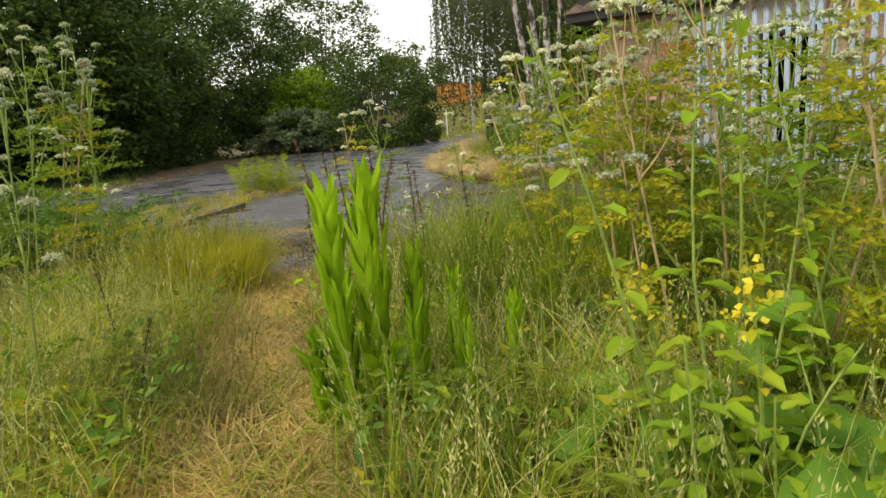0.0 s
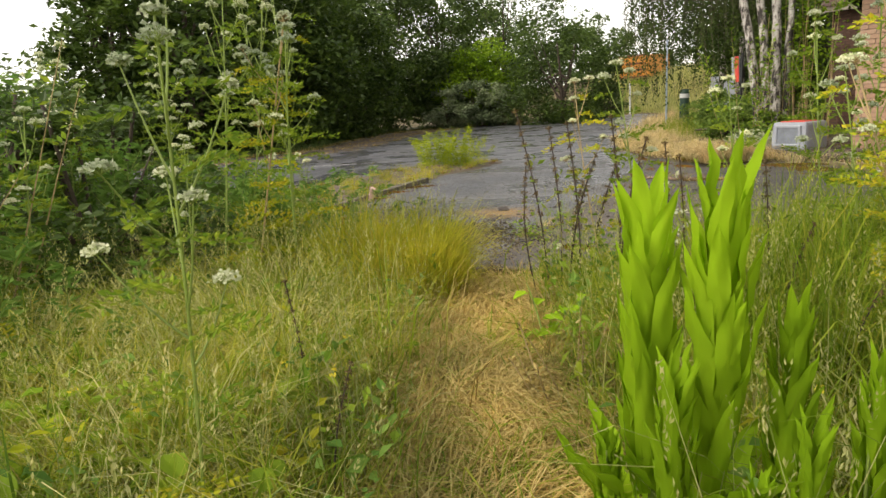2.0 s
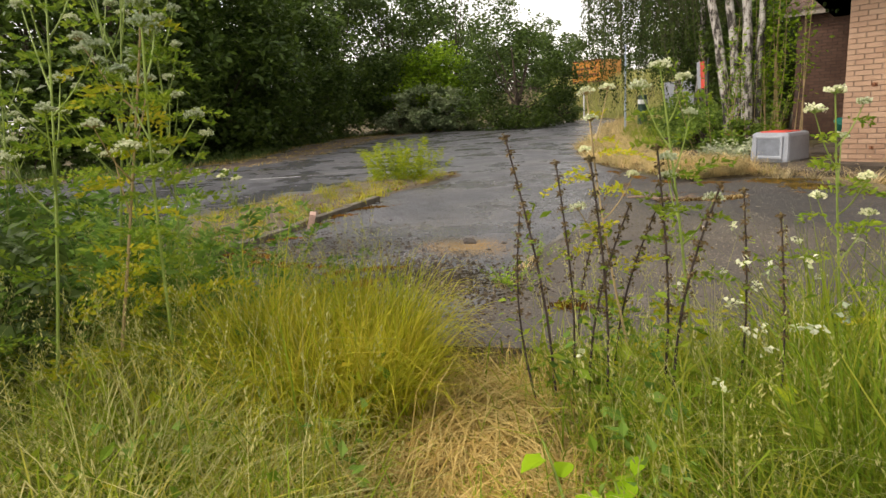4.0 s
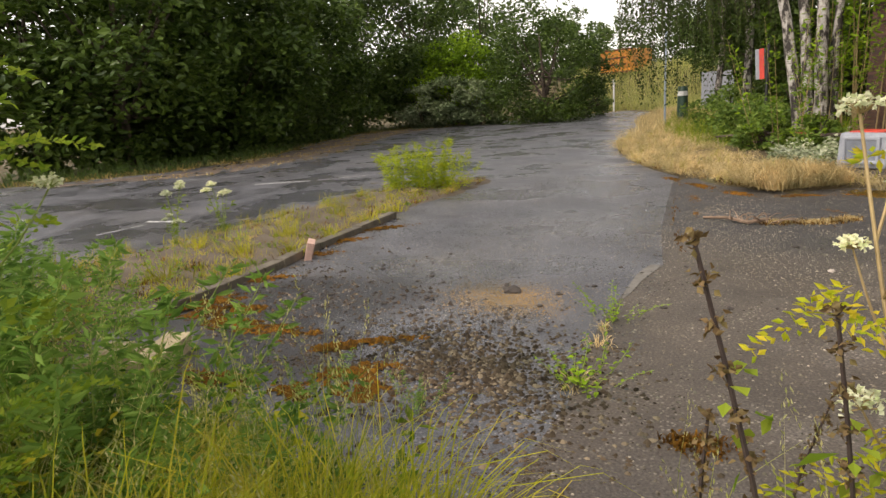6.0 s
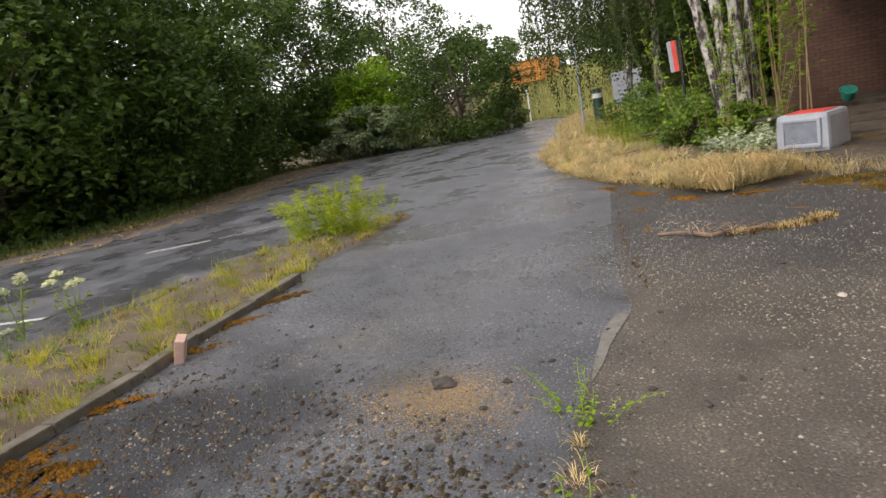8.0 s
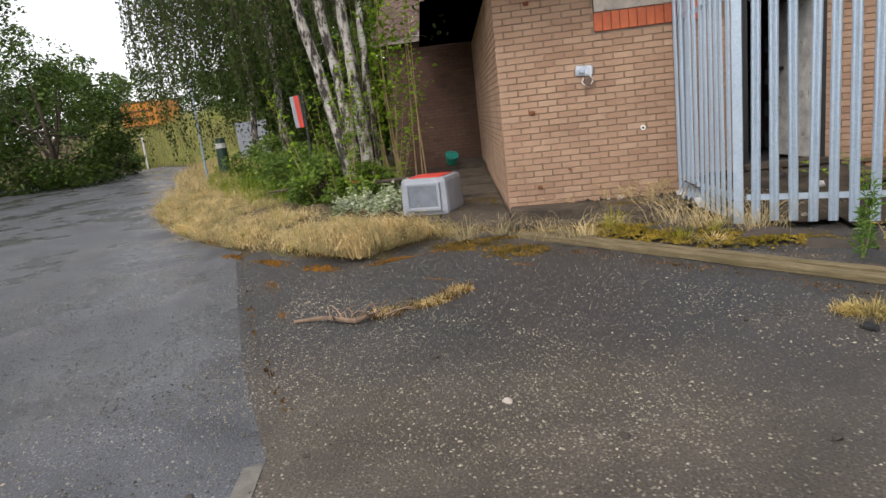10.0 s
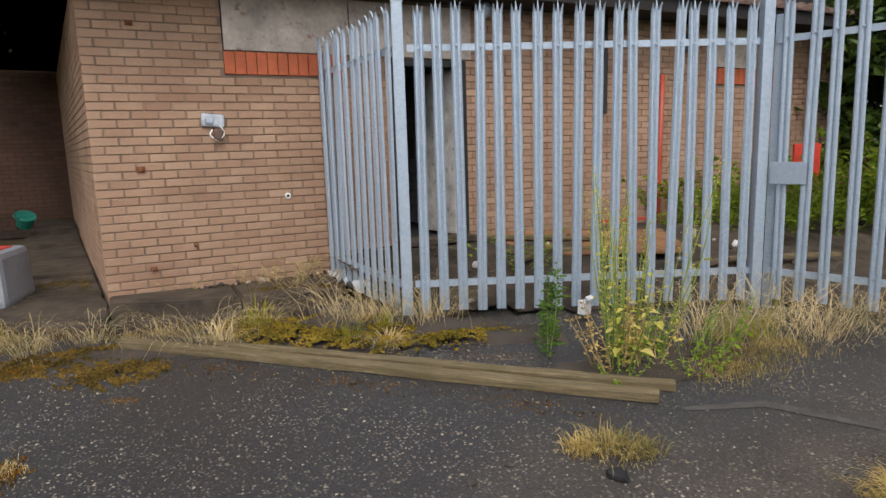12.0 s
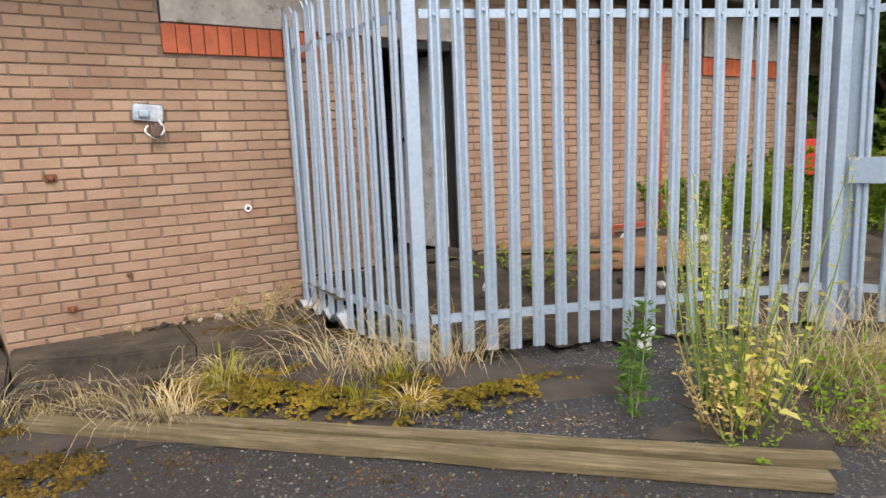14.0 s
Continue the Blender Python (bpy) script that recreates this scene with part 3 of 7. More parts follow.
# brown dirt washed along the far road edge
M_DIRT = plain("leaf_litter_dirt", (0.12, 0.088, 0.062), 0.95, var=0.4, scale=2.5, grain=40, bmp=0.6, spots=(0.07, 0.06, 0.05))
DIRT_NEAR = [(-15.9, -6), (-14.6, -3.5), (-15.6, 0), (-18.6, 3.6), (-23, 8.6), (-25.6, 13), (-26.5, 18), (-23.5, 29)]
DIRT_FAR = [(-18.2, -7), (-17.5, -3.7), (-19.0, 0.3), (-25.1, 6), (-28.8, 10.9), (-29.7, 17.7), (-27.3, 27), (-24.6, 31)]
tagged(link("dirt_strip", *ribbon(DIRT_NEAR, DIRT_FAR, 90, 9, 0.018, 27), M_DIRT, smooth=True), "brown dirt and litter washed along the road edge", "dirt", kind="structure")

# faded bay lines on the road
for a, b, w in (((-11.52, -4.1), (-10.76, -3.27), 0.12), ((-10.7, -3.15), (-10.25, -2.27), 0.05), ((-8.85, -7.08), (-8.28, -6.75), 0.1), ((-8.41, -7.84), (-8.59, -7.2), 0.04), ((-11.25, -8.22), (-10.84, -7.78), 0.07)):
    a, b = Vector((*a, 0)), Vector((*b, 0))
    s = (b - a).cross(Vector((0, 0, 1))).normalized() * w / 2
    ob = link("road_marking", [tuple(q + Vector((0, 0, 0.004))) for q in (a - s, b - s, b + s, a + s)], [[0, 1, 2, 3]], M_LINE)
    tagged(ob, "faded white painted line on the road", "road marking", "bay lines", kind="structure")

def patch(x, y, rx, ry, z, material, label, seed, name="soil_patch"):
    """A thin ragged patch of soil or sand on the tarmac."""
    a = np.linspace(0, 6.283, 40, endpoint=False)
    k = 1 + 0.28 * lumps(np.cos(a) * 2 + seed, np.sin(a) * 2, 1.6, seed) + 0.1 * lumps(np.cos(a) * 9, np.sin(a) * 9, 1.5, seed + 1)
    v = [(x, y, z)] + [(x + rx * q * math.cos(t), y + ry * q * math.sin(t), z - 0.002) for t, q in zip(a, k)]
    tagged(link(name, v, [[0, i + 1, (i + 1) % 40 + 1] for i in range(40)], material), label, "soil", kind="structure")


M_MUD = plain("brown_dirt", (0.052, 0.04, 0.03), 0.95, var=0.4, scale=4, grain=90, bmp=0.6, spots=(0.05, 0.045, 0.03))
patch(2.15, -3.35, 0.55, 0.35, 0.006, M_MUD, "bare brown soil at the fence foot", 4)
patch(0.15, -1.55, 0.55, 0.35, 0.006, M_MUD, "dark mossy soil behind the planks", 12)
patch(0.75, -1.95, 0.5, 0.45, 0.007, M_MUD, "dark mossy soil behind the planks", 14)
patch(-1.0, -1.35, 0.6, 0.25, 0.005, M_MUD, "dark mossy soil below the slabs", 16)
# light cement strip that fills the joint
strip = [(-2.08, -5.48), (-2.0, -5.44), (-1.96, -5.64), (-1.90, -5.94), (-1.83, -6.17), (-1.79, -6.38), (-1.87, -6.2), (-1.95, -5.98), (-2.03, -5.76)]
tagged(link("joint_filler", [(x, y, 0.005) for x, y in strip], [list(range(len(strip)))], plain("pale_cement", (0.155, 0.145, 0.125), 0.9, var=0.3, scale=10)), "pale cement strip filling the tarmac joint", "road joint", kind="structure")

M_DUST = plain("pale_dusty_tarmac", (0.072, 0.067, 0.060), 0.92, var=0.35, scale=8, grain=90, bmp=0.4, spots=(0.055, 0.052, 0.05))
for line in ([(1.72, -3.94), (2.16, -4.10), (2.40, -4.56), (2.33, -4.60), (2.10, -4.16), (1.72, -3.99)], [(2.40, -4.62), (1.99, -4.80), (1.62, -4.92), (1.32, -5.02), (1.30, -5.16), (1.6, -5.06), (1.98, -4.9), (2.38, -4.68)]):
    tagged(link("dust_streak", [(x, y, 0.004) for x, y in line], [list(range(len(line)))], M_DUST), "pale dusty streak across the tarmac", "road stain", kind="structure")

# ---- building ----
def brick_fill(p0, along, length, z0, z1, holes=(), seed=1, proud=0.008):
    """Places of stretcher-bond bricks on a wall face: (offset, height, width)."""
    out, row, z = [], 0, z0
    while z + 0.065 <= z1 + 1e-6:
        u = -0.1125 if row % 2 else 0.0
        while u < length - 0.03:
            a, b = max(u, 0) + (0.005 if u > 0 else 0), min(u + 0.215, length)
            cuts = [(a, b)]
            for h0, h1, g0, g1 in holes:
                if z + 0.06 > g0 and z + 0.005 < g1:
                    cuts = [c for x0, x1 in cuts for c in ((x0, min(x1, h0)), (max(x0, h1), x1)) if c[1] - c[0] > 0.03]
            out += [(x0, z, x1 - x0) for x0, x1 in cuts]
            u += 0.225
        row, z = row + 1, z + 0.075
    return out


def brick_vf(w, h=0.065, d=0.03, c=0.004):
    """One brick, its front face at local -y with softened edges."""
    v = [(0, 0, 0), (w, 0, 0), (w, 0, h), (0, 0, h), (0, -d + c, 0), (w, -d + c, 0), (w, -d + c, h), (0, -d + c, h),
         (c, -d, c), (w - c, -d, c), (w - c, -d, h - c), (c, -d, h - c)]
    f = [[0, 1, 5, 4], [1, 2, 6, 5], [2, 3, 7, 6], [3, 0, 4, 7], [4, 5, 9, 8], [5, 6, 10, 9], [6, 7, 11, 10], [7, 4, 8, 11], [8, 9, 10, 11]]
    return np.array(v), f


def wall_solid(name, p0, p1, z0, z1, thick, holes, label, material=None):
    """A wall with thickness and real openings; its outer face lies to the right of p0 -> p1."""
    p0, p1 = Vector((*p0, 0)), Vector((*p1, 0))
    L = (p1 - p0).length
    us = sorted({0.0, L, *[h for a in holes for h in a[:2]]})
    zs = sorted({z0, z1, *[h for a in holes for h in a[2:]]})
    bm = bmesh.new()
    for a, b in zip(us, us[1:]):
        for c, d in zip(zs, zs[1:]):
            if not any(h[0] < (a + b) / 2 < h[1] and h[2] < (c + d) / 2 < h[3] for h in holes):
                add_box(bm, ((a + b) / 2, thick / 2 + 0.004, (c + d) / 2), (b - a, thick - 0.012, d - c))
    ob = part(name, bm, material or M_MORTAR)
    ob.matrix_world = Matrix.Translation(p0) @ Matrix.Rotation(math.atan2(p1.y - p0.y, p1.x - p0.x), 4, "Z")
    return tagged(ob, label, "wall", kind="structure")


X0, X1, WZ0, WZ1 = -1.014, 9.1, 0.12, 2.86
DOOR = (1.745 - X0, 2.64 - X0, 0.36, 2.29)
WIN1 = (0.133 - X0, 1.70 - X0, 2.085, 2.80)
WIN2 = (6.3 - X0, 8.0 - X0, 2.10, 2.80)
OVERDOOR = (1.70 - X0, 2.70 - X0, 2.29, 2.80)
front_holes = [WIN1, DOOR, WIN2, OVERDOOR]
wall_front = wall_solid("wall_front", (X0, 0), (X1, 0), WZ0 - 0.2, WZ1, 0.28, [WIN1[:2] + (2.31, 2.80), DOOR, WIN2[:2] + (2.32, 2.80)], "buff-brown brick front wall with boarded windows")
SIDE1 = (-1.75, 7.0)
wall_side = wall_solid("wall_side", SIDE1, (X0, 0.0), 0.0, WZ1, 0.28, [], "shaded brick side wall of the passage")
WING0 = (-3.75, 7.0)
# wing mortar, darkened along with its bricks to carry the canopy's shade
DARKM = plain("shaded_mortar", (0.07, 0.045, 0.035), 0.95)
wall_wing = wall_solid("wall_wing", WING0, (-1.7, 7.0), 0.0, 3.05, 0.28, [], "brick wall at the passage end, shade put into its colour", DARKM)
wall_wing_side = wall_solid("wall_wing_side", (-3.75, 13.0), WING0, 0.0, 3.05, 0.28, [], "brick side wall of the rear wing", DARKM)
wall_end = wall_solid("wall_end", (X1, 0.0), (X1, 8.0), -0.1, WZ1, 0.28, [], "brick end wall of the building")
wall_back = wall_solid("wall_back", (X1, 8.0), (-3.75, 13.0), -0.1, WZ1, 0.28, [], "plain rear wall of the building")

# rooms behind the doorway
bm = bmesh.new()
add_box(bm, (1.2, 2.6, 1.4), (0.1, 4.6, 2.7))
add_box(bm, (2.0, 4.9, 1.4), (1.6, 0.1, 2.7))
tagged(part("wall_room", bm, M_ROOM), "inner walls behind the open doorway, shade in their dark colour", "wall", kind="structure")
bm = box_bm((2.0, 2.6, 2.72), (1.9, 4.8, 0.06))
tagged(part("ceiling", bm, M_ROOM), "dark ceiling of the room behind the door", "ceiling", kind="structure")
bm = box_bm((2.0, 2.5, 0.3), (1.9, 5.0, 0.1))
tagged(part("floor", bm, M_ROOM), "floor inside the doorway, shade in its dark colour", "floor", kind="structure")
inner = tagged(thing("wall_inner", (0, 0, 0)), "grey blockwork inner wall seen through the doorway", "wall", kind="structure")
part("mortar_bed", box_bm((2.80, 2.6, 1.5), (0.09, 4.6, 2.36)), M_MORTAR, inner)
for row in range(11):
    for col in range(4):
        y0 = 0.32 + col * 0.45 - (0.225 if row % 2 else 0)
        a, b = max(y0, 0.32), y0 + 0.44
        part("block", box_bm((2.752, (a + b) / 2, 0.46 + row * 0.225), (0.025, b - a, 0.215), bevel=0.004), M_BLOCK, inner)

door = tagged(thing("door_1"), "black door frame with pale open door leaf, fire damaged", "door", kind="structure")
for c, s in (((1.775, 0.05, 1.33), (0.06, 0.12, 1.9)), ((2.61, 0.05, 1.33), (0.06, 0.12, 1.9)), ((2.19, 0.05, 2.25), (0.77, 0.12, 0.07))):
    part("door_frame", box_bm(c, s, bevel=0.006), M_BLACK, door)
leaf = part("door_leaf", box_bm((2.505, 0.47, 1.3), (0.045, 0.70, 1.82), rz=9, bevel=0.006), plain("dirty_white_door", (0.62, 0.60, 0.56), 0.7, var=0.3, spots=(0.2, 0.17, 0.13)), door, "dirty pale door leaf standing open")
part("door_handle", box_bm((2.44, 0.72, 1.45), (0.07, 0.10, 0.04), bevel=0.008), M_BLACK, leaf)
part("door_step", box_bm((2.19, -0.02, 0.37), (0.95, 0.3, 0.06), bevel=0.01), M_CONC, door)


def boarded_window(name, x0, x1, zs, zb, zt, step, label):
    w = tagged(thing(name), label, "window", kind="structure")
    n = round((x1 - x0) / step)
    for i in range(n):
        a = x0 + (x1 - x0) * i / n
        part("sill_tile", box_bm((a + step / 2, 0.05, (zs + zb) / 2), (step * 0.94, 0.13, zb - zs - 0.008), bevel=0.005), M_TILE, w)
    part("board", box_bm(((x0 + x1) / 2 + 0.02, -0.010, (zb + zt) / 2 + 0.006), (x1 - x0 + 0.02, 0.02, zt - zb), ry=0.25, bevel=0.003), M_BOARD, w, "weathered pale boarding sheet")
    part("window_frame", box_bm((x0 + 0.012, 0.03, (zb + zt) / 2), (0.03, 0.06, zt - zb)), M_BLACK, w)
    return w


boarded_window("window_1", 0.133, 1.30, 2.09, 2.30, 2.82, 0.0975, "boarded-up window over a course of orange tiles")
boarded_window("window_2", 6.3, 8.0, 2.105, 2.32, 2.82, 0.1, "boarded-up window over orange tiles behind the fence")
mound_a = [(-0.15, -1.3), (0.45, -1.95), (1.15, -2.4), (2.0, -2.8)]
mound_b = [(0.3, -1.0), (0.95, -1.25), (1.35, -1.7), (2.1, -2.35)]
tagged(link("soil_mound", *ribbon(mound_a, mound_b, 40, 10, 0.075, 63), M_MUD, smooth=True), "low mossy soil mound at the fence foot", "ground", kind="structure")
tagged(part("overdoor_board", box_bm((2.02, -0.012, 2.56), (1.36, 0.02, 0.52), bevel=0.003), M_BOARD), "weathered pale board fixed above the doorway", "board")

# roof
roof = tagged(thing("roof"), "low brown tiled roof with dark overhanging soffit", "roof", kind="structure")
part("soffit", box_bm((3.95, -0.16, 2.885), (10.9, 0.72, 0.05)), M_DARK, roof)
part("fascia", box_bm((3.95, -0.535, 2.93), (10.9, 0.03, 0.18), bevel=0.004), M_DARK, roof)
sv = [(-2.0, 1.1, 2.87), (-1.0, 0.25, 2.87), (-1.7, 7.0, 2.87), (-2.9, 6.75, 2.87)]
part("soffit", (lambda b: (bmesh.ops.solidify(b, geom=[b.faces.new([b.verts.new(q) for q in sv])], thickness=0.06), b)[1])(bmesh.new()), M_DARK, roof)
tv, tf = [], []
for i in range(49):
    x = -1.5 + i * 0.225
    for j in range(14):
        y, z = -0.6 + j * 0.32, 3.02 + j * 0.13
        k = len(tv)
        tv += [(x, y, z), (x + 0.11, y, z + 0.045), (x + 0.22, y, z), (x, y + 0.36, z + 0.125), (x + 0.11, y + 0.36, z + 0.17), (x + 0.22, y + 0.36, z + 0.125), (x, y, z - 0.02), (x + 0.22, y, z - 0.02)]
        tf += [[k, k + 1, k + 4, k + 3], [k + 1, k + 2, k + 5, k + 4], [k + 6, k + 7, k + 2, k + 1, k]]
tagged(link("tiles", tv, tf, M_ROOF, roof), kind="stuff")
wing_roof = tagged(thing("wing_roof"), "mossy brown tiled roof of the rear wing", "roof", kind="structure")
part("fascia", box_bm((-2.9, 6.78, 3.06), (2.2, 0.04, 0.12), bevel=0.004), M_FASCIA, wing_roof, "pale peeling fascia board")
part("soffit", box_bm((-2.9, 6.92, 3.09), (2.2, 0.3, 0.03)), M_DARK, wing_roof)
tv, tf = [], []
for i in range(10):
    x = -4.0 + i * 0.225
    for j in range(10):
        y, z = 6.72 + j * 0.3, 3.14 + j * 0.17
        k = len(tv)
        tv += [(x, y, z), (x + 0.11, y, z + 0.05), (x + 0.22, y, z), (x, y + 0.34, z + 0.16), (x + 0.11, y + 0.34, z + 0.21), (x + 0.22, y + 0.34, z + 0.16), (x, y, z - 0.02), (x + 0.22, y, z - 0.02)]
        tf += [[k, k + 1, k + 4, k + 3], [k + 1, k + 2, k + 5, k + 4], [k + 6, k + 7, k + 2, k + 1, k]]
tagged(link("tiles", tv, tf, M_ROOF, wing_roof), kind="stuff")
part("roof_core", box_bm((3.4, 3.6, 3.35), (9.6, 7.6, 0.5)), M_DARK, roof)

# concrete slabs along the wall and passage
def slab(name, poly, z0, z1, label):
    bm = bmesh.new()
    face = bm.faces.new([bm.verts.new((x, y, z0)) for x, y in poly])
    top = bmesh.ops.extrude_face_region(bm, geom=[face])
    vs = [q for q in top["geom"] if isinstance(q, bmesh.types.BMVert)]
    for q in vs:
        q.co.z = z1 + random.uniform(-0.008, 0.008)
    bmesh.ops.recalc_face_normals(bm, faces=bm.faces)
    rim = [e for e in bm.edges if all(q in vs for q in e.verts)]
    bmesh.ops.bevel(bm, geom=rim, offset=0.015, segments=2, affect="EDGES")
    return tagged(part(name, bm, M_CONC), label, "paving slab", "slabs along the wall", kind="structure")


slab("paving_slab", [(-1.0, -0.30), (-0.42, -0.60), (0.02, -0.68), (0.02, 0.0), (-1.0, 0.0)], -0.05, 0.15, "cracked mossy concrete slab at the wall foot")
slab("paving_slab", [(0.03, -0.69), (0.46, -0.86), (0.86, -0.82), (1.0, -0.55), (0.98, 0.0), (0.03, 0.0)], -0.05, 0.14, "mossy concrete slab end beside the fence")
slab("paving_slab", [(-1.9, -0.22), (-1.5, -0.55), (-1.01, -0.62), (-1.01, 0.0), (-1.12, 0.6), (-1.9, 0.6)], -0.05, 0.09, "dark damp concrete slab by the corner")
slab("paving_slab", [(-3.3, 0.6), (-2.4, -0.1), (-1.91, -0.2), (-1.91, 0.6), (-2.1, 1.6), (-3.0, 1.6)], -0.05, 0.07, "dark damp concrete slab under the grey bin")
for i, (ya, yb, z) in enumerate(((0.62, 1.6, 0.11), (1.62, 2.7, 0.15), (2.72, 3.8, 0.17), (3.82, 5.0, 0.22), (5.02, 6.98, 0.30))):
    xa, xb = -1.02 - 0.1052 * ya, -1.02 - 0.1052 * yb
    slab("paving_slab", [(-2.0 - 0.05 * i, ya), (xa - 0.01, ya), (xb - 0.01, yb), (-2.1 - 0.05 * i, yb)], -0.05, z, "worn mossy paving slab in the passage")
for a, b in (((-1.9, -0.36), (-1.02, -0.74)), ((-1.0, -0.76), (-0.2, -0.92)), ((-0.18, -0.92), (0.5, -1.02))):
    mx, my = (a[0] + b[0]) / 2, (a[1] + b[1]) / 2
    ln, an = math.hypot(b[0] - a[0], b[1] - a[1]), math.degrees(math.atan2(b[1] - a[1], b[0] - a[0]))
    tagged(part("kerb_stone", box_bm((mx, my, 0.025), (ln, 0.13, 0.13), rz=an, bevel=0.018), M_CONC), "weathered concrete kerb stone edging the slabs", "kerb", "kerb stones", kind="structure")
# fenced yard, rising to the door
yard = [(1.02, -0.02), (1.02, -0.9), (1.25, -1.75), (3.75, -2.85), (4.4, -4.6), (9.5, -4.6), (9.5, -0.02)]
def yard_z(x, y):
    return 0.02 + 0.30 * smooth(-2.2, -0.5, y) + 0.015 * lumps(x, y, 0.6, 4)
ys_v, ys_f = grid_sheet(np.linspace(1.0, 9.6, 44), np.linspace(-4.6, -0.0, 24), yard_z)
keep = inside(yard, ys_v[:, 0], ys_v[:, 1]) | (ys_v[:, 1] > -1.0)
tagged(link("yard", ys_v, [q for q in ys_f.tolist() if all(keep[i] for i in q)], M_CONC, smooth=True), "uneven dark concrete yard behind the fence", "ground", kind="structure")

# ---- palisade fence ----
def pale_vf(h=2.36):
    u = np.array([-0.039, -0.027, -0.014, 0.0, 0.014, 0.027, 0.039])
    d = np.array([0.0, -0.016, -0.016, -0.003, -0.016, -0.016, 0.0])
    rows = [(0.0, 1.0, 0.0), (h - 0.10, 1.0, 0.0)]
    v, f = [], []
    for z, s, o in rows:
        v += [(a * s, b, z) for a, b in zip(u, d)]
    for i in range(6):
        f.append([i, i + 1, 8 + i, 7 + i])
    # three splayed points
    for lo, hi, tx, ty, tz in ((0, 2, -0.038, -0.034, h - 0.03), (2, 4, 0.0, -0.006, h), (4, 6, 0.038, -0.034, h - 0.03)):
        k = len(v)
        mid = (lo + hi) // 2
        v += [(tx, ty, tz), (u[mid] * 0.9 + tx * 0.1, d[mid] - 0.006, h - 0.045)]
        f += [[7 + lo, 7 + mid, k + 1], [7 + mid, 7 + hi, k + 1], [7 + lo, k + 1, k], [k + 1, 7 + hi, k]]
    front = len(v)
    v += [(x, y + 0.004, z) for x, y, z in v]
    f += [[i + front for i in q[::-1]] for q in f]
    for i in range(6):
        f.append([i + 1, i, i + front, i + 1 + front])
    for e in (0, 6):
        f.append([e, 7 + e, 7 + e + front, e + front])
    for z in (0.24, 2.03):
        k = len(v)
        v += [(0.011 * math.cos(t), -0.02, z + 0.011 * math.sin(t)) for t in np.arange(6) * math.pi / 3] + [(0.011 * math.cos(t), -0.002, z + 0.011 * math.sin(t)) for t in np.arange(6) * math.pi / 3]
        f += [[k + i for i in range(6)]] + [[k + i, k + 6 + i, k + 6 + (i + 1) % 6, k + (i + 1) % 6] for i in range(6)]
    return v, f


PALE = link("pale", *pale_vf(), M_GALV)
pale_mesh = PALE.data
bpy.data.objects.remove(PALE)


def fence_run(name, a, b, n, label, posts, zb=0.08, rails=(0.31, 2.11), start=0.5):
    """A run of palisade from a to b; pales stand on the outer side."""
    A, B = Vector((*a, 0)), Vector((*b, 0))
    ln, an = (B - A).length, math.degrees(math.atan2(b[1] - a[1], b[0] - a[0]))
    run = tagged(thing(name, (a[0], a[1], 0), an), label, "fence")
    r = np.random.default_rng(n)
    for i in range(n):
        p = new("pale", pale_mesh)
        p.parent = run
        p.matrix_basis = pose((i + start) * ln / n, 0, zb + r.normal() * 0.008, r.normal() * 0.3, r.normal() * 0.45, r.normal() * 2)
    for z in rails:
        bm = box_bm((ln / 2, 0.008, z), (ln, 0.006, 0.05))
        add_box(bm, (ln / 2, 0.028, z + 0.022), (ln, 0.04, 0.006))
        part("rail", bm, M_GALV, run)
    for x, w, h in posts:
        bm = bmesh.new()
        add_box(bm, (x, 0.03, h / 2), (w, 0.006, h))
        add_box(bm, (x, 0.09, h / 2), (w, 0.006, h))
        add_box(bm, (x, 0.06, h / 2), (0.006, 0.06, h))
        part("post", bm, M_GALV, run)
    return run


P1, P2 = (1.145, -1.71), (3.755, -2.80)
fence_run("palisade_fence", (1.0, -0.06), (1.115, -1.66), 11, "galvanised steel palisade fence panel meeting the brick wall", [(0.05, 0.04, 2.3)], zb=0.10)
fence_run("palisade_fence", (P1[0] + 0.06, P1[1] - 0.03), (P2[0] - 0.03, P2[1] + 0.012), 18, "galvanised steel palisade fence panel with splayed points", [], zb=0.08)
gate = fence_run("palisade_gate", (3.80, -2.87), (4.34, -4.42), 10, "galvanised steel palisade gate with a lock plate", [(0.0, 0.06, 2.3), (1.62, 0.06, 2.3)], zb=0.1)
part("lock_plate", box_bm((0.13, -0.03, 1.10), (0.26, 0.01, 0.17), bevel=0.003), M_GALV, gate)
for nm, (x, y), h, an in (("fence_post", P1, 2.43, -20), ("fence_post", P2, 2.5, -22)):
    bm = box_bm((0, 0, h / 2), (0.085, 0.085, h), bevel=0.008)
    add_box(bm, (0, 0, h + 0.004), (0.09, 0.09, 0.012), bevel=0.003)
    p = tagged(part(nm, bm, M_GALV), "square galvanised steel fence post", "fence post", "fence posts")
    p.matrix_world = pose(x, y, 0, 0, 0, an)

# ---- trees and far things ----
def curve_pts(a, b, bend, n=7):
    a, b = np.asarray(a, float), np.asarray(b, float)
    t = np.linspace(0, 1, n)[:, None]
    return a + (b - a) * t + np.asarray(bend, float) * np.sin(np.pi * t)


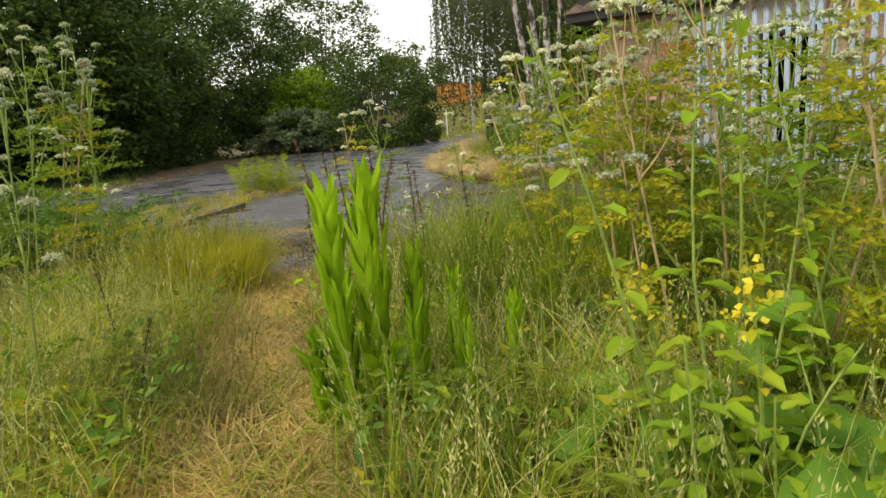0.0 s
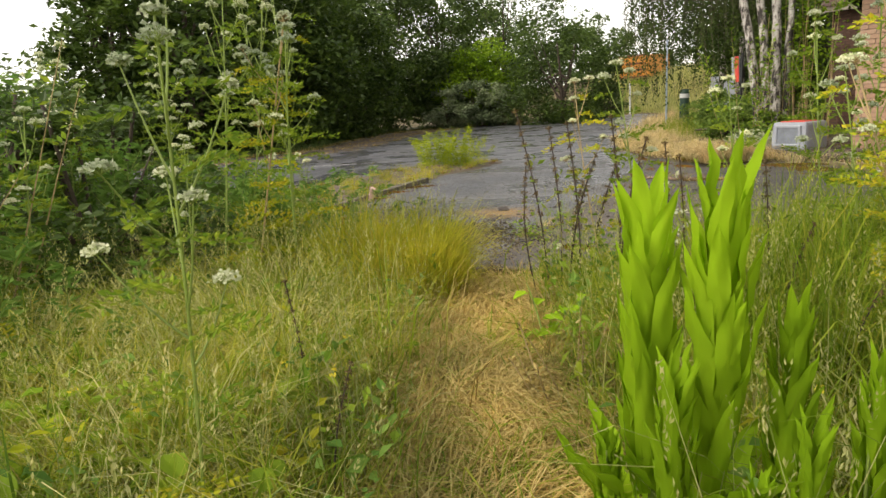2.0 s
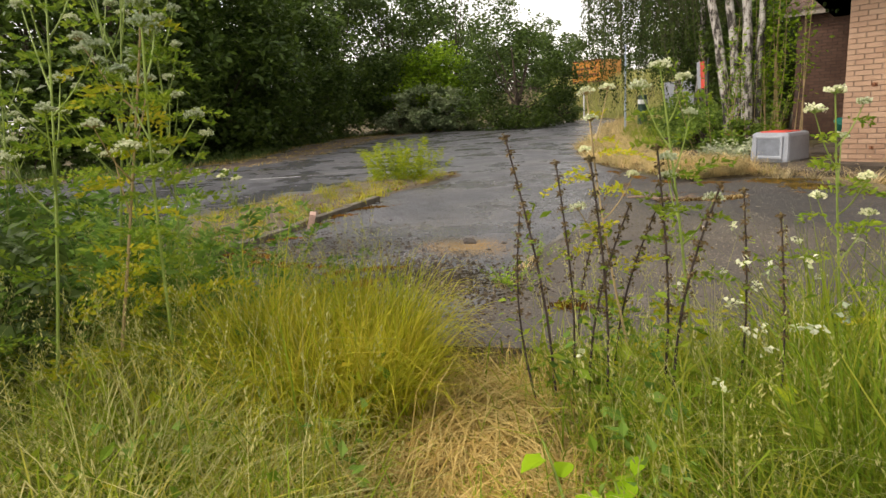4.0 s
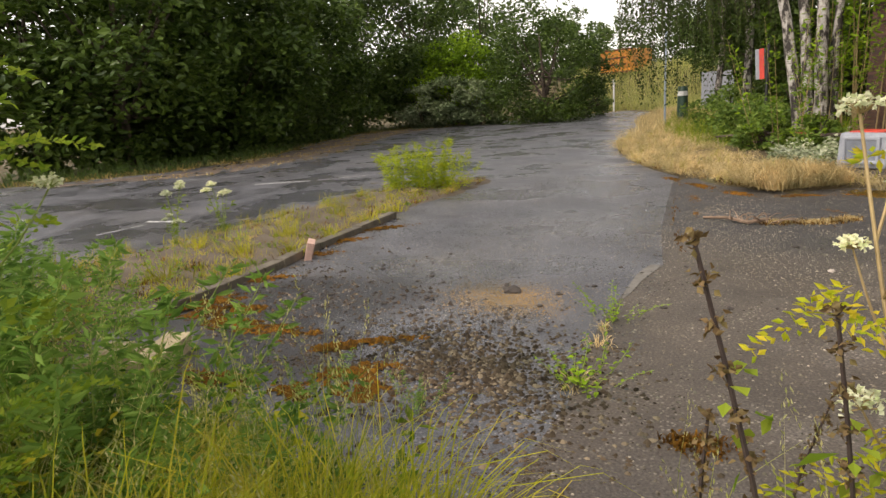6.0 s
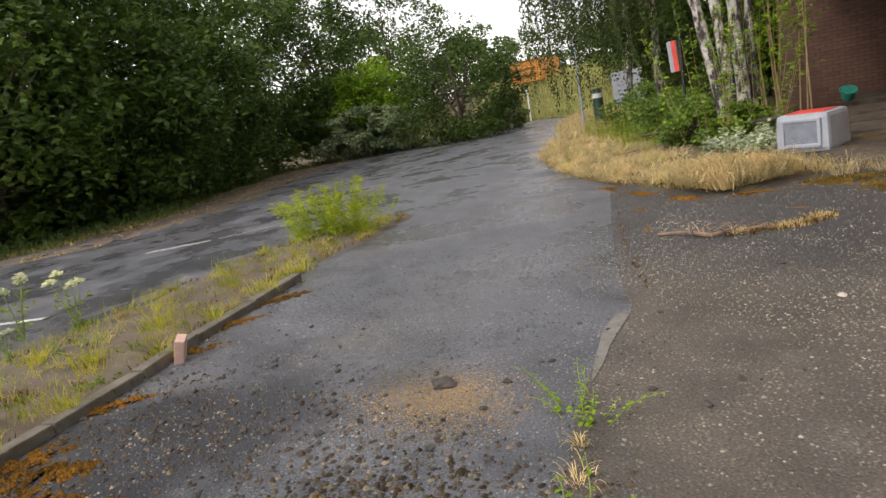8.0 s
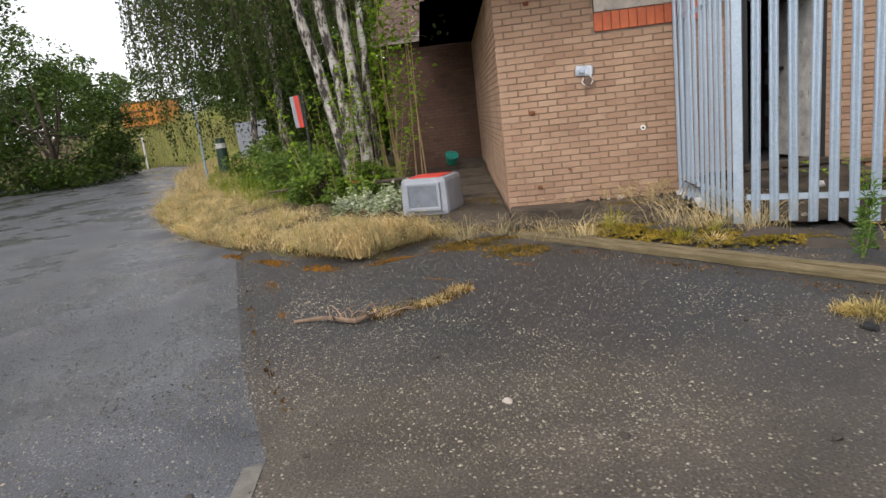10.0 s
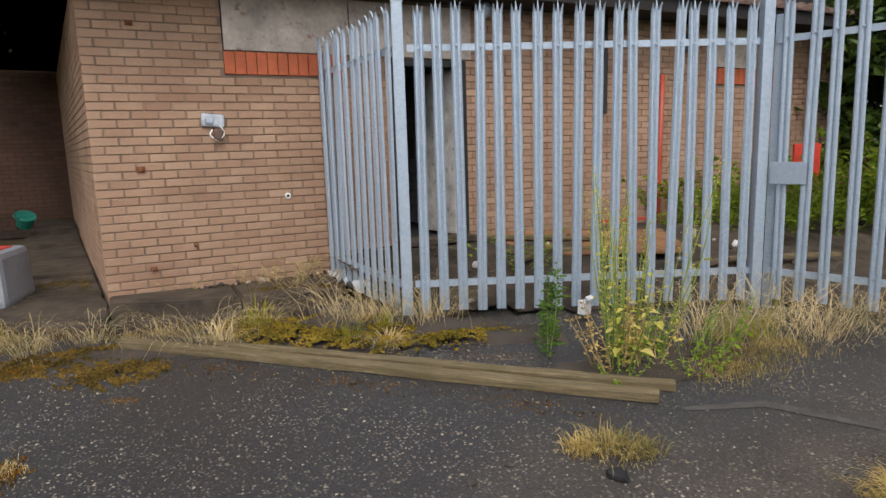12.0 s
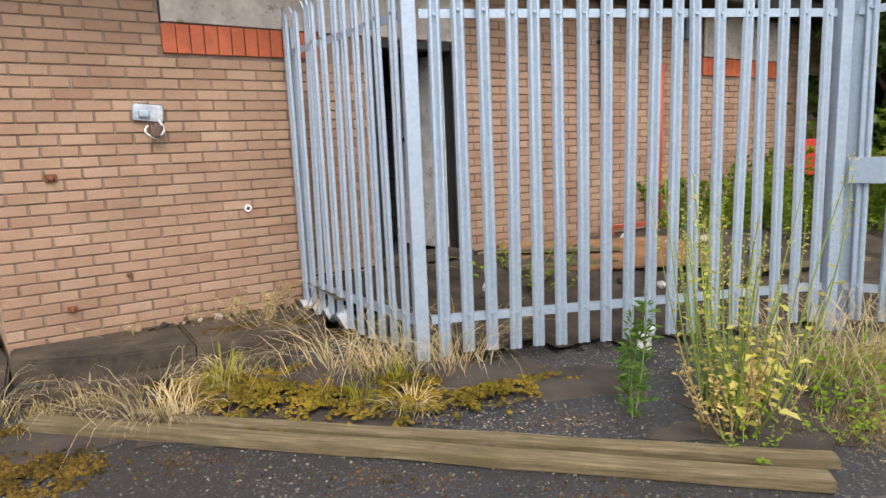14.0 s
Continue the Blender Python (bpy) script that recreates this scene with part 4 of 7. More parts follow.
def tree(name, x, y, h, r, material, label, leaves=9000, size=0.2, low=0.12, seed=1, squash=1.0, trunk_r=0.16, clumps=70, z0=-0.05):
    """A tapered trunk with limbs, and a crown of clumps of leaves with gaps and an uneven outline."""
    g = np.random.default_rng(seed)
    t = tagged(thing(name, (x, y, z0)), label, "tree" if h > 4 else "bush")
    items = [tube(curve_pts((0, 0, 0), (g.normal() * 0.3, g.normal() * 0.3, h * 0.75), (0.15, -0.1, 0), 9), np.linspace(trunk_r, trunk_r * 0.2, 9), 8)]
    cen = []
    for i in range(clumps):
        u = g.normal(size=3)
        u /= np.linalg.norm(u)
        u[2] = abs(u[2]) if g.random() < 0.45 else -abs(u[2])
        rad = g.uniform(0.55, 1.0) ** 0.6
        zc = h * (low + 0.42 * (1 - low))
        c = np.array([u[0] * r * squash * rad, u[1] * r * rad, zc + u[2] * (h - zc) * rad * (1.0 if u[2] > 0 else 0.8)])
        c[2] = max(c[2], h * low * 0.5 + 0.15)
        cen.append(c)
    cen = np.array(cen)
    for c in cen[g.permutation(clumps)[: min(16, clumps)]]:
        s = h * g.uniform(0.12, 0.5)
        items.append(tube(curve_pts((0, 0, s), c * [0.92, 0.92, 1], (0, 0, -0.1 * r), 6), np.linspace(trunk_r * 0.42, 0.015, 6), 5))
    link("trunk", *join(items), M_BARK, t, smooth=True)
    per = leaves // clumps
    cr = r * g.uniform(0.15, 0.32, clumps)
    d = g.normal(size=(clumps, per, 3))
    d /= np.linalg.norm(d, axis=2)[..., None]
    rad = g.uniform(0.25, 1.0, (clumps, per, 1)) ** 0.5
    p = cen[:, None] + d * rad * cr[:, None, None] * [1.15, 1.15, 0.75]
    p = p.reshape(-1, 3)
    p[:, 2] = np.maximum(p[:, 2], 0.05)
    link("crown", *leaflets(p, g.uniform(0.6, 1.25, len(p)) * size, seed, 0.5, 0.6), material, t)
    return t


DARKTREE = "dense dark green roadside tree with branches down to the ground"
for i, (x, y, h, r, m) in enumerate(((-21.4, -5.9, 6.5, 1.9, M_TREE), (-21, -3.6, 9.0, 3.4, M_TREE), (-23.5, -1.5, 9.5, 3.4, M_TREE), (-22.8, 0.2, 9.5, 4.0, M_TREE), (-27.2, 5.4, 9.5, 4.2, M_TREE),
                                  (-28, 2.5, 12, 4.6, M_TREE2))):
    tree("tree", x, y, h, r, m, DARKTREE if i < 5 else "tall green tree behind the roadside trees", (8000, 12500, 22000, 24000, 24000, 16000)[i], 0.27, 0.0, 20 + i, trunk_r=0.2, clumps=150)
tree("tree", -33, 14, 12, 4.5, M_TREE2, "tall green tree behind the hedge", 15000, 0.30, 0.05, 31, clumps=100)
tree("tree", -33.8, 26.0, 13.5, 5.2, M_TREE2, "tall grey-green tree behind the hedge", 15000, 0.30, 0.05, 32, clumps=100)
tree("tree", -31.5, 10.5, 11, 4.2, M_TREE, "tall dark tree behind the hedge", 16000, 0.28, 0.0, 36, clumps=110)
tree("tree", -34, 19.5, 12, 4.5, M_TREE, "tall dark tree behind the elder", 16000, 0.28, 0.0, 37, clumps=110)
tree("tree", -28.7, 18.4, 5.6, 3.0, M_LIME, "bright lime-green elder tree above the hedge", 10000, 0.24, 0.05, 33, clumps=80)
tree("bush", -21.8, 18.6, 6.2, 3.5, M_TREE, "dark rounded evergreen bush beside the road", 15000, 0.2, 0.0, 34, clumps=110)
tree("bush", -22.8, 24.0, 1.9, 1.5, M_TREE2, "green bush at the end of the hedge", 4000, 0.16, 0.0, 35, clumps=40)
for i, (x, y, h) in enumerate(((-28.0, 15.0, 2.8), (-26.6, 16.1, 3.0), (-25.3, 17.1, 2.6))):
    tree("bush", x, y, h, 1.5, M_GREYLEAF, "pale grey-green arching shrub in the hedge", 4500, 0.22, 0.0, 40 + i, clumps=45, trunk_r=0.05)
for i, (x, y, h, r) in enumerate(((-70, 84, 12, 6), (-62, 92, 11, 6), (-54, 96, 12, 6), (-46, 90, 9, 5), (-40, 80, 10, 5), (-34, 74, 12, 5), (-80, 60, 13, 7), (-58, 50, 12, 6), (-48, 58, 9, 5))):
    tree("tree", x, y, h, r, M_TREE2, "distant green tree beyond the road end", 5000, 0.55, 0.0, 50 + i, clumps=60, z0=2.7)
for i, (x, y, h, r) in enumerate(((-95, -16, 9, 7), (-100, -30, 8, 7), (-90, -44, 9, 7), (-85, -5, 8, 6))):
    tree("tree", x, y, h, r, M_TREE2, "distant green tree across open ground", 4000, 0.6, 0.0, 120 + i, clumps=50)
for i, (x, y, h, r) in enumerate(((9.9, 1.6, 5.5, 1.9), (11.8, 3.2, 7.5, 2.8), (12, -3.5, 6, 2.6), (11, 1.5, 8, 3), (13.5, -8, 5, 2.6), (10.2, -1.0, 4.6, 1.7), (10.6, -3.4, 5.0, 2.0), (12.5, -0.5, 7.5, 2.6), (11.2, -5.8, 4.6, 2.0))):
    tree("tree", x, y, h, r, M_TREE, "dark green tree beyond the fenced yard", 11000, 0.2, 0.0, 260 + i, clumps=60)
for i, (x, y, h, r) in enumerate(((-5.4, 11.8, 6.5, 2.2), (-7.9, 15.5, 7.5, 3.0), (-14, 30, 7, 3.2), (-9, 22, 7.5, 3.2), (-6.2, 17, 6.5, 2.8), (-18, 36, 8, 3.5))):
    tree("tree", x, y, h, r, M_TREE, "dark tree behind the weeping birch", 8000, 0.22, 0.12, 170 + i, clumps=70)
for i, (x, y, h, r) in enumerate(((-6.2, 6.5, 1.15, 0.9), (-5.3, 4.9, 0.95, 0.75), (-7.2, 8.3, 1.3, 1.0), (-4.6, 4.2, 0.8, 0.6), (-8.8, 11.0, 1.2, 1.1), (-5.6, 8.8, 1.6, 1.1), (-4.35, 3.0, 1.0, 0.55), (-3.35, 2.7, 0.7, 0.45))):
    tree("bush", x, y, h, r, M_SHRUB, "low green shrub in the bed beside the birch", 3200, 0.10, 0.0, 80 + i, clumps=36, trunk_r=0.03)


def hanging_crown(cx, cy, r, z_lo, z_hi, strands, drop, seed):
    g = np.random.default_rng(seed)
    pts, dirs, twigs = [], [], []
    for _ in range(strands):
        a, q = g.uniform(0, 6.283), r * math.sqrt(g.random())
        x, y, z = cx + q * math.cos(a), cy + q * math.sin(a), g.uniform(z_lo, z_hi) * (1 - 0.12 * (q / r) ** 2)
        ln = g.uniform(*drop)
        t = np.linspace(0, 1, int(ln / 0.055))
        px = np.stack([x + 0.25 * np.sin(t * 2 + a) * t, y + 0.2 * np.cos(t * 2 + a) * t, z - ln * t], 1)
        pts.append(px + g.normal(size=px.shape) * 0.05)
        dirs.append(np.tile([0, 0, -1.0], (len(px), 1)) + g.normal(size=px.shape) * 0.5)
        twigs.append(tube(px[:: max(1, len(px) // 4)], np.linspace(0.008, 0.003, len(px[:: max(1, len(px) // 4)])), 3, False))
    return np.concatenate(pts), np.concatenate(dirs), join(twigs)


def birch(x, y, stems, crown, label, seed, leaf=0.085):
    t = tagged(thing("birch_tree", (x, y, 0)), label, "tree")
    for pts, r0, r1 in stems:
        pts = np.asarray(pts, float)
        s = np.linspace(0, 1, 14)
        d = np.linspace(0, 1, len(pts))
        line = np.stack([np.interp(s, d, pts[:, k]) for k in range(3)], 1)
        line[:, :2] += np.random.default_rng(seed).normal(size=(14, 2)) * 0.012
        link("trunk", *tube(line, np.linspace(r0, r1, 14) * (1 + 0.35 * np.exp(-s * 14)), 10), M_BIRCH, t, smooth=True)
    p, d, twigs = hanging_crown(*crown, seed)
    tagged(link("twig_mass", *twigs, M_BARK, t), kind="stuff")
    link("crown", *leaflets(p, np.random.default_rng(seed).uniform(0.6, 1.2, len(p)) * leaf, seed, 0.0, 0.7, d), M_BIRCHLEAF, t)
    return t


birch(-3.8, 3.3, [([(0.0, 0.0, 0), (-0.36, 0.05, 2.0), (-0.74, 0.1, 3.8), (-1.2, 0.1, 6.5)], 0.115, 0.065), ([(0.12, 0.1, 0), (-0.1, 0.12, 2.0), (-0.36, 0.2, 3.8), (-0.55, 0.2, 7.2)], 0.11, 0.06),
                  ([(0.3, -0.05, 0), (0.2, 0, 2.0), (0.1, 0.05, 3.8), (0.2, 0.2, 7.5)], 0.12, 0.065), ([(0.42, 0.12, 0), (0.36, 0.2, 2.0), (0.42, 0.25, 3.8), (0.7, 0.3, 6.8)], 0.085, 0.05)],
      (-0.2, 0.3, 2.3, 5.0, 7.5, 150, (0.8, 2.4)), "multi-stemmed silver birch with peeling black and white bark", 91)
birch(-8.6, 12.6, [([(0, 0, 0), (0.05, 0, 3), (0.3, 0, 9)], 0.17, 0.06)], (0.0, 0.0, 4.2, 6.0, 9.5, 760, (2.0, 5.2)), "weeping birch with long hanging leafy strands", 92, 0.10)
birch(-11.8, 17.5, [([(0, 0, 0), (0.2, 0, 3), (0.2, 0, 9)], 0.15, 0.06)], (0.0, 0.0, 2.6, 6.5, 9.5, 200, (1.5, 3.6)), "slender weeping birch beside the road", 93, 0.11)

for i, (x, y, h, r) in enumerate(((-1.95, -10.95, 1.45, 0.7), (-2.8, -11.4, 1.8, 0.9), (-3.5, -10.5, 1.5, 0.8), (-1.5, -12.5, 1.9, 0.9), (-4.4, -11.3, 1.9, 1.0), (-2.6, -13.2, 2.1, 1.0), (-0.5, -13.4, 1.6, 0.8))):
    tree("bush", x, y, h, r, M_MUGWORT if i % 2 else M_TREE2, "leafy green shrub at the meadow edge", 4200, 0.075, 0.0, 140 + i, clumps=44, trunk_r=0.02)

# thin saplings beside the birch
g = np.random.default_rng(5)
sap = tagged(thing("sapling_clump", (-3.0, 3.7, 0)), "clump of thin bare-stemmed saplings with leafy tops", "sapling")
lp = []
for i in range(16):
    x, y, h = g.uniform(-0.55, 0.5), g.uniform(-0.3, 0.35), g.uniform(2.4, 3.9)
    line = curve_pts((x, y, 0), (x + g.normal() * 0.15, y + g.normal() * 0.15, h), g.normal(size=3) * 0.06, 7)
    link("stem", *tube(line, np.linspace(0.016, 0.005, 7), 5), M_STEMT, sap)
    k = g.integers(40, 90)
    t = g.uniform(0.2, 1, k) ** 0.6
    lp.append(np.stack([np.interp(t, np.linspace(0, 1, 7), line[:, j]) for j in range(3)], 1) + g.normal(size=(k, 3)) * [0.14, 0.14, 0.1])
link("foliage", *leaflets(np.concatenate(lp), 0.12, 3, 0.5, 0.5), M_LIME, sap)

# far things at the road end
cont = tagged(thing("shipping_container", (-30.8, 40.2, 2.95), -6), "faded orange steel container with corrugated sides on the grassy bank", "container")
part("body", box_bm((0, 1.5, 1.0), (3.2, 3.0, 1.9), bevel=0.03), M_CONT, cont)
for z in (0.08, 1.94):
    part("frame_rail", box_bm((0, -0.02, z), (3.3, 0.1, 0.13), bevel=0.01), M_RUST, cont)
for i in range(12):
    part("rib", box_bm((-1.5 + i * 0.273, -0.03, 1.0), (0.12, 0.06, 1.7), bevel=0.01), M_CONT, cont)
for z in (0.7, 1.25):
    part("lettering_bar", box_bm((0.1, -0.07, z), (2.1, 0.02, 0.16)), M_RUST, cont, "dark unreadable lettering bar")
post = tagged(thing("lamp_post", (-10.85, 11.3, 0)), "thin pale lamp post beside the road", "post")
link("pole", *tube([(0, 0, 0), (0, 0, 1.6), (0, 0, 3.2)], [0.04, 0.035, 0.03], 8), M_GALV, post, smooth=True)
part("cap", box_bm((0, 0, 3.22), (0.08, 0.08, 0.06), bevel=0.01), M_GALV, post)
bol = tagged(thing("bollard", (-11.35, 13.6, 0)), "dark green bollard with a pale band", "bollard")
link("body", *tube([(0, 0, 0), (0, 0, 0.5), (0, 0, 1.0), (0, 0, 1.4)], [0.2, 0.2, 0.19, 0.17], 10), plain("green_black_paint", (0.03, 0.07, 0.045), 0.5), bol, smooth=True)
link("band", *tube([(0, 0, 1.05), (0, 0, 1.22)], [0.2, 0.19], 10), M_WHITE, bol, "pale band")
sign = tagged(thing("pillar_sign", (-5.46, 5.43, 0), -10), "red and white pillar sign on a dark post", "sign")
part("panel", box_bm((0, 0, 1.75), (0.22, 0.05, 0.66), ry=-4, bevel=0.01), M_BINGREY, sign)
part("stripe", box_bm((0.05, -0.03, 1.75), (0.11, 0.02, 0.66), ry=-4, bevel=0.003), M_RED, sign, "red vertical stripe")
part("post", box_bm((0.16, 0.02, 1.08), (0.05, 0.05, 2.16), bevel=0.006), M_BLACK, sign)
for i, x in enumerate((-15.6, -14.6)):
    pn = tagged(thing("hoarding_panel", (x, 25.2 - i * 0.3, 0)), "dirty white hoarding panel behind the trees", "panel", "hoarding")
    part("sheet", box_bm((0, 0, 1.1), (0.9, 0.04, 2.0), bevel=0.006), M_BINGREY, pn)
    part("prop", box_bm((0.4, 0.1, 1.2), (0.06, 0.06, 2.4), bevel=0.005), M_WOOD, pn)
fp = tagged(thing("marker_post", (-24.6, 30, 0)), "thin white marker post in the long grass", "post")
part("shaft", box_bm((0, 0, 1.1), (0.09, 0.09, 2.2), bevel=0.01), M_WHITE, fp)
part("cap", box_bm((0, 0, 2.22), (0.11, 0.11, 0.05), bevel=0.01), M_WHITE, fp)

# ---- things by the building ----
bin_ = tagged(thing("litter_bin", (-2.06, 0.68, 0.068), -14), "grey plastic bin with a red lid panel lying on the slabs", "bin")
bm = box_bm((0, 0, 0.26), (0.68, 0.66, 0.5), bevel=0.06)
for q in bm.verts:
    q.co.x *= 1 - 0.05 * (q.co.z / 0.5)
    q.co.y *= 1 - 0.06 * (q.co.z / 0.5)
part("body", bm, M_BINGREY, bin_)
bm = bmesh.new()
for c, s in (((0, -0.325, 0.43), (0.46, 0.05, 0.045)), ((0, -0.335, 0.10), (0.46, 0.05, 0.045)), ((-0.225, -0.33, 0.265), (0.045, 0.05, 0.36)), ((0.225, -0.33, 0.265), (0.045, 0.05, 0.36))):
    add_box(bm, c, s, bevel=0.012)
part("window_rim", bm, M_BINGREY, bin_)
part("recess_panel", box_bm((0, -0.322, 0.265), (0.42, 0.02, 0.30), rx=3, bevel=0.004), M_BINDARK, bin_, "recessed grey panel with shade in its colour")
part("lid_panel", box_bm((0.02, -0.05, 0.512), (0.46, 0.42, 0.022), bevel=0.008), M_RED, bin_, "faded red panel")

teal = tagged(thing("plastic_tub", (-2.3, 5.5, 0.30), 20), "crumpled teal plastic tub on the passage slabs", "tub")
bm = bmesh.new()
bmesh.ops.create_cone(bm, cap_ends=True, segments=14, radius1=0.13, radius2=0.19, depth=0.26, matrix=pose(0, 0, 0.15, 30, 10, 0))
for q in bm.verts:
    q.co += Vector((noise.noise(q.co * 9), noise.noise(q.co * 9 + Vector((3, 0, 0))), 0)) * 0.05
part("body", bm, M_TEAL, teal)
teal.scale = (0.75, 0.75, 0.75)
link("rim", *tube([(0.19 * math.cos(a) * 1.03, 0.19 * math.sin(a) * 0.95 - 0.06, 0.27 + 0.1 * math.sin(a)) for a in np.linspace(0, 6.28, 14)], [0.014] * 14, 5), M_TEAL, teal)

# a fallen branch and ground cover near the bin
br = tagged(thing("fallen_branch", (0, 0, 0)), "long fallen branch with a strip of orange tape", "branch")
link("limb", *tube([(-5.6, 3.6, 0.28), (-4.6, 3.4, 0.36), (-3.7, 2.9, 0.34), (-2.6, 2.2, 0.42)], [0.02, 0.035, 0.04, 0.03], 7), M_BARK, br, smooth=True)
link("tape", *tube([(-3.9, 3.02, 0.36), (-3.5, 2.78, 0.365)], [0.042, 0.036], 7), M_ORANGEPIPE, br, "orange tape")
link("prop_twig", *tube([(-4.6, 3.4, 0.36), (-4.5, 3.3, 0.0)], [0.02, 0.015], 5), M_BARK, br)
pp = scatter([(-3.6, 0.9), (-2.6, 0.6), (-2.4, 1.6), (-2.2, 2.6), (-3.0, 3.2), (-3.9, 2.2)], 2600, 8)
pz = 0.1 + 0.24 * np.abs(lumps(pp[:, 0], pp[:, 1], 0.5, 2)) * rng.uniform(0.4, 1.1, len(pp))
tagged(link("ground_cover", *leaflets(np.c_[pp, pz], 0.075, 11, 0.6, 0.6), M_PALECOVER), "pale variegated ground cover beside the bin", "ground cover", kind="stuff")

# wall fittings
cam_ = tagged(thing("wall_light", (0.0, 0.0, 1.65)), "broken white wall light with hanging wires", "wall light")
part("back_plate", box_bm((-0.01, -0.018, 0.03), (0.2, 0.02, 0.12), bevel=0.02, ry=5), plain("dirty_grey_plate", (0.46, 0.49, 0.53), 0.5, var=0.3, scale=14, spots=(0.2, 0.2, 0.2)), cam_)
part("bracket", box_bm((-0.04, -0.04, 0.02), (0.07, 0.05, 0.05), bevel=0.012), M_GALV, cam_)
part("lamp_head", box_bm((0.03, -0.05, -0.10), (0.06, 0.05, 0.10), ry=28, bevel=0.012), plain("brown_shell", (0.12, 0.07, 0.05), 0.6), cam_)
link("wire", *tube(curve_pts((0.05, -0.03, -0.02), (0.0, -0.05, -0.15), (0.05, -0.02, -0.02)), [0.008] * 7, 5), M_WHITE, cam_)
link("wire", *tube(curve_pts((-0.02, -0.03, -0.06), (0.035, -0.05, -0.16), (-0.05, -0.02, 0)), [0.007] * 7, 5), M_WHITE, cam_)
for x, z, s in ((-0.643, 1.257, 0.045), (-0.62, 2.50, 0.04), (-0.62, 0.36, 0.035), (-0.25, 0.55, 0.02)):
    b = tagged(thing("wall_fixing", (x, 0, z)), "rusty bolt stub fixed in the brickwork", "fixing", "wall fixings")
    link("bolt", *tube([(0, 0.01, 0), (0, -0.03, 0), (0, -0.05, 0)], [s * 0.5, s * 0.5, s * 0.3], 8), M_RUST, b)
    part("washer", box_bm((0, -0.012, 0), (s * 1.6, 0.01, s * 1.2), bevel=0.003), M_RUST, b)
hole = tagged(thing("wall_socket", (0.63, 0, 0.95)), "small white pipe stub in a drilled hole", "pipe")
link("ring", *tube([(0, 0.0, 0), (0, -0.02, 0)], [0.032, 0.028], 10), M_WHITE, hole)
link("bore", *tube([(0, 0.0, 0), (0, -0.022, 0)], [0.014, 0.014], 8), M_BLACK, hole)
pipe = tagged(thing("downpipe", (5.42, -0.07, 0)), "red-brown plastic downpipe with clips on the wall", "pipe")
link("pipe", *tube([(0, 0, 0.3), (0, 0, 1.2), (0.02, 0, 2.2)], [0.038] * 3, 8), M_ORANGEPIPE, pipe, smooth=True)
for z in (0.6, 1.15, 2.1):
    part("clip", box_bm((0, 0.03, z), (0.11, 0.09, 0.035), bevel=0.005), M_ORANGEPIPE, pipe)
pipe2 = tagged(thing("downpipe", (4.52, -0.06, 0)), "broken black downpipe hanging from the eaves", "pipe")
link("pipe", *tube([(0, 0, 1.72), (0, 0, 2.3), (0, 0, 2.86)], [0.034] * 3, 8), M_BLACK, pipe2, smooth=True)
part("clip", box_bm((0, 0.03, 2.4), (0.1, 0.07, 0.03), bevel=0.004), M_BLACK, pipe2)
lamp = tagged(thing("flood_light", (2.75, -0.22, 2.78)), "round grey flood light under the eaves", "lamp")
bm = bmesh.new()
bmesh.ops.create_uvsphere(bm, u_segments=14, v_segments=8, radius=0.1, matrix=Matrix.Diagonal((1, 0.8, 0.85, 1)))
part("shade", bm, M_GALV, lamp, smooth=True)
part("bracket", box_bm((0, 0.12, 0.05), (0.04, 0.2, 0.04), bevel=0.005), M_BLACK, lamp)
abox = tagged(thing("alarm_box", (5.95, -0.05, 2.62)), "small pale blue alarm box on the wall", "alarm box")
part("body", box_bm((0, 0, 0), (0.18, 0.09, 0.22), bevel=0.012), plain("pale_blue", (0.12, 0.2, 0.26), 0.5), abox)
part("louvre", box_bm((0, -0.05, -0.04), (0.12, 0.012, 0.03), bevel=0.003), M_BLACK, abox)

# in the yard
rp = tagged(thing("warning_board", (7.3, -0.8, 0.28), -12), "faded red board standing against the planting", "board")
part("panel", box_bm((0, 0, 0.78), (0.42, 0.03, 0.44), bevel=0.006), M_RED, rp)
part("leg", box_bm((-0.15, 0.03, 0.35), (0.04, 0.04, 0.72), bevel=0.004), M_WOOD, rp)
part("leg", box_bm((0.15, 0.03, 0.35), (0.04, 0.04, 0.72), bevel=0.004), M_WOOD, rp)
M_PLY = plain("rotten_ply", (0.26, 0.135, 0.06), 0.85, var=0.4, scale=4, spots=(0.07, 0.045, 0.025))
ply = tagged(part("plywood_sheet", box_bm((0, 0, 0), (1.9, 0.95, 0.02), bevel=0.003), M_PLY), "rain-soaked brown plywood sheet lying in the yard", "board")
ply.matrix_world = pose(3.75, -0.78, 0.30, 7, 1, -24)
for i, (x, y, z, l, an) in enumerate(((3.3, -0.55, 0.36, 1.3, -28), (3.1, -0.9, 0.29, 1.1, -14), (2.8, -1.0, 0.27, 0.9, 35), (4.6, -1.75, 0.14, 1.2, 8), (5.4, -1.9, 0.13, 1.4, -12))):
    ob = tagged(part("timber_offcut", box_bm((0, 0, 0), (l, 0.09, 0.035), bevel=0.004), M_WOOD), "old timber offcut lying in the yard", "timber", "timber offcuts")
    ob.matrix_world = pose(x, y, z, 3, 2, an)
skirt = tagged(thing("red_edging", (4.9, -0.12, 0.4)), "strip of red edging along the wall foot", "edging")
part("strip", box_bm((0, 0, 0), (1.0, 0.03, 0.04), bevel=0.004, ry=1), M_ORANGEPIPE, skirt)
part("peg", box_bm((-0.3, 0, -0.08), (0.025, 0.025, 0.16), bevel=0.003), M_ORANGEPIPE, skirt)
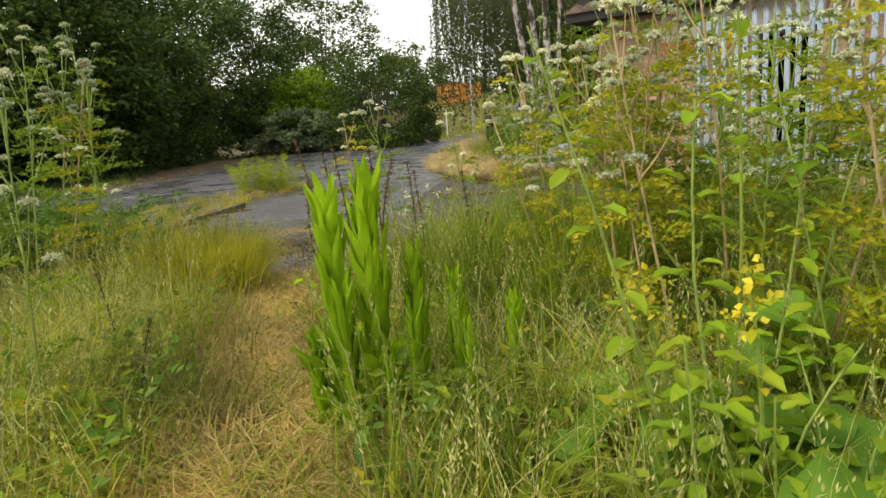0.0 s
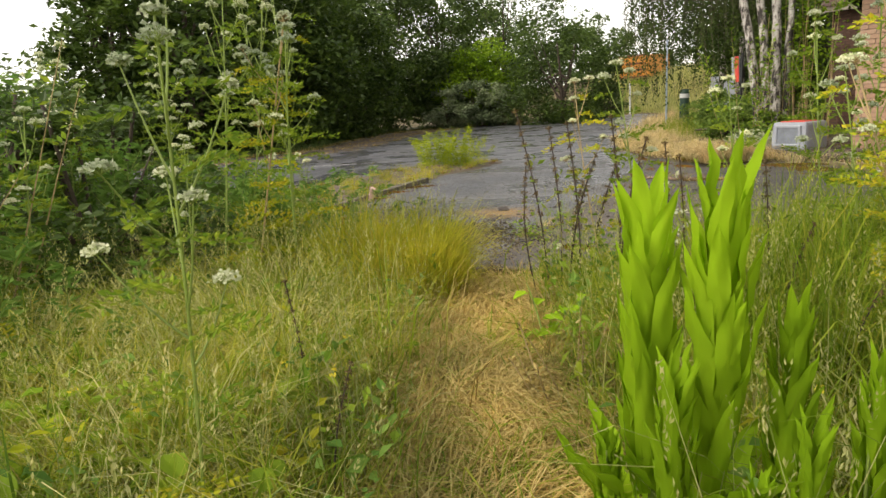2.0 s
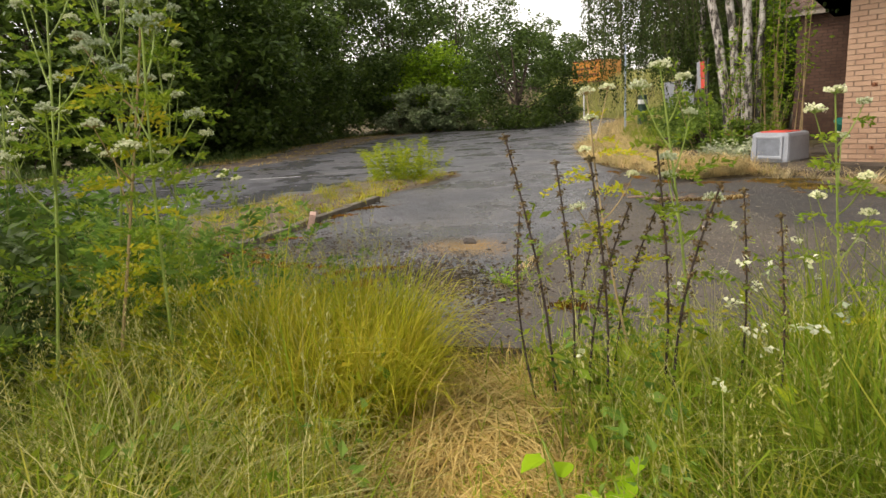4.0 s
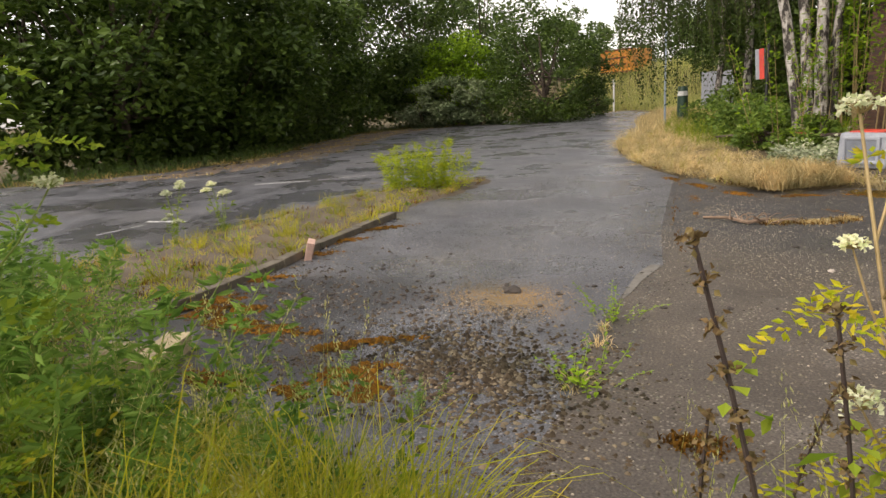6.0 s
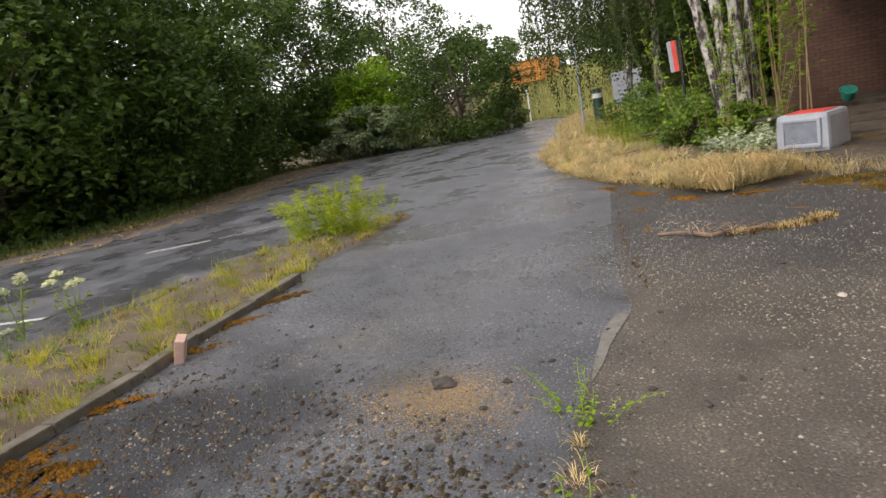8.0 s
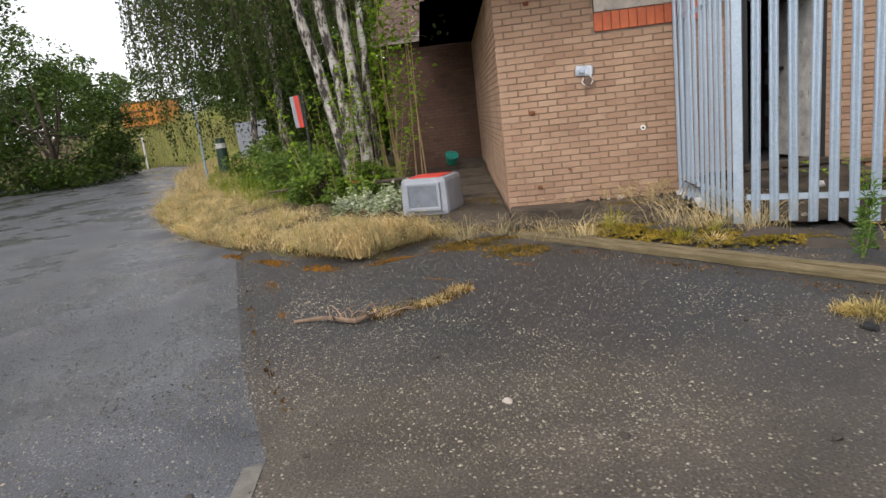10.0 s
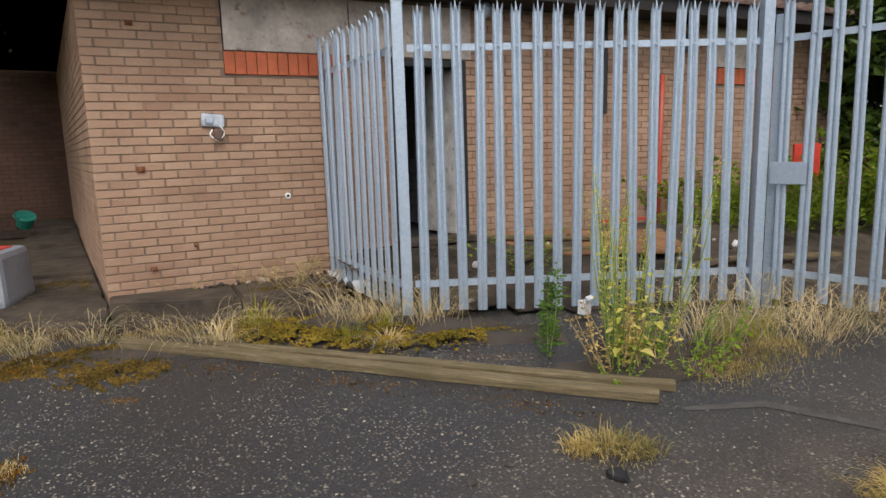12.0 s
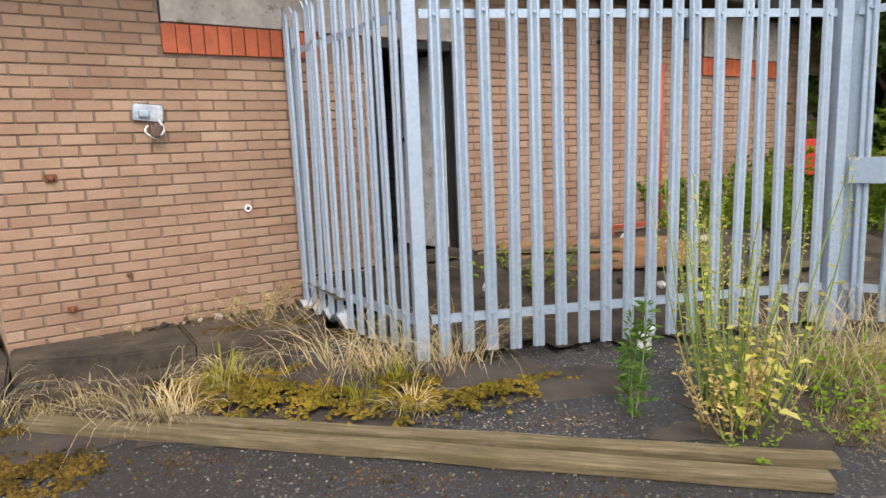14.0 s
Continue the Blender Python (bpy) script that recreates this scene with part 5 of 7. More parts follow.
tub = tagged(thing("white_carton", (2.33, -2.42, 0.06), 24), "crushed white carton behind the fence", "carton")
part("body", box_bm((0, 0, 0.06), (0.10, 0.07, 0.11), bevel=0.01, ry=6), M_WHITE, tub)
part("flap", box_bm((0.0, -0.045, 0.14), (0.09, 0.04, 0.006), rx=30), M_WHITE, tub)
for i in range(26):
    x, y = 1.5 + 4.2 * rng.random(), -2.0 + 1.6 * rng.random()
    if y < -1.75 - 0.42 * (x - 1.2) + 0.25:
        continue
    bm = bmesh.new()
    bmesh.ops.create_icosphere(bm, subdivisions=1, radius=rng.uniform(0.02, 0.055))
    for q in bm.verts:
        q.co *= rng.uniform(0.6, 1.3)
    ob = tagged(part("rubble_piece", bm, (M_WHITE, M_CONC, M_STONE, M_BOARD)[i % 4]), "broken scrap of rubble in the yard", "rubble", "yard rubble")
    ob.matrix_world = pose(x, y, float(yard_z(np.array(x), np.array(y))) + 0.02, rng.uniform(0, 90), 20, rng.uniform(0, 90))
for i in range(22):
    x = -0.35 + 1.3 * rng.random()
    bm = bmesh.new()
    bmesh.ops.create_icosphere(bm, subdivisions=1, radius=rng.uniform(0.012, 0.035))
    for q in bm.verts:
        q.co *= rng.uniform(0.6, 1.3)
    ob = tagged(part("brick_crumb", bm, (M_CONC, M_BOARD, M_BRICK, M_STONE)[i % 4]), "crumbled brick and mortar at the wall foot", "rubble", "wall-foot rubble")
    ob.matrix_world = pose(x, -0.05 - 0.1 * rng.random(), 0.16, rng.uniform(0, 90), 20, rng.uniform(0, 90))
# torn pale mesh heaped at the foot of the side fence panel
net = tagged(thing("torn_sheeting", (1.02, -0.35, 0.1)), "torn pale plastic sheeting caught under the fence", "sheeting")
sv_, sf_ = grid_sheet(np.linspace(-0.08, 0.14, 9), np.linspace(-0.5, 0.2, 14), lambda x, y: 0.06 + 0.05 * lumps(x, y, 0.22, 6))
link("sheet", sv_, sf_, plain("torn_plastic", (0.42, 0.44, 0.46), 0.5, var=0.3), net, smooth=True)

# two long planks at the edge of the tarmac
for (a, b, w, hz, label) in (((-0.90, -1.15), (1.70, -3.83), 0.10, 0.052, "long weathered mossy plank lying on the tarmac"), ((-0.30, -1.58), (1.89, -3.76), 0.085, 0.046, "second weathered plank lying beside the first")):
    ln, an = math.hypot(b[0] - a[0], b[1] - a[1]), math.degrees(math.atan2(b[1] - a[1], b[0] - a[0]))
    bm = box_bm((0, 0, hz / 2), (ln, w, hz), bevel=0.008)
    bmesh.ops.subdivide_edges(bm, edges=[e for e in bm.edges if e.calc_length() > 1], cuts=14)
    for q in bm.verts:
        q.co += Vector((0, noise.noise(Vector((q.co.x * 2.5, 1, 0))) * 0.012, noise.noise(Vector((q.co.x * 2.2, 5, q.co.z * 9))) * 0.008))
    ob = tagged(part("plank", bm, M_WOOD), label, "plank", "planks")
    ob.matrix_world = pose((a[0] + b[0]) / 2, (a[1] + b[1]) / 2, 0.002, 0, 0, an)

# ---- loose things on the tarmac ----
pb = tagged(part("brick_piece", box_bm((0, 0, 0.08), (0.14, 0.07, 0.2), rx=-16, bevel=0.008), M_PINK), "pale pink brick propped at the verge", "brick")
pb.matrix_world = pose(-4.76, -6.93, 0, 0, 8, -38)
M_PALEWOOD = plain("pale_sawn_timber", (0.40, 0.33, 0.20), 0.85, var=0.3, scale=5, grain=40, bmp=0.4, spots=(0.26, 0.22, 0.15))
for x, y, sx, sy, sz, z, an, rx in ((-3.24, -8.83, 0.50, 0.145, 0.11, 0.055, 137, 4), (-3.43, -9.03, 0.34, 0.07, 0.09, 0.05, 133, -3), (-3.50, -9.09, 0.36, 0.07, 0.085, 0.05, 134, 2), (-3.36, -8.97, 0.30, 0.05, 0.08, 0.045, 130, 0)):
    ob = tagged(part("timber_block", box_bm((0, 0, 0), (sx, sy, sz), bevel=0.006), M_PALEWOOD), "short pale sawn timber block lying among the weeds", "timber", "timber blocks")
    ob.matrix_world = pose(x, y, z, rx, 2, an)


def stone(x, y, s, m, label, seed, z=0.0):
    g = np.random.default_rng(seed)
    bm = bmesh.new()
    bmesh.ops.create_icosphere(bm, subdivisions=2, radius=s)
    for q in bm.verts:
        k = 1 + 0.45 * noise.noise(q.co * (1.3 / s) + Vector((seed, 0, 0)))
        q.co = Vector((q.co.x * k * 1.3, q.co.y * k, max(q.co.z * k * 0.6, -s * 0.25)))
    ob = tagged(part("stone", bm, m), label, "stone", "loose stones")
    ob.matrix_world = pose(x, y, z + s * 0.2, 0, 0, g.uniform(0, 360))


stone(-2.51, -6.64, 0.055, M_STONE, "dark flat stone lying on sandy tarmac", 3)
for i in range(96):
    x, y = (-3.5 + rng.normal() * 0.6, -7.35 + rng.normal() * 0.4) if i >= 60 else (-2.6 + rng.normal() * 1.1, -7.0 + rng.normal() * 0.7) if i < 44 else (rng.uniform(-2.4, 2.2), rng.uniform(-6.6, -3.9))
    if -5.2 < x and (44 <= i < 60 or inside(road, np.array([x]), np.array([y]))[0]):
        stone(x, y, rng.uniform(0.009, 0.022), M_STONE, "small dark stone on the tarmac", 10 + i)
stone(0.976, -4.317, 0.045, M_BLACK, "black lump lying on the tarmac", 77)
stone(-0.96, -4.97, 0.022, M_BOARD, "small pale leaf-coloured stone on the tarmac", 78)


def pebbles(pts, smin, smax, seed, z=0.0):
    g = np.random.default_rng(seed)
    n = len(pts)
    base = np.array([(1, 0, 0.1), (0.3, 0.9, 0.1), (-0.8, 0.5, 0.1), (-0.7, -0.6, 0.1), (0.4, -0.9, 0.1), (0.05, 0.0, 0.75)])
    f0 = np.array([[0, 1, 5], [1, 2, 5], [2, 3, 5], [3, 4, 5], [4, 0, 5]])
    s = g.uniform(smin, smax, n) * g.uniform(0.5, 1, n)
    a = g.uniform(0, 6.28, n)
    v = base[None] * g.uniform(0.6, 1.25, (n, 6, 1))
    c, q = np.cos(a)[:, None], np.sin(a)[:, None]
    v = np.stack([v[..., 0] * c - v[..., 1] * q, v[..., 0] * q + v[..., 1] * c, v[..., 2]], -1) * s[:, None, None]
    v += np.c_[pts, np.zeros(n) + z][:, None]
    return v.reshape(-1, 3), (f0[None] + np.arange(n)[:, None, None] * 6).reshape(-1, 3)


big = np.stack([g.normal(-1.82, 0.3, 420), g.normal(-7.76, 0.2, 420)], 1)
tagged(link("gravel", *pebbles(big, 0.012, 0.032, 14), M_GRAVEL), "heap of dark broken stones on the tarmac", "gravel", kind="stuff")
heap = np.concatenate([np.stack([g.normal(-1.78, 0.45, 2600), g.normal(-7.82, 0.30, 2600)], 1), scatter([(-4.4, -8.4), (-2.0, -8.6), (-0.9, -8.0), (-1.4, -7.0), (-3.0, -6.9), (-4.7, -7.2)], 1500, 3),
                       np.stack([g.normal(-4.6, 0.5, 500), g.normal(-7.6, 0.6, 500)], 1)])
tagged(link("gravel", *pebbles(heap, 0.006, 0.024, 4), M_GRAVEL), "loose brown gravel and stones on broken tarmac", "gravel", kind="stuff")
sand = np.stack([g.normal(-2.45, 0.23, 9000), g.normal(-6.76, 0.17, 9000)], 1) + np.outer(g.normal(size=9000) * 0.12, (0.5, -0.35))
tagged(link("sand", *pebbles(sand, 0.002, 0.007, 8), leaf_mat("sandy_grains", [(0.24, 0.16, 0.08), (0.34, 0.235, 0.12), (0.17, 0.12, 0.07)], 0.95, 0.0)), "loose sandy dirt washed over the tarmac", "sand", kind="stuff")
grit = np.stack([g.normal(-3.3, 0.7, 600), g.normal(-7.6, 0.45, 600)], 1)
grit = grit[inside(road, grit[:, 0], grit[:, 1])]
tagged(link("gravel", *pebbles(grit, 0.006, 0.022, 9), M_STONE), "dark loose grit and small stones on the tarmac", "gravel", kind="stuff")
M_CHIP = leaf_mat("pale_chippings", [(0.05, 0.046, 0.042), (0.21, 0.19, 0.16), (0.10, 0.09, 0.078), (0.36, 0.33, 0.285)], 0.85, 0.0)
chips = np.concatenate([scatter(apron, 30000, 5), scatter([(-3.5, -8.3), (-1.0, -8.2), (-2.2, -5.0), (-4.5, -4.5)], 1500, 6), scatter([(-2.9, -4.9), (-1.0, -5.7), (0.2, -5.2), (-0.8, -4.0), (-2.8, -2.6)], 6000, 7)])
tagged(link("chippings", *pebbles(chips, 0.003, 0.0125, 6), M_CHIP), "pale exposed stone chippings in the tarmac", "gravel", kind="stuff")

M_RCHIP = leaf_mat("grey_chippings", [(0.06, 0.06, 0.065), (0.16, 0.16, 0.165), (0.10, 0.10, 0.105), (0.26, 0.255, 0.25)], 0.8, 0.0)
rch = scatter([(-1.3, -8.2), (-1.0, -7.6), (-2.0, -5.4), (-4.2, -1.0), (-6.2, -1.0), (-5.9, -4.5), (-4.8, -7.0), (-3.6, -8.6)], 15000, 15)
tagged(link("chippings", *pebbles(rch, 0.004, 0.014, 16), M_RCHIP), "grey stone chippings in the road surface", "gravel", kind="stuff")
M_TWIG = plain("dead_twig_bark", (0.20, 0.135, 0.09), 0.9, var=0.4, scale=12)
tw = tagged(thing("dead_twig", (0, 0, 0)), "bleached dead twig lying on the forecourt", "twig")
link("stick", *tube([(-2.55, -3.55, 0.015), (-2.3, -3.58, 0.04), (-2.05, -3.68, 0.03), (-1.9, -3.55, 0.05)], [0.012, 0.016, 0.02, 0.008], 6), M_TWIG, tw)
for i in range(16):
    a = -2.25 + 0.03 * i
    link("side_twig", *tube(curve_pts((a, -3.62, 0.03), (a + rng.normal() * 0.12, -3.62 + rng.normal() * 0.15, 0.06 + 0.05 * rng.random()), (0, 0, 0.03), 4), [0.008, 0.006, 0.005, 0.003], 4), M_TWIG, tw)

# ---- herbs ----
def feather(base, out, ln, seed, n=11, droop=0.35, fine=0.35):
    """Points and directions of a finely cut leaf: pinnae along a rachis, leaflets along each."""
    g = np.random.default_rng(seed)
    out = np.asarray(out, float)
    out = out / np.linalg.norm(out)
    side = np.cross(out, [0, 0, 1.0])
    side /= np.linalg.norm(side) + 1e-9
    P, D = [], []
    for i in range(n):
        t = (i + 1) / n
        c = np.asarray(base) + out * ln * t + np.array([0, 0, -droop * ln * t * t])
        pl = ln * fine * (1.1 - t)
        for s in (-1, 1):
            k = max(2, int(pl / 0.013))
            for j in range(k):
                q = (j + 0.5) / k
                P.append(c + side * s * pl * q + out * pl * 0.4 * q + g.normal(size=3) * 0.004)
                D.append(side * s * 0.6 + out * g.uniform(0.2, 1.0) + np.array([0, 0, g.normal() * 0.25]))
    return P, D


def umbel_vf(c, r, seed):
    """A flat-topped umbel: rays with small white heads."""
    g = np.random.default_rng(seed)
    c = np.asarray(c, float)
    heads, rays = [], []
    for i in range(17):
        a, q = i * 2.4, r * math.sqrt((i + 0.5) / 17)
        h = c + [q * math.cos(a), q * math.sin(a), r * 0.8 - 0.55 * q * q / r + g.normal() * r * 0.08]
        rays.append(tube([c, h], [0.0018, 0.0012], 3, False))
        heads.append(h + g.normal(size=(7, 3)) * [r * 0.11, r * 0.11, r * 0.07])
    return np.concatenate(heads), rays


def hemlock(name, h, seed, label, leaf_m=None, stem_m=None, umbels=10, leaves=9):
    g = np.random.default_rng(seed)
    t = tagged(thing(name), label, "plant", "hemlock plants")
    line = curve_pts((0, 0, 0), (g.normal() * 0.06 * h, g.normal() * 0.06 * h, h), g.normal(size=3) * 0.03, 9)
    stems = [tube(line, np.linspace(0.0062, 0.0028, 9), 6)]
    at = lambda q: np.array([np.interp(q, np.linspace(0, 1, 9), line[:, k]) for k in range(3)])
    P, D, PY, DY = [], [], [], []
    for i in range(leaves):
        q = 0.12 + 0.75 * i / leaves
        a = i * 2.4 + g.normal() * 0.3
        p, d = feather(at(q), (math.cos(a), math.sin(a), g.uniform(0.1, 0.7)), h * g.uniform(0.13, 0.24) * (1.15 - 0.5 * q), seed * 31 + i)
        if i < 3 and g.random() < 0.7:
            PY += p; DY += d
        else:
            P += p; D += d
    tops = [(at(1.0), np.array([0, 0, 1.0]))]
    for i in range(umbels - 1):
        q = 0.5 + 0.48 * i / umbels
        a = i * 2.4 + 0.7
        end = at(q) + np.array([math.cos(a), math.sin(a), 0]) * h * g.uniform(0.04, 0.12) + [0, 0, h * g.uniform(0.08, 0.18)]
        stems.append(tube(curve_pts(at(q), end, (0, 0, -0.02), 5), np.linspace(0.0034, 0.0018, 5), 5))
        tops.append((end, None))
        p, d = feather(at(q) * 0.4 + end * 0.6, (math.cos(a + 1), math.sin(a + 1), 0.2), h * 0.08, seed * 17 + i, 7)
        P += p; D += d
    rays = []
    for i, (c, _) in enumerate(tops):
        heads, ry = umbel_vf(c, g.uniform(0.02, 0.037), seed * 7 + i)
        rays += ry
        link("flower_head", *leaflets(heads, 0.011, seed + i, 0.4, 0.9), M_UMBEL, t)
    link("stem", *join(stems + rays), stem_m or M_STEMG, t)
    link("foliage", *leaflets(np.array(P), 0.026, seed, 0.3, 0.45, np.array(D)), leaf_m or M_HERB, t)
    if PY:
        link("lower_foliage", *leaflets(np.array(PY), 0.026, seed, 0.3, 0.45, np.array(DY)), M_HERBY, t, "yellowing lower leaves")
    return t


HL = "tall hemlock with white flower heads and feathery leaves"
kinds = [hemlock("hemlock", 1.5, 3, HL), hemlock("hemlock", 1.25, 5, HL, umbels=7, leaves=8), hemlock("hemlock", 1.75, 8, HL, umbels=14, leaves=12), hemlock("hemlock", 1.35, 13, "yellowing hemlock with sparse flower heads", M_HERBY, M_STEMT, 6, 10)]
spots = [(1.05, -11.42, 0, 0.92), (0.38, -8.74, 3, 0.98), (0.57, -8.66, 1, 1.1), (1.0, -8.35, 1, 1.0), (1.56, -8.2, 2, 0.95), (1.9, -8.6, 0, 1.05), (2.25, -8.9, 3, 1.2), (2.5, -8.5, 2, 1.0),
         (2.75, -9.15, 3, 1.25), (2.95, -8.8, 0, 1.15), (2.4, -9.3, 1, 1.1), (3.05, -9.55, 2, 0.9), (3.3, -9.1, 1, 1.2), (3.5, -9.7, 3, 1.2), (2.1, -7.6, 0, 1.0), (3.1, -7.9, 2, 1.0), (2.1, -9.2, 3, 0.95),
         (-1.40, -9.88, 2, 1.15), (-1.75, -10.1, 0, 1.3), (-1.25, -10.25, 3, 1.3), (-1.6, -9.75, 2, 1.1), (-1.0, -10.05, 1, 1.35), (-1.15, -10.5, 0, 1.3), (-1.95, -11.15, 2, 0.92), (-1.4, -11.4, 1, 1.05), (-2.5, -10.4, 0, 1.1), (-3.0, -9.95, 2, 0.95), (-0.95, -10.75, 1, 0.9), (-2.6, -11.6, 2, 1.0), (-3.5, -11.0, 0, 1.15),
         (-0.45, -11.9, 0, 1.0), (-1.0, -12.3, 2, 0.9), (-2.2, -12.2, 1, 1.2), (2.6, -9.7, 3, 1.1), (2.9, -9.9, 3, 1.15), (3.25, -9.85, 3, 1.3), (3.6, -10.1, 3, 1.2), (3.45, -9.4, 0, 1.2), (2.7, -9.5, 0, 1.0), (2.0, -8.95, 3, 1.1), (1.7, -8.75, 1, 1.0), (3.8, -9.6, 3, 1.3), (2.15, -8.3, 2, 1.0), (2.6, -8.85, 0, 1.15), (2.35, -8.15, 3, 1.2), (2.85, -8.35, 2, 1.05), (1.75, -8.35, 3, 1.1), (3.2, -8.6, 3, 1.3), (2.05, -9.0, 0, 1.0), (2.65, -9.3, 2, 0.9), (3.15, -9.3, 3, 1.2), (1.35, -8.1, 0, 1.0), (2.44, -9.5, 3, 1.15), (2.3, -9.1, 3, 1.1), (2.55, -9.1, 3, 1.2), (2.75, -9.75, 3, 1.05), (2.95, -9.45, 3, 1.25)]
for i, (x, y, k, s) in enumerate(spots):
    m = pose(x, y, -0.02, rng.normal() * 2, rng.normal() * 2, rng.uniform(0, 360))
    c = copy_thing(kinds[k], m)
    c.scale = (s, s, s)
for k in kinds:
    for o in (*k.children_recursive, k):
        bpy.data.objects.remove(o)


def dead_stalk(h, seed):
    g = np.random.default_rng(seed)
    t = tagged(thing("seed_stalk"), "dark dead flower stalk with whorled brown seed heads", "plant", "dead stalks")
    line = curve_pts((0, 0, 0), (g.normal() * 0.07, g.normal() * 0.07, h), g.normal(size=3) * 0.02, 8)
    link("stem", *tube(line, np.linspace(0.0055, 0.003, 8), 5), M_STEMD, t)
    for i in range(9):
        q = 0.52 + 0.48 * (i / 8) ** 0.8
        c = np.array([np.interp(q, np.linspace(0, 1, 8), line[:, k]) for k in range(3)])
        p = c + g.normal(size=(26, 3)) * [0.008, 0.008, 0.008] * (1.25 - 0.5 * i / 8)
        tagged(link("seed_whorl", *leaflets(p, 0.013, seed + i, 0.0, 0.7), M_WHORL, t), kind="stuff")
    p = np.stack([np.interp(g.uniform(0.2, 0.85, 26), np.linspace(0, 1, 8), line[:, k]) for k in range(3)], 1)
    p[:, :2] += g.normal(size=(26, 2)) * 0.02
    link("leaves", *leaflets(p, g.uniform(0.03, 0.06, 26), seed, 0.6, 0.5), M_HERB, t)
    return t


ds = [dead_stalk(1.0, 4), dead_stalk(0.85, 6)]
for i, (x, y, s, lx, ly) in enumerate(((0.14, -9.0, 1.17, 3, -6), (0.10, -9.05, 1.0, 2, -15), (0.16, -8.93, 1.05, 0, 0), (0.27, -8.98, 1.05, 0, 1), (0.36, -9.02, 1.08, 2, 2), (0.22, -8.72, 1.0, 0, 3), (0.50, -8.86, 1.1, 0, 2), (0.62, -8.98, 1.15, 3, 0),
                                       (0.72, -8.75, 0.95, 0, 4), (-0.05, -8.55, 0.8, 1, -3), (0.9, -8.9, 0.9, 0, 3), (1.05, -11.05, 0.62, 0, 0), (0.55, -10.85, 0.65, 2, 2), (1.55, -9.3, 0.8, 0, 0), (1.35, -9.0, 0.9, 3, 3), (1.9, -9.7, 0.7, 0, 2))):
    c = copy_thing(ds[i % 2], pose(x, y, -0.02, lx, ly, rng.uniform(-20, 20)))
    c.scale = (s, s, s)
for k in ds:
    for o in (*k.children_recursive, k):
        bpy.data.objects.remove(o)


def blade_leaf(base, d, ln, w, seed, n=8, curl=0.3, wave=0.06, heart=False, bend=0.0):
    """A broad leaf as a folded, wavy sheet."""
    g = np.random.default_rng(seed)
    d = np.asarray(d, float)
    d /= np.linalg.norm(d)
    s = np.cross(d, [0.02, 0.01, 1.0])
    s /= np.linalg.norm(s) + 1e-9
    nrm = np.cross(s, d)
    v, f, m = [], [], 7 if heart else 5
    n = n + 6 if heart and ln > 0.2 else n
    for i in range(n + 1):
        t = i / n
        prof = math.sin(math.pi * min(1, t * 0.92 + 0.08)) ** (0.75 if not heart else 0.5) * (1 - 0.3 * t if heart else 1.0)
        c = np.asarray(base) + d * ln * t + np.array([0, 0, -curl * ln * t * t]) + s * bend * ln * t * t
        for j in range(m):
            u = (j - m // 2) / (m // 2)
            z = abs(u) * 0.22 * w + wave * w * math.sin(t * 13 + j * 1.7 + seed) * (0.3 + abs(u))
            v.append(c + s * u * w / 2 * prof + nrm * z * prof)
    for i in range(n):
        for j in range(m - 1):
            a = i * m + j
            f.append([a, a + 1, a + m + 1, a + m])
    return np.array(v), f


def dock(h, seed, n=46):
    """An upright spire: long blunt leaves pressed close to the stem, with a few spreading ones at the foot."""
    g = np.random.default_rng(seed)
    t = tagged(thing("broad_leaved_plant"), "bright green upright plant with long pointed leaves", "plant", "broad-leaved plants")
    link("stem", *tube(curve_pts((0, 0, 0), (0.02, 0.01, h * 0.85), (0.01, 0, 0), 6), np.linspace(0.011, 0.004, 6), 6), M_STEMG, t)
    for i in range(n):
        q = i / n
        a = i * 2.4 + g.normal() * 0.5
        ln = h * g.uniform(0.30, 0.42) * (1.0 - 0.45 * q * q)
        up = g.uniform(3.0, 6.0) + 3.5 * q if q > 0.25 else g.uniform(0.7, 2.2)
        base = np.array([0.014 * math.cos(a), 0.014 * math.sin(a), h * (0.03 + 0.78 * q)])
        v, f = blade_leaf(base, (math.cos(a), math.sin(a), up), ln, h * g.uniform(0.04, 0.062) * (1.0 - 0.3 * q), seed + i, curl=g.uniform(-0.05, 0.06) if q > 0.25 else g.uniform(0.1, 0.4), wave=0.22, bend=g.normal() * 0.10)
        link("leaf", v, f, M_DOCK, t, smooth=True)
    return t


dk, dk2 = dock(1.0, 3), dock(1.0, 9, 34)
for i, (x, y, s, an) in enumerate(((1.79, -10.64, 1.07, 10), (1.92, -10.58, 1.12, 75), (1.90, -10.72, 0.72, 140), (2.02, -10.46, 0.8, 40), (2.12, -10.60, 0.62, 110), (2.18, -10.42, 0.7, 200), (1.76, -10.74, 0.52, 260), (2.28, -10.5, 0.55, 300), (2.35, -10.3, 0.6, 20), (2.06, -10.68, 0.5, 170))):
    c = copy_thing((dk, dk2)[i % 2] if i > 1 else dk, pose(x, y, -0.02, 0, 0, an))
    c.scale = (s, s, s)
for k in (dk, dk2):
    for o in (*k.children_recursive, k):
        bpy.data.objects.remove(o)


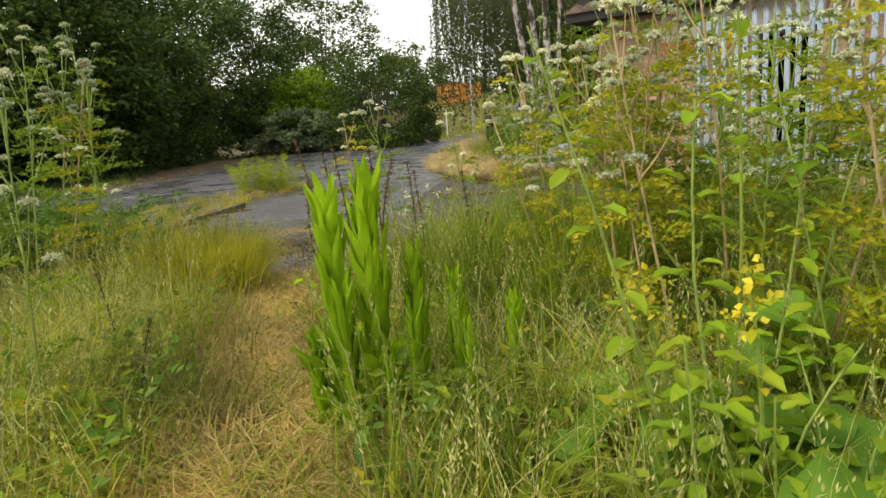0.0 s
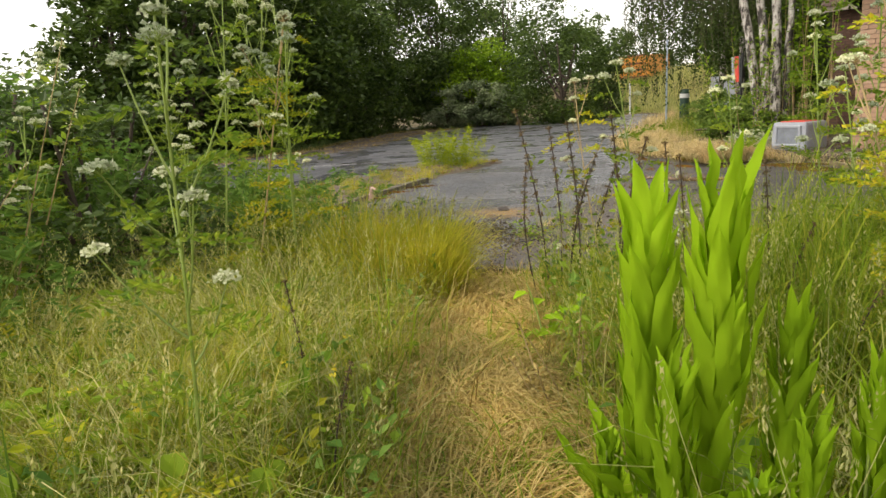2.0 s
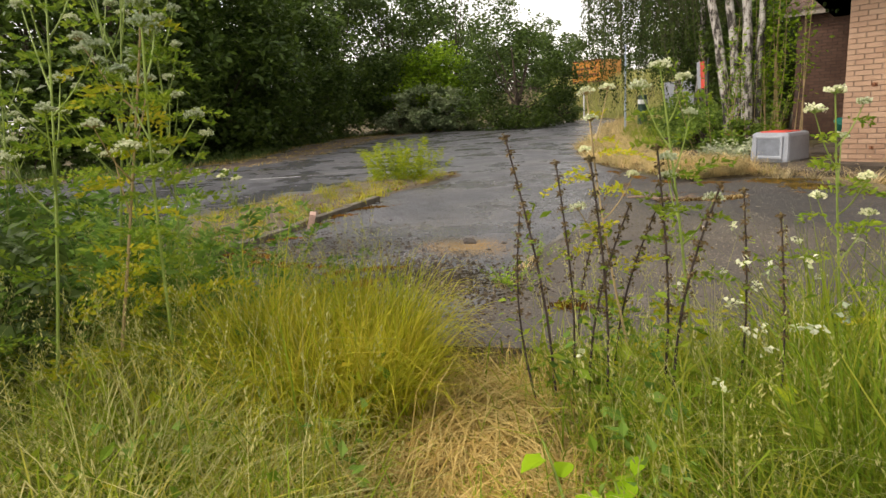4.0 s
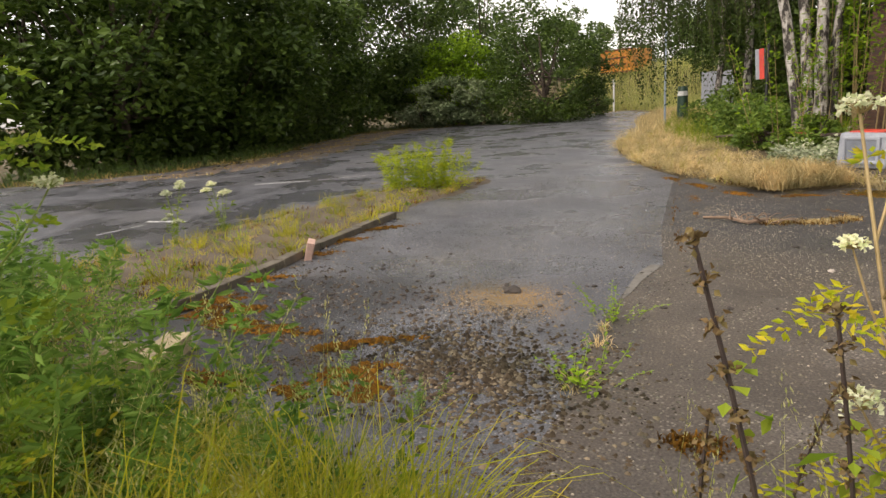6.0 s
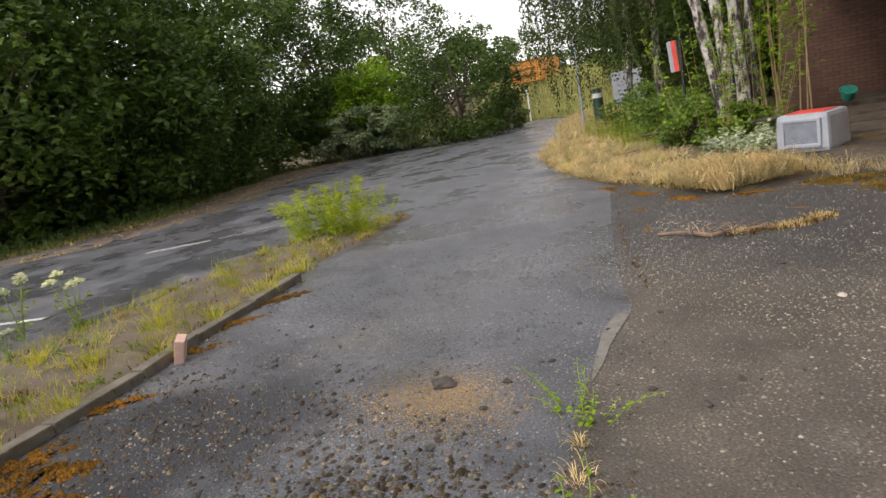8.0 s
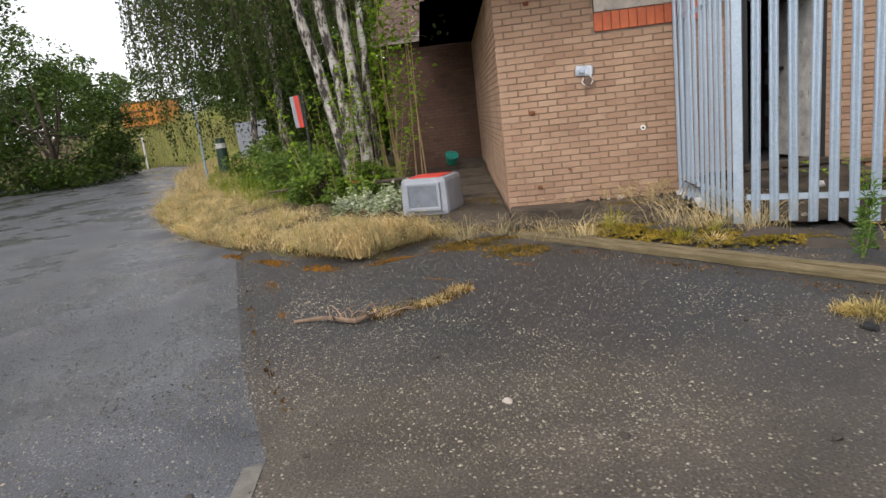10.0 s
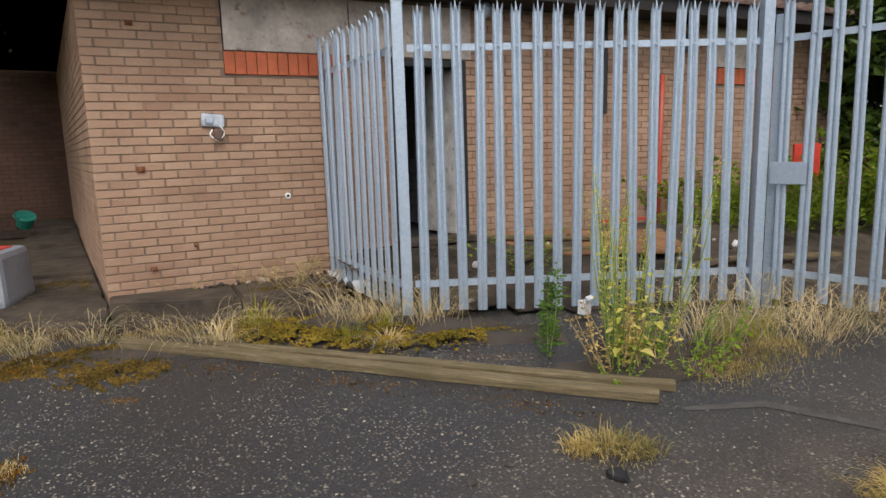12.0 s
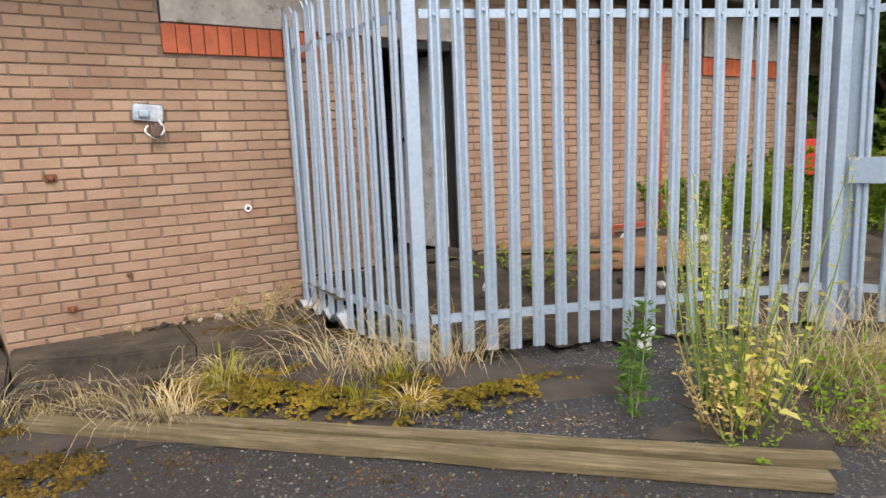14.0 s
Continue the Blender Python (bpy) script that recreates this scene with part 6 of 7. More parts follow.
def burdock(n, ln, seed):
    g = np.random.default_rng(seed)
    t = tagged(thing("burdock"), "low burdock with very large soft green leaves", "plant", "burdocks")
    for i in range(n):
        a = i * 2.4 + g.normal() * 0.2
        k = ln * g.uniform(0.75, 1.15)
        top = np.array([math.cos(a) * 0.22, math.sin(a) * 0.22, g.uniform(0.16, 0.5)])
        lf = link("leaf", *blade_leaf(top, (math.cos(a), math.sin(a), g.uniform(-0.1, 0.35)), k, k * 0.82, seed + i, 10, 0.4, 0.07, True), M_BURDOCK, t, smooth=True)
        link("leaf_stalk", *tube(curve_pts((0, 0, 0), top, (0, 0, 0.03), 5), np.linspace(0.014, 0.008, 5), 6), M_STEMG, lf)
    return t


bk = burdock(9, 0.36, 5)
for x, y, s, an in ((2.98, -10.38, 0.82, 0), (3.42, -10.28, 1.0, 90), (3.58, -10.72, 0.85, 200), (2.9, -10.75, 0.5, 130), (0.75, -12.35, 0.8, 45), (0.3, -12.15, 0.8, 150), (1.05, -8.85, 0.35, 30)):
    c = copy_thing(bk, pose(x, y, -0.02, 0, 0, an))
    c.scale = (s, s, s)
for o in (*bk.children_recursive, bk):
    bpy.data.objects.remove(o)


def leafy_herb(name, h, seed, leaf_m, stem_m, label, stems=5, spread=0.18, size=0.06, per=70, flowers=None, group="", aspect=0.4, top_bare=0.0, flat=0.2):
    """A clump of upright leafy stems."""
    g = np.random.default_rng(seed)
    t = tagged(thing(name), label, "plant", group)
    P, D, F = [], [], []
    for i in range(stems):
        b = np.array([g.normal() * spread * 0.5, g.normal() * spread * 0.5, 0])
        hh = h * g.uniform(0.65, 1.05)
        line = curve_pts(b, b * 2.2 + [g.normal() * 0.05, g.normal() * 0.05, hh], g.normal(size=3) * 0.02, 7)
        link("stem", *tube(line, np.linspace(0.006, 0.002, 7), 5), stem_m, t)
        q = g.uniform(0.06, 1.0 - top_bare, per)
        c = np.stack([np.interp(q, np.linspace(0, 1, 7), line[:, k]) for k in range(3)], 1)
        a = g.uniform(0, 6.28, per)
        d = np.stack([np.cos(a), np.sin(a), g.uniform(-0.2, 0.8, per)], 1)
        off = g.uniform(0, 1, per)[:, None] * size * 0.9 * (1.2 - q)[:, None]
        P.append(c + d * off); D.append(d)
        if flowers:
            q = g.uniform(0.7, 1.0, 30)
            F.append(np.stack([np.interp(q, np.linspace(0, 1, 7), line[:, k]) for k in range(3)], 1) + g.normal(size=(30, 3)) * [0.014, 0.014, 0.008])
    link("foliage", *leaflets(np.concatenate(P), g.uniform(0.6, 1.2, stems * per) * size, seed, flat, aspect, np.concatenate(D)), leaf_m, t)
    if flowers:
        tagged(link("flower_mass", *leaflets(np.concatenate(F), 0.016, seed, 0.2, 0.8), flowers, t), kind="stuff")
    return t


def sheet_herb(name, h, seed, leaf_m, label, stems, spread, size, per, group="", aspect=0.6, flowers=None, arch=0.25):
    """Upright stems with leaves that are small curved sheets."""
    g = np.random.default_rng(seed)
    t = tagged(thing(name), label, "plant", group)
    L, F = [], []
    for i in range(stems):
        b = np.array([g.normal() * spread * 0.5, g.normal() * spread * 0.5, 0])
        line = curve_pts(b, b * 2.0 + [g.normal() * 0.06, g.normal() * 0.06, h * g.uniform(0.65, 1.05)], g.normal(size=3) * 0.03, 7)
        link("stem", *tube(line, np.linspace(0.006, 0.0025, 7), 5), M_STEMG, t)
        for j in range(per):
            q = 0.08 + 0.9 * (j + g.random()) / per
            c = np.array([np.interp(q, np.linspace(0, 1, 7), line[:, k]) for k in range(3)])
            a = j * 2.4 + g.normal() * 0.4
            s = size * g.uniform(0.6, 1.15) * (1.15 - 0.6 * q)
            L.append(blade_leaf(c + [0.25 * s * math.cos(a), 0.25 * s * math.sin(a), 0], (math.cos(a), math.sin(a), g.uniform(-0.2, 0.7)), s, s * aspect, seed + j, 4, arch, 0.08, True))
        if flowers:
            q = g.uniform(0.75, 1.0, 40)
            F.append(np.stack([np.interp(q, np.linspace(0, 1, 7), line[:, k]) for k in range(3)], 1) + g.normal(size=(40, 3)) * [0.022, 0.022, 0.01])
    link("foliage", *join(L), leaf_m, t, smooth=True)
    if flowers:
        tagged(link("flower_mass", *leaflets(np.concatenate(F), 0.022, seed, 0.2, 0.8), flowers, t), "yellow flower spikes", kind="stuff")
    return t


def spread_out(src, places):
    for x, y, s, z in places:
        c = copy_thing(src, pose(x, y, z, 0, 0, rng.uniform(0, 360)))
        c.scale = (s, s, s)
    for o in (*src.children_recursive, src):
        bpy.data.objects.remove(o)


mug = leafy_herb("mugwort", 0.9, 11, M_MUGWORT, M_STEMG, "leafy green mugwort clump with cut leaves", 7, 0.3, 0.085, 110, group="mugworts", aspect=0.3)
places = [(x, y, s, -0.02) for x, y, s in ((-2.3, -9.3, 0.5), (-2.75, -9.5, 0.6), (-3.1, -9.5, 0.95), (-2.5, -9.75, 1.0), (-3.0, -10.0, 1.1), (-3.5, -9.8, 1.0), (-3.9, -10.1, 1.1), (-2.1, -9.6, 0.9), (-1.9, -9.95, 1.0), (-2.2, -10.4, 1.1), (-2.9, -10.6, 1.2), (-3.6, -10.7, 1.2), (-4.3, -9.7, 0.9), (-4.9, -9.5, 0.8), (-1.7, -10.6, 1.0), (-4.6, -10.6, 1.2), (-5.6, -9.3, 0.55), (-6.2, -8.9, 0.5), (-5.3, -9.1, 0.45),
                                        (-2.4, -11.1, 1.25), (-3.2, -11.5, 1.3), (-1.6, -11.9, 1.2), (-2.6, -12.4, 1.4), (-4.2, -11.7, 1.4), (-5.2, -11.2, 1.3), (-0.9, -11.5, 0.8), (-3.6, -13.0, 1.5), (-1.9, -13.2, 1.3), (-0.8, -13.0, 1.1), (-5.2, -13.2, 1.5))]
places += [(-2.14, -8.5, 0.24, 0), (-1.68, -8.25, 0.18, 0), (-2.9, -9.1, 0.2, 0), (-1.75, -9.4, 0.75, 0), (-1.4, -9.47, 0.65, 0), (-2.05, -9.32, 0.55, 0), (-1.5, -9.25, 0.45, 0), (-2.35, -9.55, 0.9, 0), (-2.0, -9.55, 0.85, 0), (-1.2, -8.97, 0.36, 0), (-0.97, -8.92, 0.28, 0), (-3.9, -8.95, 0.4, 0.03), (-4.4, -9.15, 0.45, 0.03), (-4.8, -8.9, 0.42, 0.05), (-5.2, -8.6, 0.4, 0.05)]
slim = leafy_herb("mugwort", 0.72, 24, M_MUGWORT, M_STEMG, "slim grey-green mugwort against the fence", 3, 0.07, 0.07, 110, aspect=0.3)
spread_out(slim, [(1.61, -2.94, 0.85, 0)])
spread_out(mug, places)

LEAFY = [(0.62, -11.75, 1.0), (0.95, -12.0, 1.0), (0.45, -12.0, 1.1), (1.1, -12.25, 0.9), (0.7, -12.3, 1.1), (1.3, -11.9, 0.7), (0.2, -11.6, 1.0), (-0.3, -11.65, 1.0), (-0.7, -11.9, 1.1), (0.55, -11.5, 0.8)]
M_GOLDROD = leaf_mat("goldenrod_leaf", [(0.26, 0.36, 0.02), (0.36, 0.44, 0.03), (0.44, 0.46, 0.04)], 0.55, 0.4, 0.8)
gold = leafy_herb("goldenrod", 0.95, 12, M_GOLDROD, M_STEMG, "bright green goldenrod clump growing through the verge", 16, 0.42, 0.10, 100, group="goldenrods", aspect=0.22)
spread_out(gold, [(-7.1, -3.4, 0.85, 0.03), (-6.85, -3.15, 0.6, 0.03), (-7.4, -3.5, 0.8, 0.03)])

nettle = sheet_herb("nettle", 1.0, 14, M_HERB, "green nettle clump in the rough grass", 9, 0.4, 0.085, 34, "nettles", 0.55)
spread_out(nettle, [(x, y, s, -0.02) for x, y, s in ((2.6, -8.2, 1.2), (3.1, -8.5, 1.3), (3.6, -8.8, 1.3), (3.9, -9.4, 1.3), (2.0, -8.1, 1.0), (2.5, -7.5, 1.2), (3.3, -7.6, 1.3), (4.2, -8.2, 1.5), (4.4, -7.2, 1.4), (3.0, -6.8, 1.2), (4.0, -10.3, 1.0), (4.6, -9.2, 1.5), (5.0, -6.2, 1.4), (4.0, -6.0, 1.2))])

mustard = leafy_herb("mustard_weed", 1.2, 15, M_PALEHERB, M_STEMG, "tall yellow-green weed with thin seed stems by the fence", 16, 0.26, 0.04, 12, M_PALEHERB, "fence weeds", aspect=0.5, top_bare=0.35)
spread_out(mustard, [(1.97, -3.20, 1.0, 0), (2.14, -3.10, 0.85, 0)])
yleaf = sheet_herb("mustard_weed", 0.72, 29, M_PALEHERB, "yellowing broad-leaved weed in front of the fence", 9, 0.22, 0.085, 7, "fence weeds", 0.72)
spread_out(yleaf, [(1.98, -3.24, 1.0, 0), (2.14, -3.2, 0.75, 0)])
wisp = leafy_herb("wispy_weed", 0.34, 31, M_TAN, M_STEMT, "wispy dry weed at the wall foot", 16, 0.34, 0.02, 12, M_TAN, "wall-foot weeds", aspect=0.4)
spread_out(wisp, [(x, y, s, 0.14) for x, y, s in ((0.15, -0.12, 0.5), (0.42, -0.2, 0.65), (0.68, -0.15, 0.7), (0.88, -0.25, 0.8), (-0.3, -0.1, 0.35), (0.55, -0.5, 0.6))])
dryweed = leafy_herb("dry_weed", 0.5, 16, M_STRAW, M_STEMT, "withered pale weed stems at the tarmac edge", 9, 0.22, 0.028, 30, group="dry weeds", aspect=0.5)
spread_out(dryweed, [(1.86, -3.3, 1.0, 0), (2.05, -3.36, 0.8, 0), (1.05, -10.0, 0.8, 0), (2.2, -9.9, 0.9, 0)])
bram = sheet_herb("bramble", 0.35, 17, M_LIME, "low bright green bramble spreading on the soil", 7, 0.4, 0.07, 9, "brambles", 0.75)
spread_out(bram, [(2.35, -3.42, 0.8, 0), (2.55, -3.3, 0.9, 0), (2.2, -3.6, 0.55, 0), (1.75, -3.5, 0.4, 0), (2.45, -1.2, 0.9, 0.18), (2.7, -0.9, 1.0, 0.25), (-1.70, -6.62, 0.5, 0), (-1.64, -6.72, 0.36, 0), (-1.30, -7.46, 0.5, 0), (-1.25, -7.58, 0.42, 0), (-5.9, -7.2, 0.5, 0.06), (-5.2, -8.1, 0.7, 0.06), (-4.5, -8.75, 0.7, 0.06), (-4.0, -8.7, 0.6, 0)])
yardbush = leafy_herb("flowering_shrub", 1.0, 18, M_HERB, M_STEMG, "green flowering shrub against the yard wall", 14, 0.6, 0.09, 90, M_PFLOWER, group="yard shrubs", aspect=0.55)
spread_out(yardbush, [(x, y, s, 0.25) for x, y, s in ((5.9, -0.5, 0.85), (6.6, -0.6, 0.9), (7.2, -0.4, 1.0), (7.9, -0.8, 1.2), (8.5, -1.2, 1.3), (6.3, -1.2, 0.7), (7.0, -1.3, 0.8), (7.8, -1.7, 1.0), (8.6, -2.4, 1.2), (9.0, -3.2, 1.3))])
colt = sheet_herb("round_leaved_weed", 0.3, 19, M_DOCK, "low weed with round bright green leaves", 3, 0.1, 0.10, 4, "", 0.95)
spread_out(colt, [(0.70, -9.60, 1.0, 0.1), (-1.28, -7.56, 0.5, 0)])
lowclimb = sheet_herb("climbing_weed", 0.72, 23, M_LEAFY, "leafy yellow-green weed in front of the burdock", 6, 0.26, 0.115, 13, "climbing weeds", 0.62)
spread_out(lowclimb, [(3.27, -10.80, 1.0, 0), (3.40, -10.72, 0.9, 0)])
stalkplant = sheet_herb("climbing_weed", 1.5, 21, M_LEAFY, "tall pale green climbing weed with yellow flower heads", 3, 0.2, 0.11, 24, "climbing weeds", 0.65)
yellowtop = sheet_herb("yellow_flowered_weed", 0.75, 22, M_HERBY, "weed with dense yellow flower spikes", 2, 0.1, 0.06, 9, "", 0.5, M_YFLOWER)
spread_out(yellowtop, [(3.25, -10.66, 1.22, 0), (2.98, -10.44, 0.85, 0), (2.92, -10.47, 0.72, 0)])
leafy = sheet_herb("broad_leaved_weed", 0.42, 37, M_LEAFY, "low bright green broad-leaved weed beside the path", 7, 0.34, 0.15, 6, "path-side weeds", 0.75)
spread_out(leafy, [(LX, LY, q, 0) for LX, LY, q in LEAFY])
spread_out(stalkplant, [(3.16, -10.5, 1.0, 0), (3.36, -10.6, 1.05, 0), (3.55, -10.2, 1.0, 0)])

tallshrub = leafy_herb("thin_shrub", 2.0, 27, M_HERB, M_STEMT, "tall thin-stemmed shrub with sparse leaves", 16, 0.6, 0.06, 40, M_UMBEL, group="thin shrubs", aspect=0.4)
spread_out(tallshrub, [(-1.5, -11.95, 1.0, 0), (-2.6, -12.9, 1.1, 0), (-0.4, -12.75, 0.8, 0)])

sucker = leafy_herb("sucker_shoot", 2.5, 33, M_LIME, M_STEMT, "leafy green shoots growing round the birch trunk", 9, 0.5, 0.11, 60, group="birch shoots", aspect=0.45, flat=0.5)
spread_out(sucker, [(-3.95, 2.9, 1.0, 0), (-3.3, 3.0, 0.85, 0)])


def white_weed(h, seed):
    """A slender branching weed with clusters of white flowers."""
    g = np.random.default_rng(seed)
    t = tagged(thing("white_flowered_weed"), "slender weed with white flower clusters on the verge", "plant", "white-flowered weeds")
    stems, low = [], []
    for i in range(4):
        a, q = i * 1.7 + g.normal() * 0.3, g.uniform(0.05, 0.16)
        top = np.array([q * math.cos(a), q * math.sin(a), h * g.uniform(0.75, 1.0)])
        stems.append(tube(curve_pts((0, 0, 0), top, (0, 0, 0.03), 6), np.linspace(0.006, 0.003, 6), 5))
        heads, rays = umbel_vf(top, 0.055, seed + i)
        stems += rays
        link("flower_head", *leaflets(heads, 0.022, seed + i, 0.4, 0.9), M_UMBEL, t)
        k = g.uniform(0.1, 0.8, 16)[:, None]
        low.append(top * k + g.normal(size=(16, 3)) * [0.03, 0.03, 0.01])
    link("stem", *join(stems), M_STEMG, t)
    link("foliage", *leaflets(np.concatenate(low), 0.06, seed, 0.4, 0.4), M_HERB, t)
    return t


spread_out(white_weed(0.6, 61), [(-6.6, -6.95, 1.0, 0.03), (-7.4, -7.2, 1.05, 0.0), (-6.3, -7.6, 0.6, 0.04)])

# ---- grass ----
PATHLINE = np.array([(4.5, -14.0), (3.4, -12.6), (2.4, -11.7), (1.72, -11.03), (1.15, -10.5), (0.26, -9.65), (-0.57, -8.8), (-1.3, -8.05)])


def path_gap(x, y):
    """Distance from the trodden line."""
    best = np.full(len(x), 99.0)
    p = np.stack([x, y], 1)
    for a, b in zip(PATHLINE, PATHLINE[1:]):
        t = np.clip(((p - a) @ (b - a)) / ((b - a) @ (b - a)), 0, 1)
        best = np.minimum(best, np.linalg.norm(p - (a + t[:, None] * (b - a)), axis=1))
    return best


def side_of_path(x, y):
    """Positive on the side towards the building."""
    return (x - 1.15) * 0.68 + (y + 10.5) * 0.73


EDGE = [(-2.9, -9.3), (-2.2, -8.95), (-1.5, -8.75), (-0.9, -8.62), (-0.35, -8.42), (0.3, -8.15), (1.05, -7.45), (1.75, -6.5), (2.05, -5.7), (2.6, -5.15), (4.3, -4.9)]
MEADOW = [(-7.0, -15), (-7.0, -10.2), (-4.3, -9.6)] + EDGE + [(6.5, -5.0), (7, -16)]
NEARM = [(-2.6, -13.2), (-2.6, -9.2), (-2.2, -8.95), (-1.5, -8.75), (-0.9, -8.62), (-0.35, -8.42), (0.3, -8.15), (1.05, -7.5), (1.7, -6.9), (3.6, -8.0), (4.6, -10.5), (4.0, -12.2), (2.6, -12.9)]


def sow(poly, n, seed, material, hmin, hmax, label, width=0.005, lean=(0.2, 1.0), keep=None, name="grass", head=None, z=-0.02, droop=0.5):
    g = np.random.default_rng(seed)
    p = scatter(poly, n, seed)
    if keep is not None:
        p = p[keep(p[:, 0], p[:, 1], g)]
    k = lumps(p[:, 0], p[:, 1], 0.45, seed)
    h = g.uniform(hmin, hmax, len(p)) * (1 + 0.35 * k)
    if poly is NEARM or poly is MEADOW:
        # lower towards the tarmac
        ex, ey = np.array(EDGE).T
        h *= np.clip(0.3 + 0.85 * (np.interp(p[:, 0], ex, ey) - p[:, 1]), 0.3, 1.0)
    wind = 3.0 * lumps(p[:, 0], p[:, 1], 0.6, seed + 1) + g.normal(size=len(p)) * 1.3 + (0.6 if head is None else head)
    v, f = blades(np.c_[p, np.full(len(p), z)], h, g.uniform(0.6, 1.3, len(p)) * width, g.uniform(*lean, len(p)), wind, seed, droop)
    return tagged(link(name, v, f, material), label, "grass", kind="stuff")


def tussocks(poly, n, per, seed, material, h, label, width=0.004, out=(0.35, 1.0), spread=0.05, keep=None, name="grass", z=-0.02, low_edge=True):
    """Bunches of long blades that arch outwards, each bunch with a height and lean of its own."""
    g = np.random.default_rng(seed)
    c = scatter(poly, n, seed)
    if keep is not None:
        c = c[keep(c[:, 0], c[:, 1], g)]
    m = len(c)
    hc = g.uniform(0.65, 1.2, m) * (1 + 0.25 * lumps(c[:, 0], c[:, 1], 0.9, seed))
    if low_edge:
        ex, ey = np.array(EDGE).T
        hc *= np.clip(0.3 + 0.85 * (np.interp(c[:, 0], ex, ey) - c[:, 1]), 0.3, 1.0)
        hc *= np.clip(path_gap(c[:, 0], c[:, 1]) / 0.95, 0.35, 1.0)
    q = g.normal(size=(m, per, 2)) * spread
    lean = (3.0 * lumps(c[:, 0], c[:, 1], 1.1, seed + 2))[:, None]
    hd = np.where(g.random((m, per)) < 0.55, lean + g.normal(size=(m, per)) * 0.7, np.arctan2(q[..., 1], q[..., 0]) + g.normal(size=(m, per)) * 0.5)
    k = m * per
    pts = np.c_[(c[:, None] + q).reshape(-1, 2), np.full(k, z)]
    v, f = arching(pts, (hc[:, None] * g.uniform(h[0], h[1], (m, per))).ravel(), g.uniform(0.6, 1.3, k) * width, g.uniform(*out, k), hd.ravel(), seed)
    return tagged(link(name, v, f, material), label, "grass", kind="stuff")


off = lambda d: (lambda x, y, g: path_gap(x, y) > d + 0.12 * g.normal(size=len(x)))
left_side = lambda x, y, g: (np.hypot((x - 0.75), (y + 12.05)) > 0.5) & (path_gap(x, y) > 0.36 + 0.1 * g.normal(size=len(x))) & ((side_of_path(x, y) < 0.2) | (g.random(len(x)) < 0.4))
right_side = lambda x, y, g: (np.hypot(x - 3.2, y + 10.55) > 0.48) & (path_gap(x, y) > 0.40 + 0.12 * g.normal(size=len(x))) & ((side_of_path(x, y) > 0.0) | (g.random(len(x)) < 0.35))
sow(NEARM, 34000, 1, M_GRASS, 0.18, 0.5, "long pale green meadow grass beside the path", 0.0055, keep=left_side)
tussocks(NEARM, 900, 46, 301, M_GRASS, (0.3, 0.75), "arching tussocks of yellow-green meadow grass", 0.0045, keep=left_side)
tussocks(NEARM, 1150, 40, 303, M_PALEG, (0.3, 0.8), "pale seeding grass drooping over the meadow", 0.0036, (0.45, 1.0), 0.07, keep=left_side)
sow(NEARM, 24000, 2, M_GRASSG, 0.2, 0.55, "lush green grass on the building side of the path", 0.0065, keep=right_side)
tussocks(NEARM, 700, 44, 305, M_GRASSG, (0.35, 0.85), "arching tussocks of lush green grass", 0.0055, keep=right_side)
tussocks(NEARM, 260, 36, 307, M_PALEG, (0.35, 0.8), "pale seeding grass among the lush green", 0.0036, (0.4, 1.0), 0.06, keep=right_side)
sow(MEADOW, 60000, 3, M_GRASSG, 0.2, 0.6, "rough green meadow grass", 0.008, keep=off(0.4))
sow(NEARM, 12000, 4, M_STRAW, 0.15, 0.45, "dead straw-coloured grass among the green", 0.004, (0.3, 1.0), keep=off(0.1))
corridor = lambda x, y, g: path_gap(x, y) < 0.36 + 0.12 * g.normal(size=len(x))
PATCHW = [(-0.5, -9.1), (0.2, -10.1), (3.0, -12.9), (4.0, -12.2), (1.6, -10.3), (0.0, -8.9)]
sow(NEARM, 65000, 5, M_STRAW, 0.08, 0.26, "flattened straw on the trodden path", 0.004, (0.85, 1.0), keep=corridor, name="straw", droop=0.93)
tussocks(PATCHW, 1500, 26, 309, M_STRAW, (0.14, 0.38), "bent dead straw matted over the path", 0.0038, (0.88, 1.05), 0.06, keep=corridor, name="straw", low_edge=False)
tussocks(PATCHW, 900, 22, 311, M_GRASSG, (0.1, 0.32), "trodden green grass bent over the path", 0.0045, (0.6, 1.0), 0.05, keep=lambda x, y, g: corridor(x, y, g) & (lumps(x, y, 0.5, 312) > 0.05), low_edge=False)
sow(NEARM, 26000, 6, M_GRASS, 0.06, 0.16, "short trodden grass on the path", 0.0045, (0.3, 0.9), keep=corridor)
CLUMP = [(-1.0, -9.2), (-0.6, -9.05), (-0.3, -9.3), (-0.2, -9.6), (-0.5, -9.95), (-1.0, -9.85), (-1.25, -9.5)]
tussocks(CLUMP, 150, 50, 313, M_GRASSY, (0.35, 0.8), "tall yellow grass bunches arching at the path end", 0.0045, (0.2, 0.8), 0.05, keep=off(0.3), low_edge=False)
sow(CLUMP, 4500, 7, M_GRASSY, 0.2, 0.55, "tall yellow-green grass clump at the path end", 0.0055, (0.1, 0.9), keep=off(0.3))
CLUMP2 = [(1.3, -9.6), (2.3, -9.9), (3.0, -9.2), (2.6, -8.0), (1.4, -7.6), (0.8, -8.3)]
sow(CLUMP2, 9000, 8, M_GRASSG, 0.4, 0.85, "tall green grass among the herbs", 0.007, (0.1, 0.7))

